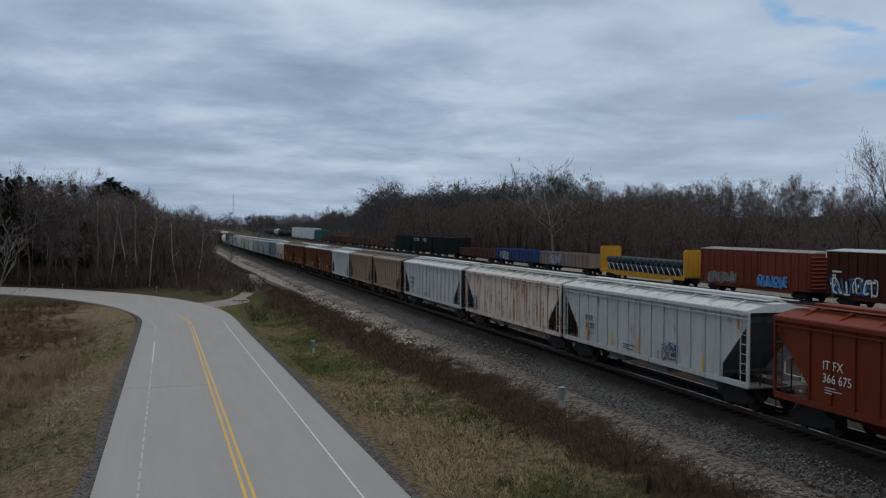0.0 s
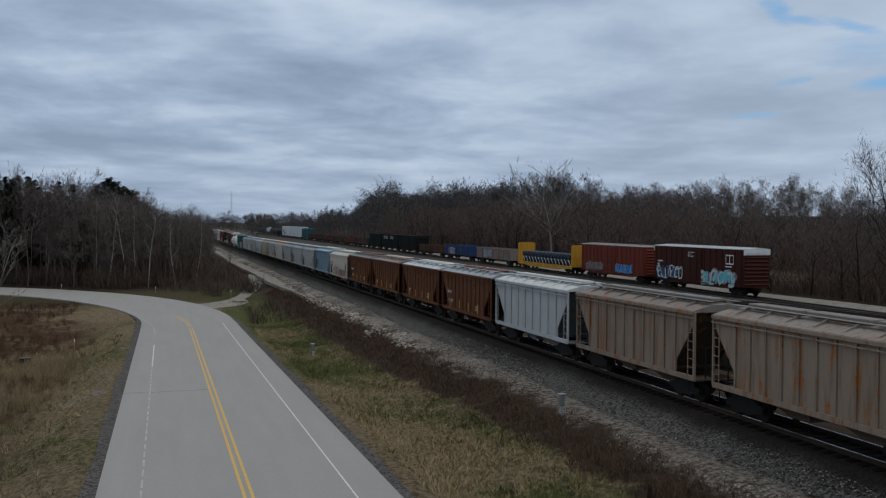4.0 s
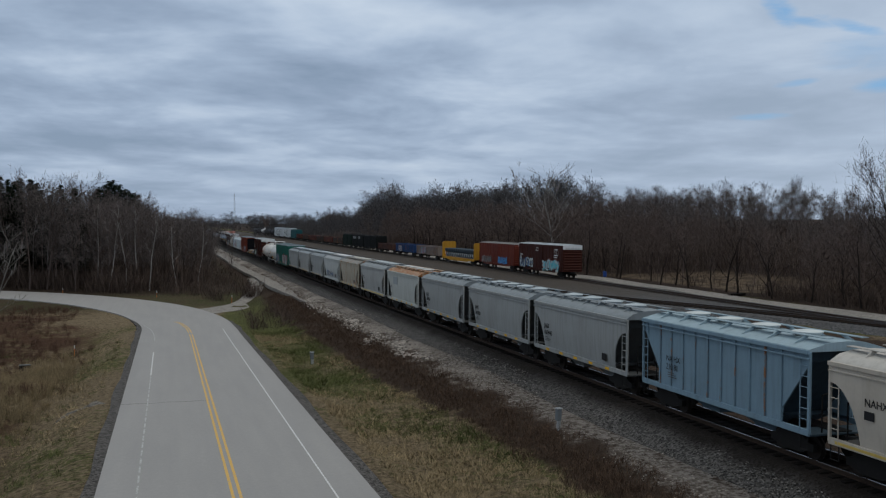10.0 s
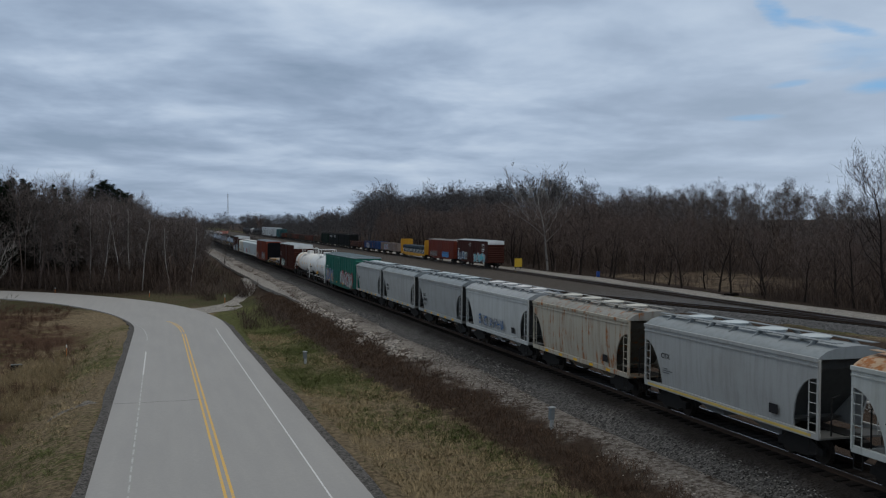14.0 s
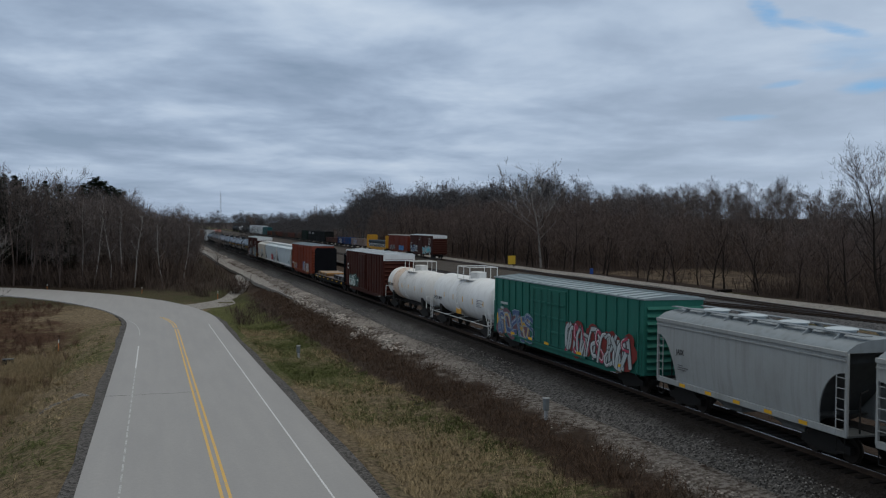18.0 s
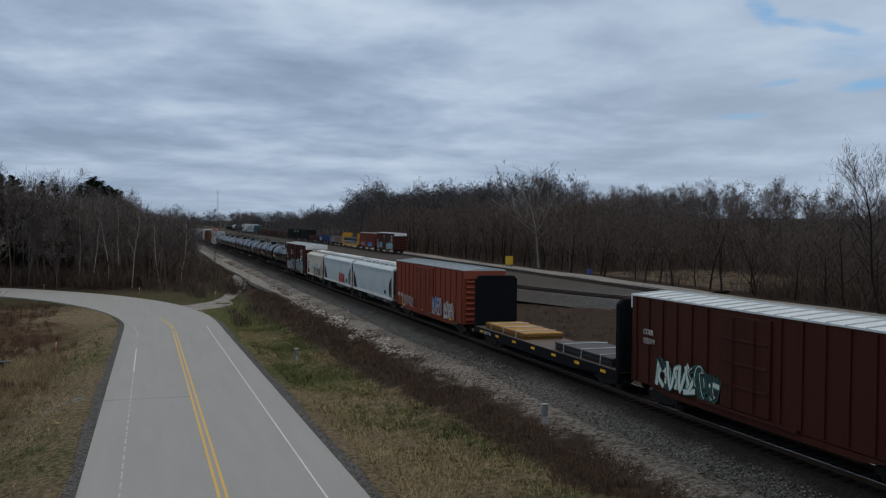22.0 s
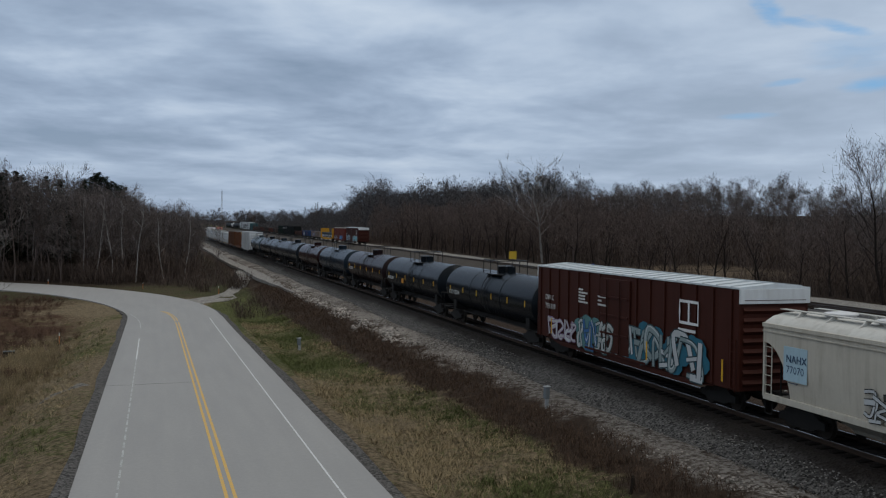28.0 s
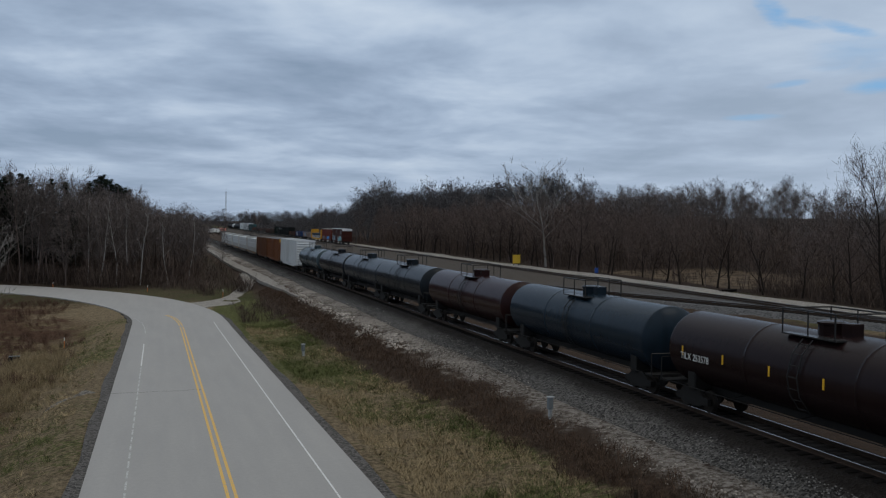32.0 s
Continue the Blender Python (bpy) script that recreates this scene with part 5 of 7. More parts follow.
def gondola(car, half, c, side=1.6, mat=RUSTY, posts=14):
    e, z0 = half, 1.0
    z1 = z0 + side
    for s in (-1, 1):
        part("side", Geo().box(min(s * 1.42, s * 1.50), max(s * 1.42, s * 1.50), -e, e, z0, z1), mat, car, colour=c)
        part("end", Geo().box(-1.5, 1.5, s * e - 0.06, s * e + 0.06, z0, z1), mat, car, colour=c)
        part("top_rail", Geo().box(s * 1.5 - 0.1, s * 1.5 + 0.1, -e - 0.05, e + 0.05, z1 - 0.12, z1, 0.03), mat, car, colour=c)
        post = shared("gondola_post:%.1f" % side, lambda: Geo().box(-0.12, 0.0, -0.07, 0.07, z0, z1 - 0.1, 0.03), mat)
        for i in range(posts):
            part("post", post, mat, car, colour=tuple(x * 0.9 for x in c), at=pose(s * 1.5, (-1 + 2 * (i + 0.5) / posts) * e, 0, 0, 0, 0 if s < 0 else 180))
    part("floor", Geo().box(-1.45, 1.45, -e, e, z0 - 0.05, z0 + 0.08), IRON, car)
    part("centre_sill", Geo().box(-0.3, 0.3, -e - 0.2, e + 0.2, 0.7, 0.96), IRON, car)
    return running_gear(car, half + 0.2, 2.0)


def flat_car(car, half, c, deck=(0.10, 0.09, 0.08), wall=(0.012, 0.014, 0.017), tall=3.5, mat=PAINT):
    e = half
    part("deck", Geo().box(-1.5, 1.5, -e, e, 1.02, 1.16, 0.02), RUSTY, car, colour=deck)
    for s in (-1, 1):
        part("side_sill", Geo().prism([(-e, 1.14), (e, 1.14), (e, 0.78), (e - 3.5, 0.74), (e - 5.0, 0.56), (-e + 5.0, 0.56), (-e + 3.5, 0.74), (-e, 0.78)], s * 1.48 - 0.05, s * 1.48 + 0.05), mat, car, colour=c)
        o = [(-1.5, 1.1), (1.5, 1.1), (1.5, 1.1 + tall - 0.25), (1.25, 1.1 + tall), (-1.25, 1.1 + tall), (-1.5, 1.1 + tall - 0.25)]
        g = Geo()
        g.loft([[(x, s * (e - 0.08) - 0.16, z) for x, z in o], [(x, s * (e - 0.08) + 0.16, z) for x, z in o]])
        b = part("bulkhead", g, mat, car, colour=wall)
        for k in (-1.0, -0.35, 0.35, 1.0):
            part("stiffener", Geo().prism([(s * (e + 0.06), 1.2), (s * (e + 0.20), 1.2), (s * (e + 0.10), 1.0 + tall), (s * (e + 0.06), 1.0 + tall)], k - 0.06, k + 0.06), mat, b, colour=wall)
        for i in range(7):
            y = (-1 + 2 * (i + 0.5) / 7) * e
            part("reflector", Geo().box(min(s * 1.53, s * 1.55), max(s * 1.53, s * 1.55), y - 0.28, y + 0.28, 0.86, 1.0), BRIGHT, car, "yellow reflector strip", colour=(0.75, 0.42, 0.03))
    part("centre_sill", Geo().box(-0.35, 0.35, -e, e, 0.6, 1.0), IRON, car)
    return running_gear(car, half + 0.1, 2.2)


# ---- the passing train: far end of each wagon along the track at the start ----
MOVES = []
K = 0.97
TRAIN_WAY = [(0, 0.0), (4, 67.6), (8, 136.1), (12, 205.1), (16, 274.8), (20, 344.5), (24, 414.7), (28, 486.3), (32, 558.8)]
GREY, SILVER, BROWN = (0.315, 0.330, 0.325), (0.43, 0.44, 0.435), (0.120, 0.045, 0.020)
CREAM, SKY, WHITE = (0.52, 0.47, 0.40), (0.20, 0.30, 0.37), (0.55, 0.575, 0.58)
HOP, BOX, TANK = "covered_hopper_wagon", "boxcar", "tank_wagon"


def wagon(name, label, u, half, group="wagons of the passing train"):
    car = thing(name, label, "rail wagon", group)
    MOVES.append((car, "train", K * u - half))
    return car


big, small = 8.75, 5.95
CARS = {}


def hop(i, u, label, half, c, **kw):
    CARS[i] = hopper(wagon(HOP, label, u, half), half, c, **kw)


hop(0, 30.7, "red-brown ribbed covered hopper with faded paint", big, (0.135, 0.024, 0.010), ribs=13, roof=(0.17, 0.035, 0.016))
hop(1, 50.4, "white ribbed covered hopper with rust spots", big, SILVER, ribs=13, mat=STAINED, roof=WHITE)
hop(2, 69.0, "rust-streaked cream ribbed covered hopper", big, (0.55, 0.49, 0.43), ribs=13, mat=ORANGE_RUST, roof=(0.5, 0.5, 0.48), roof_mat=PAINT)
hop(3, 88.5, "pale grey ribbed covered hopper, lightly stained", big, SILVER, ribs=13, roof=WHITE)
hop(4, 102.5, "tan ribbed covered hopper with brown stains", small, (0.275, 0.215, 0.165), ribs=10, bays=2, mat=RUSTY, roof=(0.23, 0.21, 0.19))
hop(5, 116.2, "dusty tan ribbed covered hopper with streaks", small, (0.255, 0.200, 0.155), ribs=10, bays=2, mat=RUSTY, roof=(0.21, 0.195, 0.18))
hop(6, 129.7, "light grey covered hopper with sloped ends", small, (0.44, 0.46, 0.47), ribs=8, bays=2, roof=WHITE)
for i, u, rf in ((7, 143.0, (0.33, 0.36, 0.38)), (8, 156.4, (0.52, 0.56, 0.59)), (9, 170.5, (0.26, 0.22, 0.20)), (10, 183.8, (0.20, 0.22, 0.22))):
    hop(i, u, "oxide-brown ribbed covered hopper with a dusty roof" if i < 9 else "oxide-brown ribbed covered hopper with chalk marks", small, BROWN, ribs=10, bays=2, roof=rf, hatch="round", lid=(0.17, 0.06, 0.035) if i in (7, 10) else None)
hop(11, 197.9, "cream smooth-sided covered hopper with sprayed letters", small, CREAM, bays=2, roof=(0.50, 0.48, 0.44), hatch="round")
hop(12, 211.2, "sky-blue ribbed covered hopper with dark numbers", small, SKY, ribs=10, bays=2, roof=(0.3, 0.4, 0.45), hatch="round")
for i, u in ((13, 225.1), (14, 238.4), (15, 252.1)):
    hop(i, u, "plain grey smooth-sided covered hopper", small, GREY, bays=2, hatch="round", roof=(0.235, 0.265, 0.280))
hop(16, 265.8, "pale grey covered hopper with a rusted-through roof", small, (0.46, 0.48, 0.455), bays=2, hatch="round", roof=(0.42, 0.30, 0.20), roof_mat=ROOFRUST, lid=(0.55, 0.56, 0.55))
hop(17, 279.7, "grey smooth-sided covered hopper with a yellow sill stripe", small, (0.355, 0.365, 0.355), bays=2, hatch="round", roof=(0.25, 0.275, 0.285), sill=(0.40, 0.40, 0.38))
hop(18, 293.6, "yellowed grey covered hopper with rust runs", small, (0.40, 0.37, 0.30), bays=2, hatch="round", mat=RUSTY, roof=(0.27, 0.265, 0.24))
hop(19, 306.8, "off-white smooth-sided covered hopper with sprayed marks", small, (0.46, 0.48, 0.47), bays=2, hatch="round", roof=(0.33, 0.35, 0.36))
for i, u in ((20, 320.3), (21, 334.2), (22, 347.8)):
    hop(i, u, "plain grey smooth-sided covered hopper", small, GREY if i != 21 else (0.34, 0.35, 0.34), bays=2, hatch="round", roof=(0.235, 0.265, 0.280))
CARS[23] = boxcar(wagon(BOX, "green ribbed boxcar with painted tags along the sill", 369.2, 9.75), 9.75, (0.022, 0.135, 0.105), 4.75, 1.0, (0.29, 0.35, 0.37), None, 18, True)
CARS[24] = tank_car(wagon(TANK, "white tank wagon with white railings", 384.8, 7.2), 7.2, (0.72, 0.73, 0.72), (0.72, 0.73, 0.72), BRIGHT, None, 1.5, True, True)
CARS[25] = tank_car(wagon(TANK, "white tank wagon with an orange-stained band", 400.5, 7.1), 7.1, (0.70, 0.69, 0.66), (0.7, 0.7, 0.68), BRIGHT, (0.62, 0.50, 0.40), 1.42)
CARS[26] = boxcar(wagon(BOX, "dark oxide boxcar with a white roof band and tags", 419.9, 9.1), 9.1, (0.052, 0.0135, 0.008), 5.2, 0.3, (0.62, 0.66, 0.68), (0.66, 0.68, 0.68), 16)
CARS[27] = flat_car(wagon("bulkhead_flat_wagon", "black bulkhead flat wagon carrying steel plates", 442.8, 10.4), 10.4, (0.010, 0.011, 0.013), wall=(0.007, 0.008, 0.010), mat=DARKPAINT)
CARS[28] = boxcar(wagon(BOX, "faded red boxcar with sprayed tags", 464.9, 9.6), 9.6, (0.190, 0.041, 0.021), 5.1, 0.4, (0.36, 0.41, 0.44), (0.215, 0.055, 0.034), 15, True)
hop(29, 484.5, "long pale blue-white smooth-sided covered hopper", 8.8, (0.46, 0.53, 0.56), bays=4, hatch="round", roof=(0.52, 0.58, 0.60), sill=(0.62, 0.62, 0.60))
hop(30, 502.9, "long pale blue-white covered hopper with a red tag", 8.4, (0.46, 0.53, 0.56), bays=4, hatch="round", roof=(0.52, 0.58, 0.60), sill=(0.62, 0.62, 0.60))
hop(31, 516.7, "cream smooth-sided covered hopper with black sprayed letters", small, (0.54, 0.50, 0.42), bays=2, hatch="round", roof=(0.55, 0.54, 0.50))
CARS[32] = boxcar(wagon(BOX, "dark oxide high boxcar with a white end band and tags", 538.5, 9.8), 9.8, (0.052, 0.0135, 0.008), 5.2, 0.2, (0.58, 0.62, 0.64), (0.66, 0.68, 0.68), 16)
DARK_TANK = (0.006, 0.009, 0.012)
for i, u, c, lb in ((33, 557.9, DARK_TANK, "black tank wagon with yellow reflectors"), (34, 577.8, DARK_TANK, "black tank wagon with yellow reflectors"),
                    (35, 597.2, (0.015, 0.008, 0.008), "dark brown-black tank wagon with white letters"), (36, 617.2, (0.012, 0.021, 0.031), "slate-blue tank wagon with dark railings"),
                    (37, 636.5, (0.022, 0.0085, 0.008), "oxide-brown tank wagon with dark railings"), (38, 656.8, (0.012, 0.016, 0.020), "dark grey tank wagon with railings"),
                    (39, 674.5, (0.020, 0.027, 0.034), "blue-grey tank wagon with railings"), (40, 693.0, (0.012, 0.014, 0.017), "plain black tank wagon with railings"), (41, 712.9, (0.05, 0.07, 0.08), "grey-green tank wagon with railings")):
    CARS[i] = tank_car(wagon(TANK, lb, u, 9.35), 9.35, c, mat=TANKPAINT, radius=1.54, heavy=i < 36)
CARS[42] = boxcar(wagon(BOX, "silver-white high boxcar with plain sides", 735.6, 9.8), 9.8, (0.55, 0.57, 0.58), 5.2, 0.2, (0.6, 0.62, 0.63), None, 14)
CARS[43] = boxcar(wagon(BOX, "boxcar with a rust-brown side and a yellow end", 757.7, 9.75), 9.75, (0.17, 0.065, 0.028), 5.1, 0.2, (0.3, 0.3, 0.3), (0.60, 0.34, 0.05), 14)
CARS[44] = boxcar(wagon(BOX, "plain rust-brown boxcar with a dark roof", 779.9, 9.75), 9.75, (0.13, 0.055, 0.028), 5.0, 0.2, (0.25, 0.22, 0.2), None, 14)
for i in range(5):
    u = 805.0 + i * 25.1
    CARS[45 + i] = flat_car(wagon("bulkhead_flat_wagon", "bulkhead flat wagon loaded with wrapped lumber", u, 10.8), 10.8, (0.10, 0.09, 0.085), wall=(0.42, 0.42, 0.40), tall=3.3)
    g = Geo()
    load = thing("lumber_load", "white-wrapped lumber bundles strapped on a flat wagon", "load", "wrapped lumber")
    MOVES.append((load, "train", K * u - 10.8))
    for k in range(4):
        for lv in range(3):
            part("lumber_pack", Geo().box(-1.45, 1.45, -10.2 + k * 5.15, -5.2 + k * 5.15, 1.18 + lv * 0.98, 2.12 + lv * 0.98, 0.06), BRIGHT, load, colour=(0.46, 0.48, 0.49) if lv else (0.34, 0.34, 0.33))

# steel plates on the flat wagon
for lb, y0, y1, n, c in (("stack of rusty orange steel plates", 2.0, 8.8, 5, (0.38, 0.21, 0.065)), ("stack of dark steel plates", -9.4, -2.6, 6, (0.075, 0.070, 0.075))):
    stack = thing("steel_plate_stack", lb, "load", "steel plates")
    MOVES.append((stack, "train", K * 442.8 - 10.4))
    for k in range(n):
        d = 0.05 * math.sin(k * 2.1)
        part("plate", Geo().box(-1.28 + d, 1.28 + d, y0 + d, y1 + d * 2, 1.17 + k * 0.075, 1.235 + k * 0.075, 0.01), RUSTY if c[0] > 0.2 else PAINT, stack, colour=c if k == n - 1 else tuple(q * 0.4 for q in c))
    for y in (y0 + 1.2, (y0 + y1) / 2, y1 - 1.2):
        part("strap", Geo().path([(-1.34, y, 1.16), (-1.30, y, 1.19 + n * 0.075), (1.30, y, 1.19 + n * 0.075), (1.34, y, 1.16)], 0.03), GALV, stack)

# ---- the cut of wagons that is drawn away along the yard track ----
YARD_SPEED = 7.72


def yard(name, label, near, far):
    car = thing(name, label, "rail wagon", "wagons on the yard track")
    MOVES.append((car, "yard", (near + far) / 2))
    return car


YCARS = {}
YCARS[0] = boxcar(yard(BOX, "dark oxide boxcar with blue and white tags and a white end", 53.3, 72.1), 9.2, (0.052, 0.013, 0.008), 5.2, 0.2, (0.6, 0.64, 0.66), (0.70, 0.72, 0.73), 16)
YCARS[1] = boxcar(yard(BOX, "bright red-brown boxcar with sprayed tags", 73.6, 93.4), 9.3, (0.155, 0.031, 0.018), 4.9, 0.2, (0.40, 0.38, 0.36), None, 16)
YELLOW = (0.50, 0.26, 0.03)
YCARS[2] = flat_car(yard("bulkhead_flat_wagon", "yellow bulkhead flat wagon loaded with wheelsets", 95.4, 119.0), 10.9, YELLOW, deck=YELLOW, wall=YELLOW, tall=3.2)
YCARS[3] = gondola(yard("gondola_wagon", "grey-brown gondola wagon with faded tags", 120.6, 141.2), 9.0, (0.24, 0.20, 0.18), 1.9)
YCARS[4] = gondola(yard("gondola_wagon", "dark blue gondola wagon with faded tags", 142.6, 161.6), 9.1, (0.025, 0.06, 0.16), 1.9, PAINT)
YCARS[5] = gondola(yard("gondola_wagon", "low dark gondola wagon streaked with rust", 163.0, 183.0), 9.6, (0.07, 0.035, 0.03), 1.5)
YCARS[6] = boxcar(yard(BOX, "black tall wagon with pale letters", 184.4, 202.4), 8.7, (0.016, 0.018, 0.018), 4.6, 0.2, (0.05, 0.05, 0.05), None, 14, mat=DARKPAINT)
YCARS[7] = boxcar(yard(BOX, "tall black wagon with plain sides", 202.8, 221.5), 8.9, (0.016, 0.018, 0.018), 4.6, 0.2, (0.05, 0.05, 0.05), None, 14, mat=DARKPAINT)
YCARS[8] = boxcar(yard(BOX, "tall dark green wagon with plain sides", 223.1, 237.7), 7.0, (0.015, 0.025, 0.02), 4.6, 0.2, (0.05, 0.05, 0.05), None, 12, mat=DARKPAINT)
for i in range(6):
    YCARS[9 + i] = gondola(yard("gondola_wagon", "low dark rust gondola wagon", 239.2 + i * 19.7, 257.4 + i * 19.7), 8.9, (0.09, 0.03, 0.025) if i % 2 else (0.045, 0.035, 0.03), 1.8, RUSTY, 10)
YCARS[15] = boxcar(yard(BOX, "teal boxcar with a dark roof", 358.4, 376.6), 8.8, (0.02, 0.10, 0.11), 4.8, 0.2, (0.1, 0.2, 0.2), None, 12)
for i in range(3):
    YCARS[16 + i] = boxcar(yard(BOX, "long white boxcar with a rounded look", 378.6 + i * 23.2, 400.3 + i * 23.2), 10.6, (0.58, 0.62, 0.63), 5.3, 0.2, (0.6, 0.64, 0.65), None, 10)
for i in range(7):
    YCARS[19 + i] = tank_car(yard(TANK, "white tank wagon far down the yard" if i in (3,) else "black tank wagon far down the yard", 450.3 + i * 18.5, 468.0 + i * 18.5), 8.7, (0.55, 0.55, 0.54) if i in (3,) else DARK_TANK, heavy=False)
# wheelsets on the yellow wagon
load = thing("wheelset_load", "two tiers of dark pipe sections on timber racks", "load", "yard loads")
MOVES.append((load, "yard", 106.8))
for lv in range(2):
    for k in range(15):
        y = -9.4 + k * 1.3 + lv * 0.5
        part("pipe_section", Geo().spin([(-1.35, 0.30), (-1.35, 0.42), (1.35, 0.42), (1.35, 0.30)], 12, False, (0, y, 1.62 + lv * 0.9)), PAINT, load, colour=(0.03, 0.045, 0.06))
        if not lv:
            part("prop", Geo().tube((-1.42, y - 0.5, 1.2), (-1.42, y + 0.35, 2.1), 0.05, 5), GALV, load)


# ---- movement ----
def motions():
    drop = math.degrees(math.atan(0.0037))
    for ob, way, y0 in MOVES:
        if way == "train":
            rows = [(t, pose(TRACK_X, y0 - K * s, float(rail_z(y0 - K * s)), -drop)) for t, s in TRAIN_WAY]
        else:
            rows = [(t, pose(YARD_X, y0 + YARD_SPEED * t, 0.92)) for t in (0.0, 16.0, 32.0)]
        walk(ob, rows)


# ---- lettering, tags and marks on the wagons ----
FACE = Matrix(((0, 0, -1, 0), (-1, 0, 0, 0), (0, 1, 0, 0), (0, 0, 0, 1)))
LETTER_MAT = BRIGHT


def lettering(car, words, y, z, size, colour, x=-1.60):
    m = LETTERS[words]
    if not m.materials:
        m.materials.append(LETTER_MAT)
    tagged(part("lettering", m, LETTER_MAT, car, colour=colour, at=Matrix.Translation((x, y, z)) @ FACE @ Matrix.Diagonal((size, size, 1, 1))), kind="stuff")


def bars(car, y, z, rows, length, colour, x=-1.60, high=0.06, gap=0.13):
    """Small print that cannot be read."""
    g = Geo()
    for i in range(rows):
        ln = length * (0.7 + 0.3 * math.sin(i * 2.7 + y))
        g.box(x - 0.004, x + 0.004, y - ln, y, z - i * gap - high, z - i * gap)
    tagged(part("small_print", g, BRIGHT, car, colour=colour), kind="stuff")


def panel(car, name, y0, y1, z0, z1, colour, x=-1.60, label=""):
    part(name, Geo().box(x - 0.006, x + 0.006, y0, y1, z0, z1), BRIGHT, car, label, colour=colour)


def strokes(g, pts, w, x):
    """A flat ribbon along points (y, z)."""
    v, n = [], len(pts)
    for i, (a, b) in enumerate(pts):
        p, q = pts[max(i - 1, 0)], pts[min(i + 1, n - 1)]
        ln = math.hypot(q[0] - p[0], q[1] - p[1]) or 1e-6
        ny, nz = -(q[1] - p[1]) / ln * w / 2, (q[0] - p[0]) / ln * w / 2
        v += [(x, a + ny, b + nz), (x, a - ny, b - nz)]
    g.add(v, [(2 * i, 2 * i + 1, 2 * i + 3, 2 * i + 2) for i in range(n - 1)])


# the bones of sprayed shapes, in a unit square: hooks, bars, waves, wedges
GLYPHS = ((((0.9, 0.85), (0.35, 1.0), (0.15, 0.7), (0.8, 0.4), (0.6, 0.0), (0.05, 0.12)),),
          (((0.15, 0.0), (0.2, 1.0)), ((0.2, 1.0), (0.85, 0.85), (0.7, 0.5), (0.2, 0.5)), ((0.4, 0.5), (0.95, 0.0))),
          (((0.05, 0.0), (0.45, 1.0), (0.95, 0.05)), ((0.2, 0.35), (0.8, 0.38))),
          (((0.85, 0.95), (0.2, 0.9), (0.15, 0.1), (0.9, 0.05)), ((0.2, 0.5), (0.75, 0.52))),
          (((0.1, 1.0), (0.15, 0.2), (0.55, 0.0), (0.85, 0.25), (0.9, 1.0)),),
          (((0.5, 1.0), (0.08, 0.6), (0.3, 0.05), (0.85, 0.15), (0.88, 0.75), (0.5, 1.0)),),
          (((0.1, 0.0), (0.15, 1.0), (0.8, 0.05), (0.88, 1.0)),),
          (((0.0, 0.95), (0.95, 1.0)), ((0.5, 0.95), (0.45, 0.0))))


def curved(pts, k=4):
    """Rounds a line of (y, z)."""
    out, n = [], len(pts)
    for i in range(n - 1):
        p0, p1, p2, p3 = (pts[max(0, min(n - 1, j))] for j in (i - 1, i, i + 1, i + 2))
        for q in range(k):
            t = q / k
            out.append(tuple(0.5 * (2 * b + (c - a) * t + (2 * a - 5 * b + 4 * c - d) * t * t + (3 * b - a - 3 * c + d) * t ** 3) for a, b, c, d in zip(p0, p1, p2, p3)))
    return out + [pts[-1]]


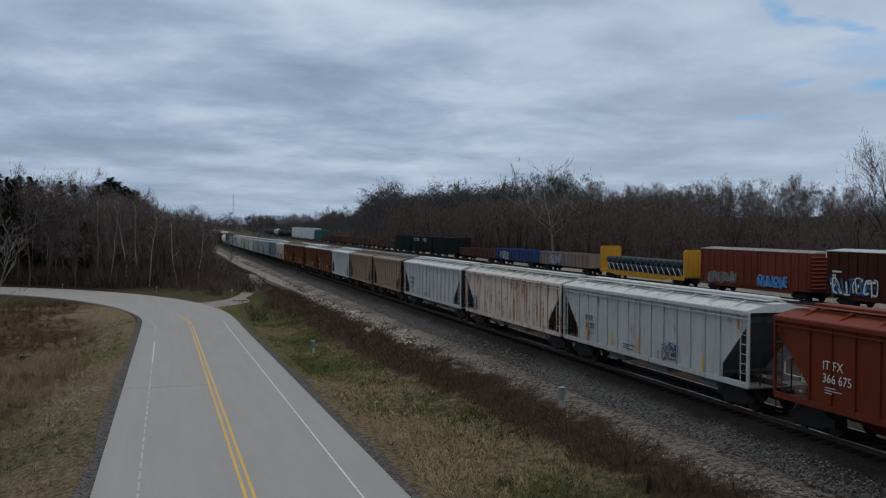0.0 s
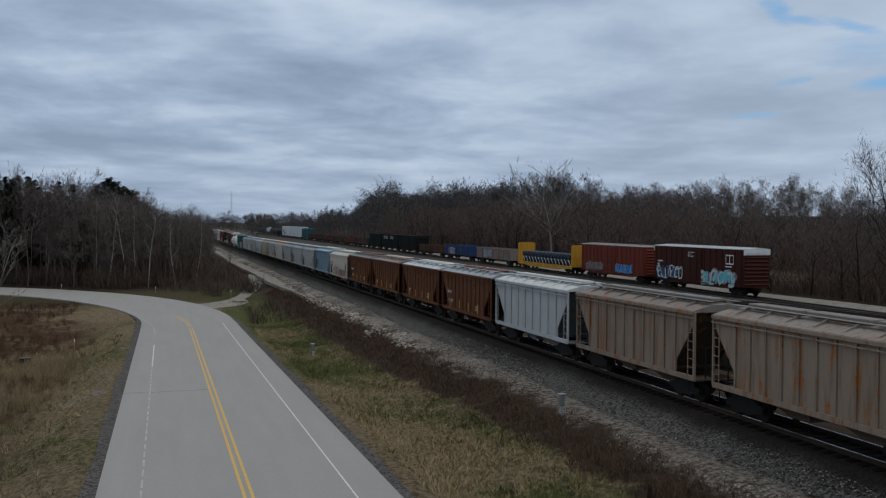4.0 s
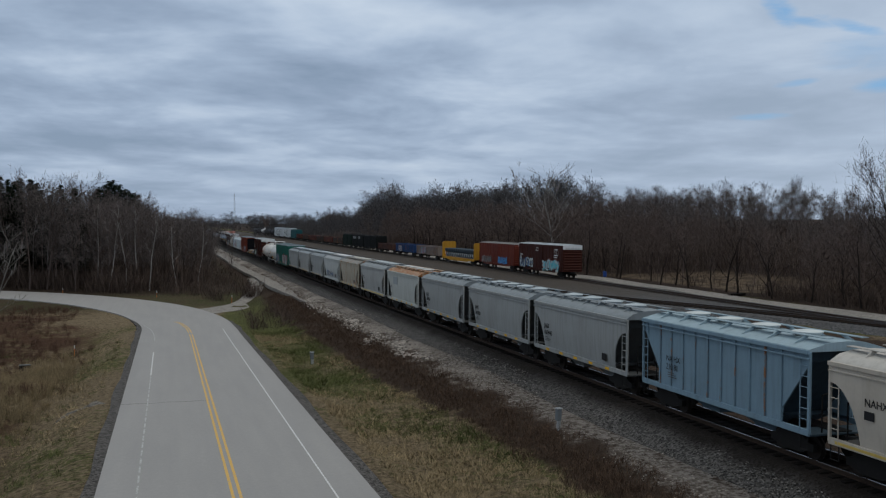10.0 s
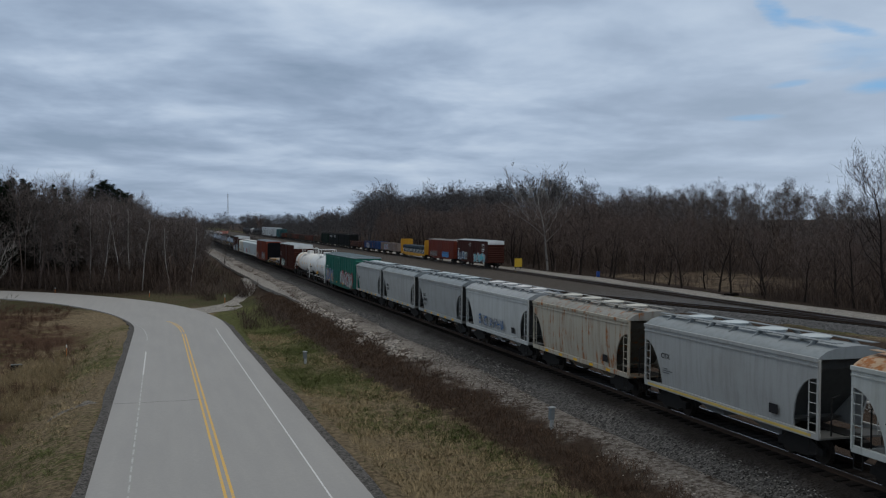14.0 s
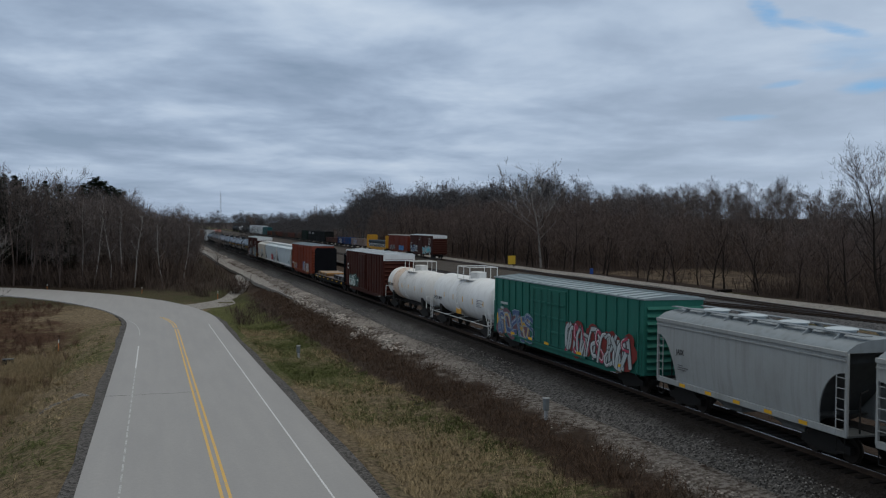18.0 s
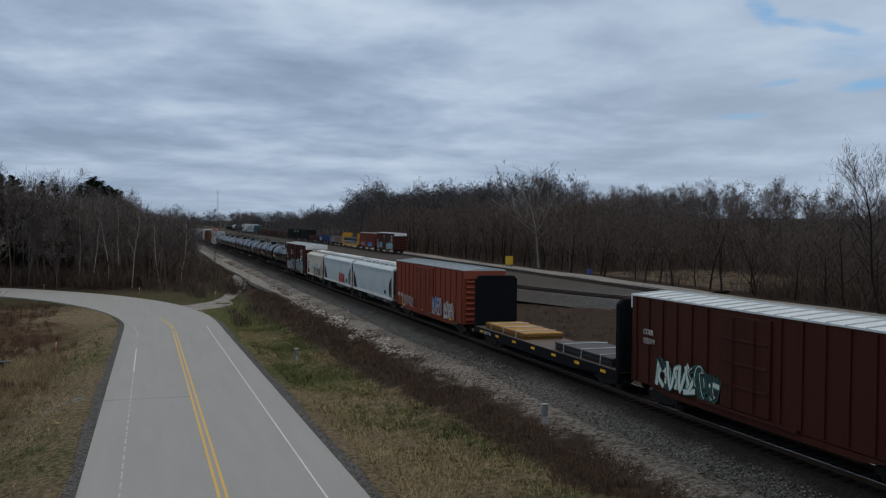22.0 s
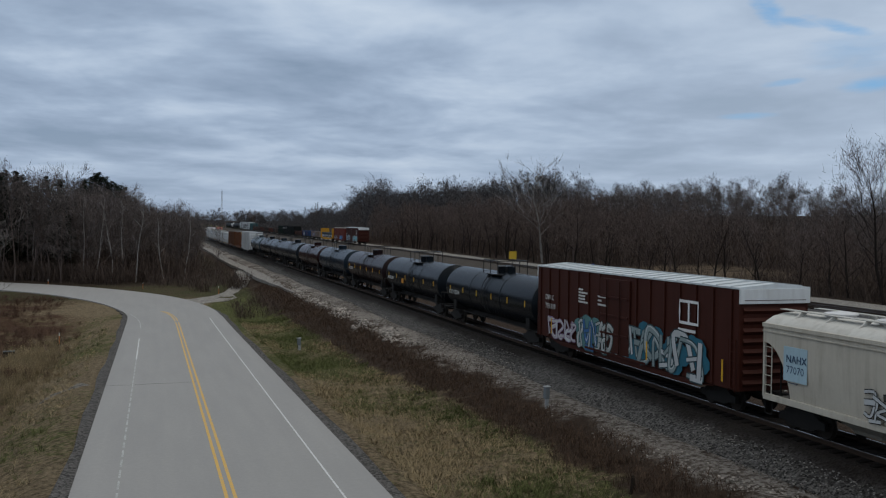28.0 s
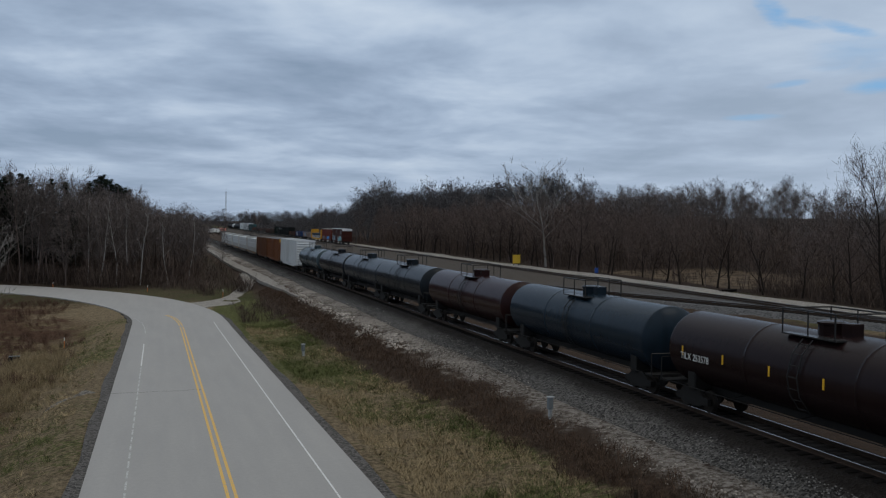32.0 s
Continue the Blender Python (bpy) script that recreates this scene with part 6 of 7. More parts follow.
def tag(car, y_left, y_right, z0, z1, fill, line, seed, x=-1.63, back=None, letters=5):
    """Sprayed bubble shapes, from the far end towards the near end of a wagon side."""
    r = random.Random(seed)
    if back:
        g = Geo()
        n = 26
        for k in range(n):
            y = y_left + (y_right - y_left) * (k + r.random()) / n
            z = z0 + (z1 - z0) * r.uniform(0.1, 0.95)
            q = r.uniform(0.16, 0.34) * (z1 - z0)
            g.add([(x + 0.016 - 0.0005 * k, y + q * 1.4 * math.cos(a * math.tau / 9), z + q * math.sin(a * math.tau / 9)) for a in range(9)], [tuple(range(9))])
        tagged(part("tag_ground", g, BRIGHT, car, colour=back), "sprayed colour ground", kind="stuff")
    w = (y_right - y_left) / letters
    outer, inner, thin, second = Geo(), Geo(), Geo(), Geo()
    accent = r.choice(((0.40, 0.06, 0.10), (0.05, 0.14, 0.32), (0.46, 0.28, 0.05), (0.50, 0.52, 0.52), (0.03, 0.03, 0.035)))
    tall = z1 - z0
    lift = x
    for i in range(int(letters * 2.4)):
        slant, wide, drop = r.uniform(-0.4, 0.4), r.uniform(0.6, 1.1), r.uniform(-0.12, 0.12)
        mirror, flip = r.random() < 0.6, r.random() < 0.6
        for bone in GLYPHS[r.randrange(len(GLYPHS))]:
            pts = []
            fat = r.uniform(0.08, 0.19)
            for u, h in bone:
                u, h = (1 - u if mirror else u), (1 - h if flip else h)
                h = min(1.0, max(0.0, 0.06 + 0.88 * h + drop + r.uniform(-0.10, 0.10)))
                u = (i + 0.5) / 2.4 + (u - 0.5) * wide + slant * (h - 0.5) + r.uniform(-0.08, 0.08)
                pts.append((y_left + w * min(letters - 0.05, max(0.05, u)), z0 + tall * h))
            pts = curved(pts)
            lift -= 0.0012
            strokes(outer, pts, tall * (fat + 0.07), lift)
            strokes(second if r.random() < 0.28 else inner, pts, tall * fat, lift - 0.0005)
            strokes(thin, [(a + 0.02, b + tall * fat * 0.28) for a, b in pts[2:-3]], tall * 0.03, lift - 0.0009)
    tagged(part("tag_outline", outer, BRIGHT, car, colour=line), "sprayed outline", kind="stuff")
    tagged(part("tag_fill", inner, BRIGHT, car, colour=fill), "sprayed loops", kind="stuff")
    if second.f:
        part("tag_second_colour", second, BRIGHT, car, colour=accent)
    part("tag_shine", thin, BRIGHT, car, colour=tuple(min(1, 0.35 + 0.6 * q) for q in fill))


INK, CHALK, AMBER = (0.02, 0.02, 0.022), (0.62, 0.62, 0.60), (0.72, 0.40, 0.03)


def amber_strips(car, half, n=5, x=-1.57):
    for i in range(n):
        y = (-1 + 2 * (i + 0.5) / n) * (half - 0.9)
        panel(car, "reflector", y - 0.22, y + 0.22, 1.06, 1.19, AMBER, x, "yellow reflector strip")


def upright_strips(car, half, n=4, x=-1.60):
    for i in range(n):
        y = (-1 + 2 * (i + 0.5) / n) * (half - 1.4)
        panel(car, "reflector", y - 0.05, y + 0.05, 1.30, 1.95, AMBER, x, "yellow reflector strip")


for i, top_word, low_word, col, yy, zz, sz in (
        (0, "IT FX", "366 675", CHALK, 6.0, 2.45, 0.58), (1, "IF RX", "21 283", INK, 5.8, 2.35, 0.52), (2, "AEX", None, (0.05, 0.09, 0.12), 7.0, 1.95, 0.45), (3, "M W CX", "46 34 14", INK, 6.2, 2.5, 0.5),
        (12, "NA HX", "210 81", INK, 3.7, 2.35, 0.48), (13, "JAIX", "860445", INK, 4.3, 2.35, 0.5), (14, "JAIX", "860382", INK, 4.3, 2.35, 0.5), (15, "JAIX", "860168", INK, 4.3, 2.35, 0.5),
        (16, "AEX", None, INK, 4.4, 2.2, 0.46), (17, "CITX", None, INK, 4.4, 2.45, 0.42), (20, "JAIX", "860484", INK, 4.3, 2.35, 0.5), (21, "CBFX", "317338", INK, 4.3, 2.35, 0.46), (22, "JAIX", None, INK, 4.3, 2.4, 0.42),
        (31, "NAHX", "77070", (0.03, 0.06, 0.12), 4.6, 2.55, 0.5), (7, "NA HX", None, CHALK, 4.1, 2.35, 0.46), (10, "NA HX", None, CHALK, 4.1, 2.35, 0.46)):
    sz *= 0.76
    lettering(CARS[i], top_word, yy, zz, sz, col, -1.61 if i in (0, 1, 2, 3, 12, 7) else -1.615)
    if low_word:
        lettering(CARS[i], low_word, yy, zz - sz * 1.0, sz, col, -1.61 if i in (0, 1, 2, 3, 12) else -1.60)
    bars(CARS[i], yy - 0.1, zz - sz * 1.35, 3, 0.9, tuple(0.5 * q + 0.1 for q in col), -1.585, 0.035, 0.09)
lettering(CARS[24], "SHQX 10997", 5.9, 2.05, 0.36, INK, -1.515)
panel(CARS[24], "placard", -0.6, 0.6, 1.35, 1.75, (0.60, 0.32, 0.05), -1.40, "orange placard")
bars(CARS[24], -4.2, 2.7, 5, 1.3, (0.30, 0.31, 0.33), -1.512, 0.05, 0.11)
lettering(CARS[25], "SHPX 300092", 6.3, 2.15, 0.40, INK, -1.435)
lettering(CARS[27], "ESAX  053", 8.4, 0.82, 0.30, CHALK, -1.545)
lettering(CARS[28], "400  422", 8.6, 1.75, 0.48, CHALK, -1.64)
lettering(CARS[33], "CTCX 725044", 7.6, 2.15, 0.40, CHALK, -1.565)
lettering(CARS[34], "TILX 292803", 7.7, 2.15, 0.40, CHALK, -1.565)
panel(CARS[34], "placard", 1.9, 2.6, 2.0, 2.4, (0.62, 0.26, 0.03), -1.56, "orange placard")
lettering(CARS[26], "COER", 7.9, 3.25, 0.34, CHALK, -1.64)
lettering(CARS[26], "173519", 7.9, 2.85, 0.34, CHALK, -1.64)
lettering(CARS[32], "DW C", 8.5, 3.1, 0.42, CHALK, -1.64)
lettering(CARS[32], "793 819", 8.5, 2.62, 0.42, CHALK, -1.64)
lettering(CARS[2], "238 96", 7.0, 1.5, 0.34, (0.05, 0.09, 0.12), -1.61)
lettering(CARS[35], "TILX 253578", 7.5, 2.2, 0.40, CHALK, -1.565)
for i in (13, 14, 15, 20, 21, 22, 16, 18):
    amber_strips(CARS[i], 5.72)
for i in (7, 8, 9, 10):
    upright_strips(CARS[i], 5.72)
    panel(CARS[i], "stencil_box", -3.1, -2.7, 1.5, 1.8, CHALK, -1.605)
    panel(CARS[i], "stencil_box_centre", -3.04, -2.76, 1.55, 1.75, (0.12, 0.04, 0.02), -1.612)
    bars(CARS[i], 3.2, 1.9, 2, 0.7, CHALK, -1.60)
for i in (17, 11):
    part("sill_stripe", Geo().box(-1.575, -1.565, -5.6, 5.6, 1.08, 1.17), BRIGHT, CARS[i], "yellow sill stripe", colour=(0.62, 0.45, 0.12))
for i in (1, 3):
    upright_strips(CARS[i], 8.4, 5)
    bars(CARS[i], 1.5, 1.6, 3, 1.2, INK, -1.60, 0.04, 0.1)
panel(CARS[16], "paint_patch", 1.6, 3.4, 2.6, 3.3, (0.33, 0.36, 0.37), -1.605)
panel(CARS[31], "decal", -2.6, -0.6, 2.3, 2.75, (0.30, 0.42, 0.52), -1.60, "faded blue decal")
panel(CARS[31], "number_panel", 3.5, 4.75, 1.9, 3.1, (0.40, 0.55, 0.62), -1.595, "pale blue number panel")
panel(CARS[2], "number_panel", 6.2, 6.75, 1.75, 2.35, (0.25, 0.34, 0.42), -1.585, "pale blue panel")
for i in (17, 18, 19, 13, 29, 30):
    h = 5.72 if i < 25 else 8.2
    panel(CARS[i], "stencil_box", -h + 1.9, -h + 2.4, 1.5, 1.85, INK, -1.60)
tag(CARS[1], -2.2, -3.6, 1.35, 2.1, (0.25, 0.26, 0.27), INK, 1, -1.61, None, 2)
tag(CARS[11], 3.0, -0.6, 1.28, 2.25, (0.42, 0.42, 0.44), (0.06, 0.055, 0.06), 2, -1.62, None, 4)
tag(CARS[11], -0.8, -4.6, 1.25, 1.95, (0.20, 0.18, 0.19), (0.40, 0.12, 0.20), 52, -1.62, (0.42, 0.20, 0.26), 4)
lettering(CARS[11], "NAHX", 4.2, 2.6, 0.36, INK, -1.615)
bars(CARS[11], 4.2, 2.45, 1, 1.0, INK, -1.61, 0.28)
tag(CARS[19], 3.0, -2.0, 1.5, 2.1, (0.30, 0.31, 0.32), (0.12, 0.13, 0.14), 3, -1.61, None, 6)
tag(CARS[23], 8.8, 2.8, 1.0, 2.5, (0.07, 0.11, 0.22), (0.22, 0.30, 0.34), 4, -1.64, (0.16, 0.09, 0.11), 4)
tag(CARS[23], -1.2, -8.9, 1.0, 2.6, (0.36, 0.40, 0.40), (0.07, 0.075, 0.08), 5, -1.64, (0.20, 0.035, 0.03), 7)
for y in (6.2, 3.4, 1.0, -3.2, -7.6):
    panel(CARS[23], "reflector", y - 0.3, y + 0.3, 1.12, 1.26, AMBER, -1.66, "yellow reflector strip")
panel(CARS[23], "corner_strip", 8.85, 9.1, 1.1, 2.2, AMBER, -1.6, "yellow corner strip")
lbl = (0.38, 0.45, 0.44)
bars(CARS[23], 8.4, 3.0, 4, 1.3, lbl, -1.63, 0.14, 0.32)
tag(CARS[26], 6.8, 1.8, 1.15, 2.35, (0.60, 0.65, 0.62), (0.02, 0.16, 0.13), 6, -1.64, None, 5)
tag(CARS[28], 7.2, 3.4, 1.15, 2.0, (0.24, 0.18, 0.20), (0.10, 0.05, 0.05), 7, -1.64, None, 5)
tag(CARS[28], -1.0, -4.6, 1.05, 2.4, (0.33, 0.33, 0.36), (0.15, 0.10, 0.12), 8, -1.64, None, 4)
tag(CARS[28], -5.0, -7.6, 1.1, 2.3, (0.36, 0.32, 0.31), (0.18, 0.12, 0.12), 9, -1.64, None, 3)
for y in (6.4, 3.6, 0.8, -3.6, -6.8):
    panel(CARS[28], "reflector", y - 0.3, y + 0.3, 1.02, 1.14, AMBER, -1.66, "yellow reflector strip")
tag(CARS[30], -1.8, -4.6, 1.35, 2.3, (0.50, 0.06, 0.06), (0.40, 0.05, 0.05), 10, -1.62, None, 4)
tag(CARS[31], 0.8, -4.4, 1.3, 2.2, (0.06, 0.06, 0.05), INK, 11, -1.62, None, 6)
tag(CARS[32], 8.2, 4.4, 1.1, 2.2, (0.44, 0.43, 0.43), (0.24, 0.15, 0.26), 12, -1.64, None, 3)
tag(CARS[32], 4.2, 0.2, 1.05, 2.5, (0.40, 0.43, 0.42), (0.04, 0.08, 0.08), 13, -1.64, (0.10, 0.22, 0.22), 4)
tag(CARS[32], 0.0, -7.6, 1.05, 2.7, (0.24, 0.30, 0.30), (0.04, 0.07, 0.08), 14, -1.64, (0.03, 0.14, 0.20), 5)
bars(CARS[32], 4.2, 4.0, 5, 1.2, CHALK, -1.63, 0.09, 0.16)
bars(CARS[32], 1.9, 3.8, 3, 1.0, CHALK, -1.67, 0.09, 0.2)
for y in (7.6, -3.0, -8.9):
    panel(CARS[32], "reflector", y - 0.05, y + 0.05, 1.25, 2.1, AMBER, -1.66, "yellow reflector strip")


def emblem(car, y, z, k=1.0, x=-1.64):
    """The owner's mark as a plain white frame, with a bar below."""
    g = Geo()
    strokes(g, [(y - 0.1 * k, z + 0.5 * k), (y - 0.1 * k, z + 0.95 * k), (y - 1.5 * k, z + 0.95 * k), (y - 1.5 * k, z + 0.05 * k), (y - 0.1 * k, z + 0.05 * k), (y - 0.1 * k, z + 0.5 * k)], 0.13 * k, x)
    strokes(g, [(y - 0.8 * k, z + 0.1 * k), (y - 0.8 * k, z + 0.9 * k)], 0.13 * k, x)
    part("emblem", g, BRIGHT, car, "plain white emblem outline", colour=(0.75, 0.75, 0.74))
    bars(car, y, z - 0.2 * k, 1, 1.5 * k, (0.7, 0.7, 0.69), x, 0.12 * k)


emblem(CARS[32], -5.6, 3.2)
emblem(YCARS[0], -6.0, 3.3)
tag(YCARS[0], 8.6, 2.6, 1.15, 2.6, (0.60, 0.66, 0.64), (0.03, 0.04, 0.05), 15, -1.64, None, 5)
tag(YCARS[0], -1.2, -7.8, 1.05, 2.5, (0.07, 0.44, 0.54), (0.30, 0.55, 0.58), 16, -1.64, (0.30, 0.16, 0.16), 5)
bars(YCARS[0], 1.4, 4.4, 3, 1.3, CHALK, -1.67, 0.1, 0.22)
bars(YCARS[0], 8.3, 3.2, 2, 1.2, CHALK, -1.63, 0.16, 0.35)
tag(YCARS[1], 7.6, 2.2, 1.1, 2.2, (0.05, 0.05, 0.05), (0.36, 0.30, 0.28), 17, -1.64, None, 6)
tag(YCARS[1], -1.4, -6.2, 1.1, 2.2, (0.05, 0.22, 0.50), (0.08, 0.30, 0.62), 18, -1.64, None, 5)
tag(YCARS[3], 4.5, 0.0, 1.2, 2.5, (0.16, 0.30, 0.42), (0.40, 0.38, 0.36), 19, -1.64, None, 4)
tag(YCARS[4], 6.0, 1.5, 1.2, 2.5, (0.35, 0.40, 0.44), (0.20, 0.10, 0.08), 20, -1.64, None, 4)
for k in range(9):
    panel(YCARS[7], "letter_block", 6.0 - k * 1.25 - 0.35, 6.0 - k * 1.25 + 0.35, 3.1, 3.9, (0.30, 0.31, 0.32), -1.63)

# ---- small things along the line ----
CASEGREY = plain("grey_enamel", (0.17, 0.19, 0.20), 0.6, 0, 0.2, 3)


def case(x, y, label, lean):
    x, y = plan(x, y)
    z = float(land(x, y))
    t = thing("signal_case", label, "signal box", "trackside cases", pose(x, y, z, 0, lean, 20))
    part("post", Geo().box(-0.05, 0.05, -0.05, 0.05, -0.3, 1.05), GALV, t)
    part("case", Geo().box(-0.13, 0.13, -0.10, 0.10, 0.45, 1.0, 0.04), CASEGREY, t, "small grey metal case")
    part("cap", Geo().box(-0.16, 0.16, -0.13, 0.13, 1.0, 1.04, 0.02), GALV, t)
    part("conduit", Geo().tube((0.12, 0.0, -0.2), (0.12, 0.0, 0.5), 0.03), GALV, t)


case(19.75, 38.3, "grey metal signal case on a post by the ballast", 2)
case(12.7, 73.6, "grey metal utility pedestal in the grass", 0)
ORANGE = plain("orange_marker", (0.62, 0.20, 0.05), 0.6)
PLAIN_WHITE = plain("white_paint", (0.70, 0.70, 0.68), 0.6, 0, 0.1)
SIGN = plain("yellow_sign", (0.66, 0.44, 0.05), 0.5, 0, 0.15)


def marker(x, y, h=1.15):
    x, y = plan(x, y)
    z = float(land(x, y))
    t = thing("marker_post", "thin orange and white plastic marker post", "marker post", "marker posts", pose(x, y, z - 0.05, 2, 1, 0))
    part("post", Geo().box(-0.032, 0.032, -0.015, 0.015, 0, h * 0.62, 0.008), ORANGE, t)
    part("top", Geo().box(-0.036, 0.036, -0.02, 0.02, h * 0.62, h * 0.86, 0.008), PLAIN_WHITE, t)


for x, y, h in ((-9.5, 98, 1.3), (-1.5, 155.4, 1.3), (10.6, 141.0, 1.6), (-18.1, 166, 1.2)):
    marker(x, y, h)
t = thing("track_sign", "square yellow sign on two posts beside the yard", "sign", m=pose(64.2, 164.5, 0.55, 0, 0, 15))
part("board", Geo().box(-0.85, 0.85, -0.03, 0.03, 0.5, 2.1, 0.02), SIGN, t, "yellow sign board")
for x in (-0.55, 0.55):
    part("post", Geo().box(x - 0.05, x + 0.05, 0.03, 0.11, 0, 2.0), TIE, t)
t = thing("barrel", "small blue plastic barrel beside the yard road", "barrel", m=pose(68.6, 140, float(land(68.6, 140)), 0, 0, 10))
part("drum", Geo().spin([(0.0, 0.26), (0.02, 0.29), (0.30, 0.30), (0.32, 0.31), (0.34, 0.30), (0.86, 0.29), (0.88, 0.25)], 14, False), plain("blue_plastic", (0.03, 0.08, 0.30), 0.5), t, at=pose(0, 0, 0, 0, -90, 0))
# the mast on the horizon
t = thing("lattice_mast", "thin lattice radio mast on the horizon", "mast", m=pose(102.7, 1515, 0))
for k in range(3):
    a = k * math.tau / 3
    part("leg", Geo().tube((1.3 * math.cos(a), 1.3 * math.sin(a), 0), (0.9 * math.cos(a), 0.9 * math.sin(a), 52), 0.16, 4), GALV, t)
g = Geo()
for i in range(26):
    z0, k = i * 2.0, 1.3 - 0.4 * i / 26
    for j in range(3):
        a, b = j * math.tau / 3, (j + 1) * math.tau / 3
        g.tube((k * math.cos(a), k * math.sin(a), z0), (k * math.cos(b), k * math.sin(b), z0 + 2.0), 0.07, 3)
part("bracing", g, GALV, t)
part("antenna", Geo().tube((0, 0, 52), (0, 0, 56), 0.12, 4), GALV, t)


def rock(r, size):
    v, f = [], []
    base = bmesh.new()
    bmesh.ops.create_icosphere(base, subdivisions=1, radius=size)
    for p in base.verts:
        p.co *= r.uniform(0.7, 1.2)
        p.co.z *= 0.7
    v = [tuple(p.co) for p in base.verts]
    f = [tuple(q.index for q in face.verts) for face in base.faces]
    base.free()
    return np.array(v), np.array(f)


rr = random.Random(4)


def strewn(x, y, a, size, w, lift=0.0, tall=1.0):
    x, y = plan(x, y)
    return (x, y, float(land(x, y)) + lift, a, size, w, tall)


ROCKS = [rock(rr, 0.09) for i in range(8)]
sp = []
for i in range(4600):
    y = 16 + 95 * rr.random() ** 1.4
    x = 21.3 + rr.gauss(0, 0.7) - (0.6 if y < 40 else 0.0)
    if math.sin(y * 0.41) + math.sin(y * 0.17 + x * 0.8) + rr.uniform(-0.8, 0.8) < -0.15:
        continue
    sp.append(strewn(x, y, rr.uniform(0, 6.28), rr.uniform(0.2, 0.62), rr.randrange(8), 0.02 + max(0, (x - 21.9) * 0.30)))
for i in range(64):
    cx, cy = 19.7 + rr.gauss(0, 0.35), rr.uniform(62, 128)
    for k in range(26):
        sp.append(strewn(cx + rr.gauss(0, 0.30), cy + rr.gauss(0, 0.9), rr.uniform(0, 6.28), rr.uniform(0.6, 2.0), rr.randrange(8), 0.03))
v, f = scatter(ROCKS, sp)
STONE = plain("pale_stone", (0.27, 0.245, 0.22), 0.9, 0, 0.5, 0.7, each=0.6)
tagged(new("rubble", bulk("rubble", v, f, STONE)), "pale loose stones at the foot of the ballast", "rubble", kind="stuff")
sp = []
for i in range(5200):
    y = 16 + 75 * rr.random() ** 1.5
    x = TRACK_X - rr.uniform(2.1, 3.35)
    sp.append((x, y, float(rail_z(y)) - 0.24 - max(0, (TRACK_X - 1.65 - x) * 0.52), rr.uniform(0, 6.28), rr.uniform(0.25, 0.5), rr.randrange(8), 1.0))
v, f = scatter(ROCKS, sp)
DARKSTONE = plain("dark_stone", (0.118, 0.112, 0.106), 0.9, 0, 0.6, 0.7, each=0.8)
tagged(new("ballast_stones", bulk("ballast_stones", v, f, DARKSTONE)), "dark loose ballast stones beside the track", "ballast", kind="stuff")
sp = []
for i in range(900):
    x, y = 37.6 + rr.gauss(0, 2.0), 42.7 + rr.gauss(0, 1.6)
    sp.append((x, y, float(land(x, y)) + 0.05 + 0.5 * math.exp(-((x - 37.6) ** 2 / 5 + (y - 42.7) ** 2 / 4)), rr.uniform(0, 6), rr.uniform(0.4, 1.35), rr.randrange(8), 1.0))
v, f = scatter(ROCKS, sp)
tagged(new("stone_heap", bulk("stone_heap", v, f, plain("white_stone", (0.30, 0.29, 0.275), 0.9, 0, 0.4, 0.5, each=0.5))), "heap of white broken stone between the tracks", "stones", kind="stuff")
# old sleepers stacked by the woods
t = thing("sleeper_stack", "small stack of old wooden sleepers by the woods", "timber", m=pose(66.6, 100, float(land(66.6, 100)), 0, 0, 30))
for k in range(5):
    part("sleeper", Geo().box(-1.3, 1.3, -0.6 + (k % 3) * 0.42, -0.36 + (k % 3) * 0.42, 0.0 + (k // 3) * 0.19, 0.18 + (k // 3) * 0.19, 0.02), TIE, t)
# reeds and stalks in the left field
REED = [bush(90 + i, 1.3, 0.55, 26, 0.009) for i in range(4)]
sp = [(rr.gauss(-11, 1.6), rr.gauss(78, 6), 0, rr.uniform(0, 6), rr.uniform(0.6, 1.0), rr.randrange(4), 1.0) for i in range(420)]
sp += [(rr.gauss(-12, 2), rr.gauss(63, 3.5), 0, rr.uniform(0, 6), rr.uniform(0.4, 0.8), rr.randrange(4), 1.0) for i in range(260)]
v, f = scatter(REED, [strewn(x, y, a, 0.9 * s, w, -0.03, k) for x, y, z, a, s, w, k in sp])
tagged(new("reeds", bulk("reeds", v, f, STRAW)), "clumps of pale dry reeds in the ditch", "reeds", kind="stuff")
REDTWIG = plain("red_brown_stems", (0.098, 0.060, 0.043), 0.9, 0, 0.5, 0.3, each=0.5)
sp = [(rr.gauss(-17, 5.5), rr.uniform(70, 140), 0, rr.uniform(0, 6), rr.uniform(0.5, 1.0), rr.randrange(4), 0.8) for i in range(620)]
sp += [(rr.gauss(-10.5, 0.8), rr.gauss(72, 1.0), 0, rr.uniform(0, 6), rr.uniform(0.9, 1.3), rr.randrange(4), 1.0) for i in range(9)]
v, f = scatter(REED, [strewn(x, y, a, 0.9 * s, w, -0.03, k) for x, y, z, a, s, w, k in sp if x < -7.5 and not (x > -12 and y > 112)])
tagged(new("stalks", bulk("stalks", v, f, REDTWIG)), "red-brown dead stalks across the wet field", "brush", kind="stuff")
t = thing("culvert_marker", "dark culvert mouth with a pale concrete lip", "culvert", m=pose(-11.5, 87.3, float(land(-11.5, 87.3)) + 0.1, 0, 0, 8))
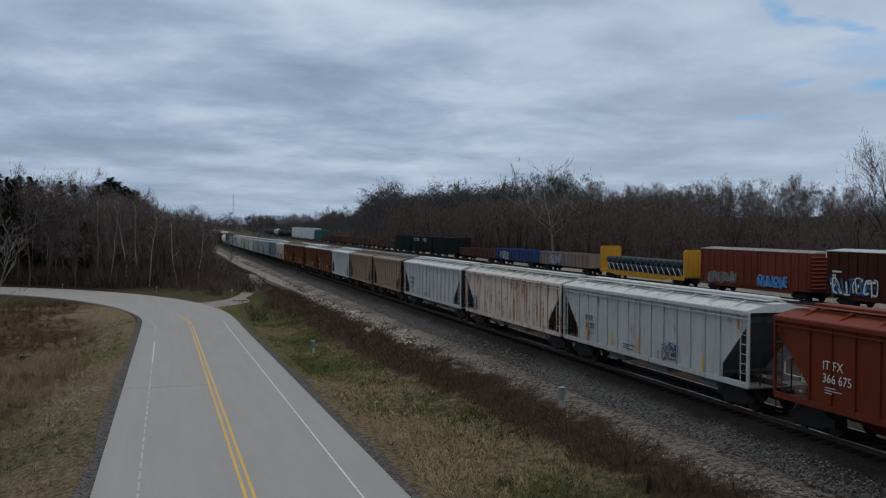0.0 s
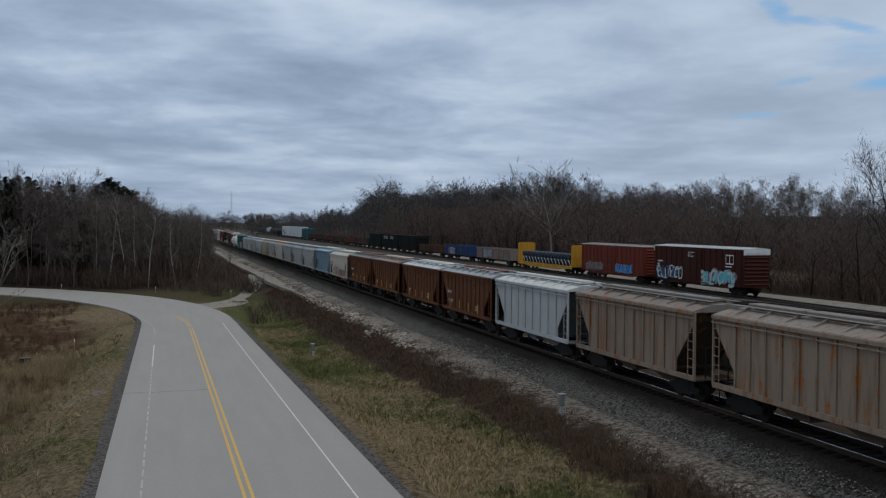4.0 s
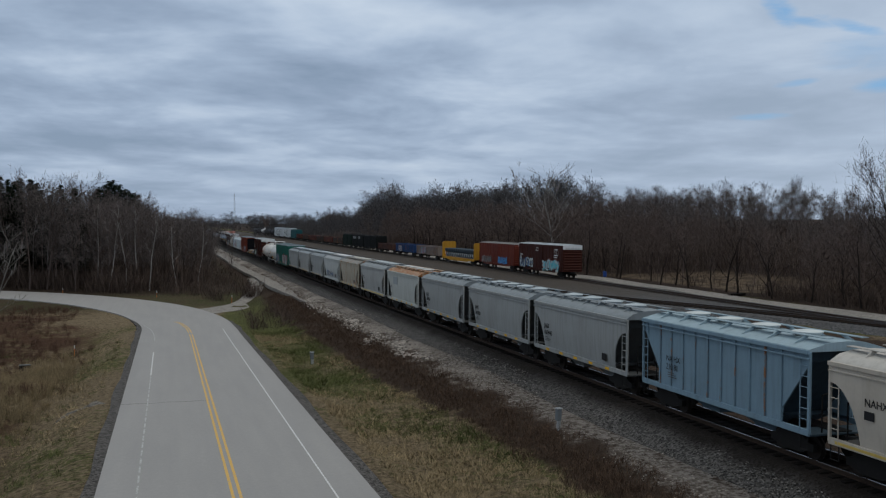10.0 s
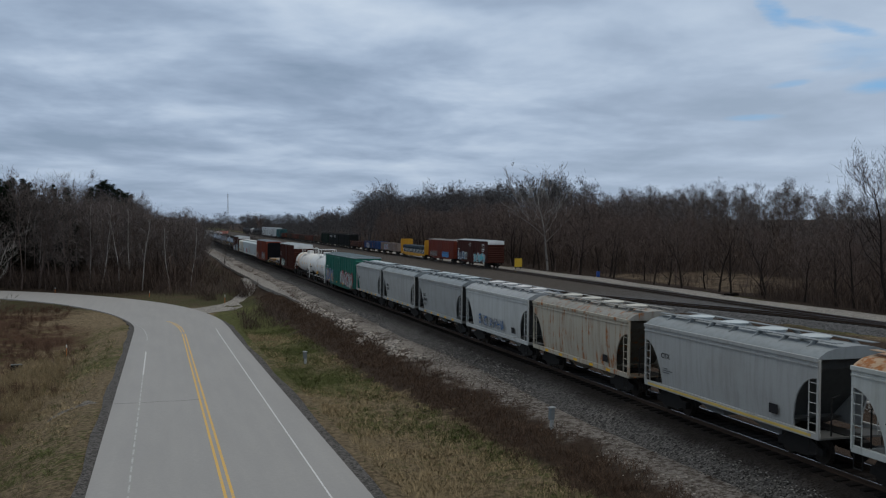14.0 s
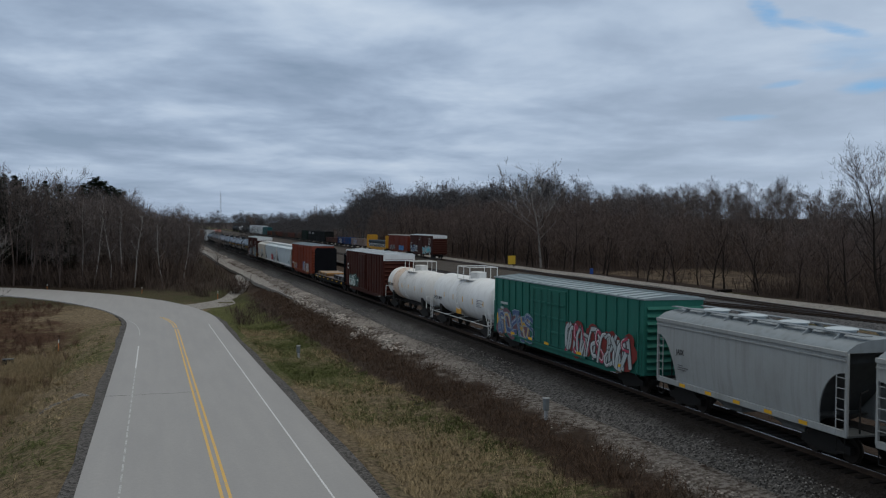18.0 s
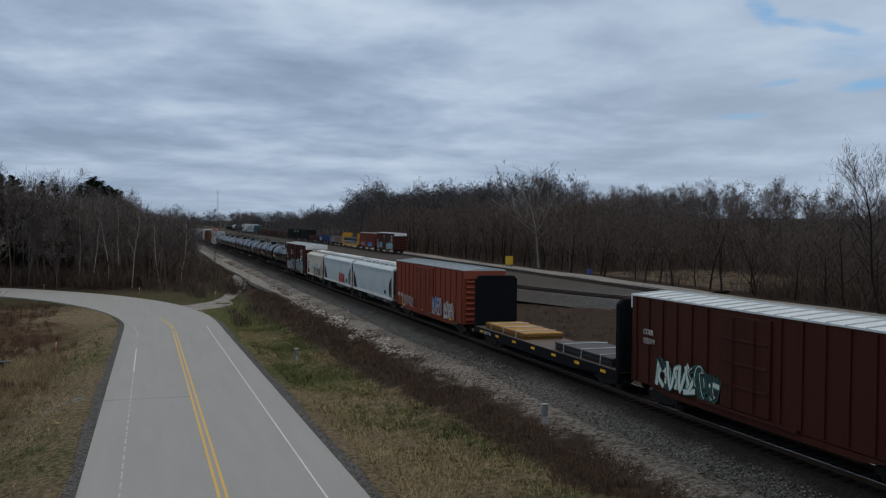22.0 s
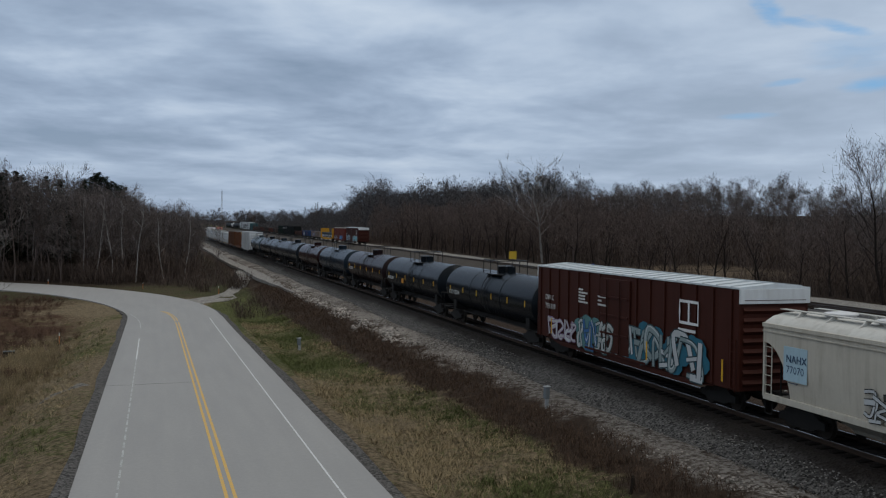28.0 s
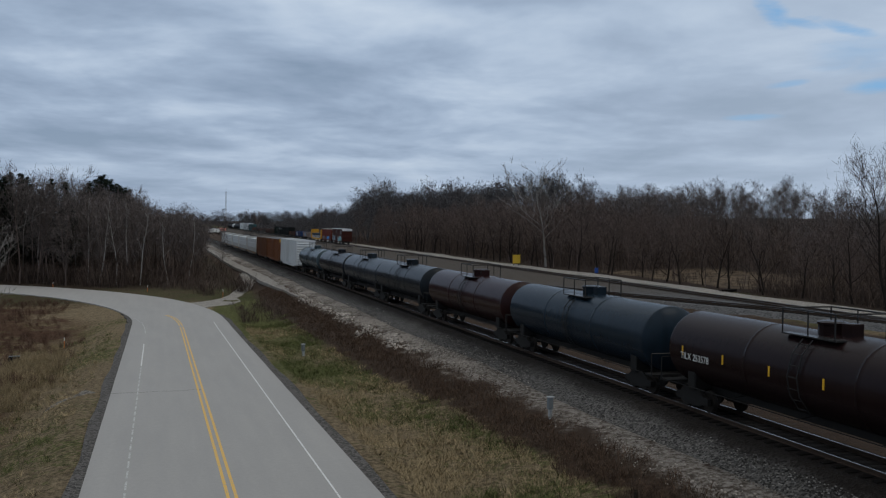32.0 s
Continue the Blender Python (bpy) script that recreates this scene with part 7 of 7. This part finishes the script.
part("lip", Geo().box(-0.45, 0.45, -0.12, 0.12, 0.42, 0.50, 0.03), CASEGREY, t)
part("wall", Geo().box(-0.45, 0.45, -0.10, 0.10, -0.5, 0.42), IRON, t)
lone_tree("pale bare tree leaning over the edge of the field", -21.0, 118, 11.0, 33, OLDBARK, 0.40, 0.10, 0.9, 14, (0.1, 1.3), 0.15)
OLDWOOD = plain("weathered_stake", (0.030, 0.023, 0.018), 0.9, 0, 0.4, 4)
for x, y, h, lean in ((15.05, 27.5, 0.62, 4), (15.35, 27.75, 0.55, -5)):
    t = thing("stake", "short dark weathered wooden stake in the brush", "stake", "stakes", pose(x, y, float(land(x, y)) - 0.1, lean, lean, 20))
    part("post", Geo().box(-0.045, 0.045, -0.045, 0.045, 0.0, h + 0.1, 0.02), OLDWOOD, t)


# ---- far vehicles on the yard road ----
def truck_thing(x, y, label, c, turn):
    x, y = plan(x, y)
    t = thing("truck", label, "truck", "far vehicles", pose(x, y, float(land(x, y)) + 0.3, 0, 0, turn))
    part("box", Geo().box(-1.25, 1.25, -4.0, 1.6, 1.0, 3.6, 0.05), BRIGHT, t, colour=c)
    cab = part("cab", Geo().box(-1.2, 1.2, 1.8, 3.9, 0.7, 2.9, 0.15), BRIGHT, t, colour=tuple(q * 0.9 for q in c))
    part("windscreen", Geo().box(-1.0, 1.0, 3.88, 3.93, 1.8, 2.6), IRON, cab)
    part("chassis", Geo().box(-1.0, 1.0, -4.0, 3.8, 0.5, 0.9), IRON, t)
    for yy in (-2.8, 2.8):
        for xx in (-1, 1):
            part("wheel", shared("tyre", lambda: Geo().spin([(-0.15, 0.2), (-0.15, 0.5), (0.15, 0.5), (0.15, 0.2)], 12, False), IRON), IRON, t, at=pose(xx * 1.05, yy, 0.5))


truck_thing(32.5, 262, "white work truck parked between the tracks", (0.72, 0.70, 0.66), 170)
truck_thing(41.0, 640, "white truck far along the line", (0.75, 0.75, 0.74), 120)
truck_thing(47.0, 660, "pale truck far along the line", (0.6, 0.25, 0.2), 60)


motions()
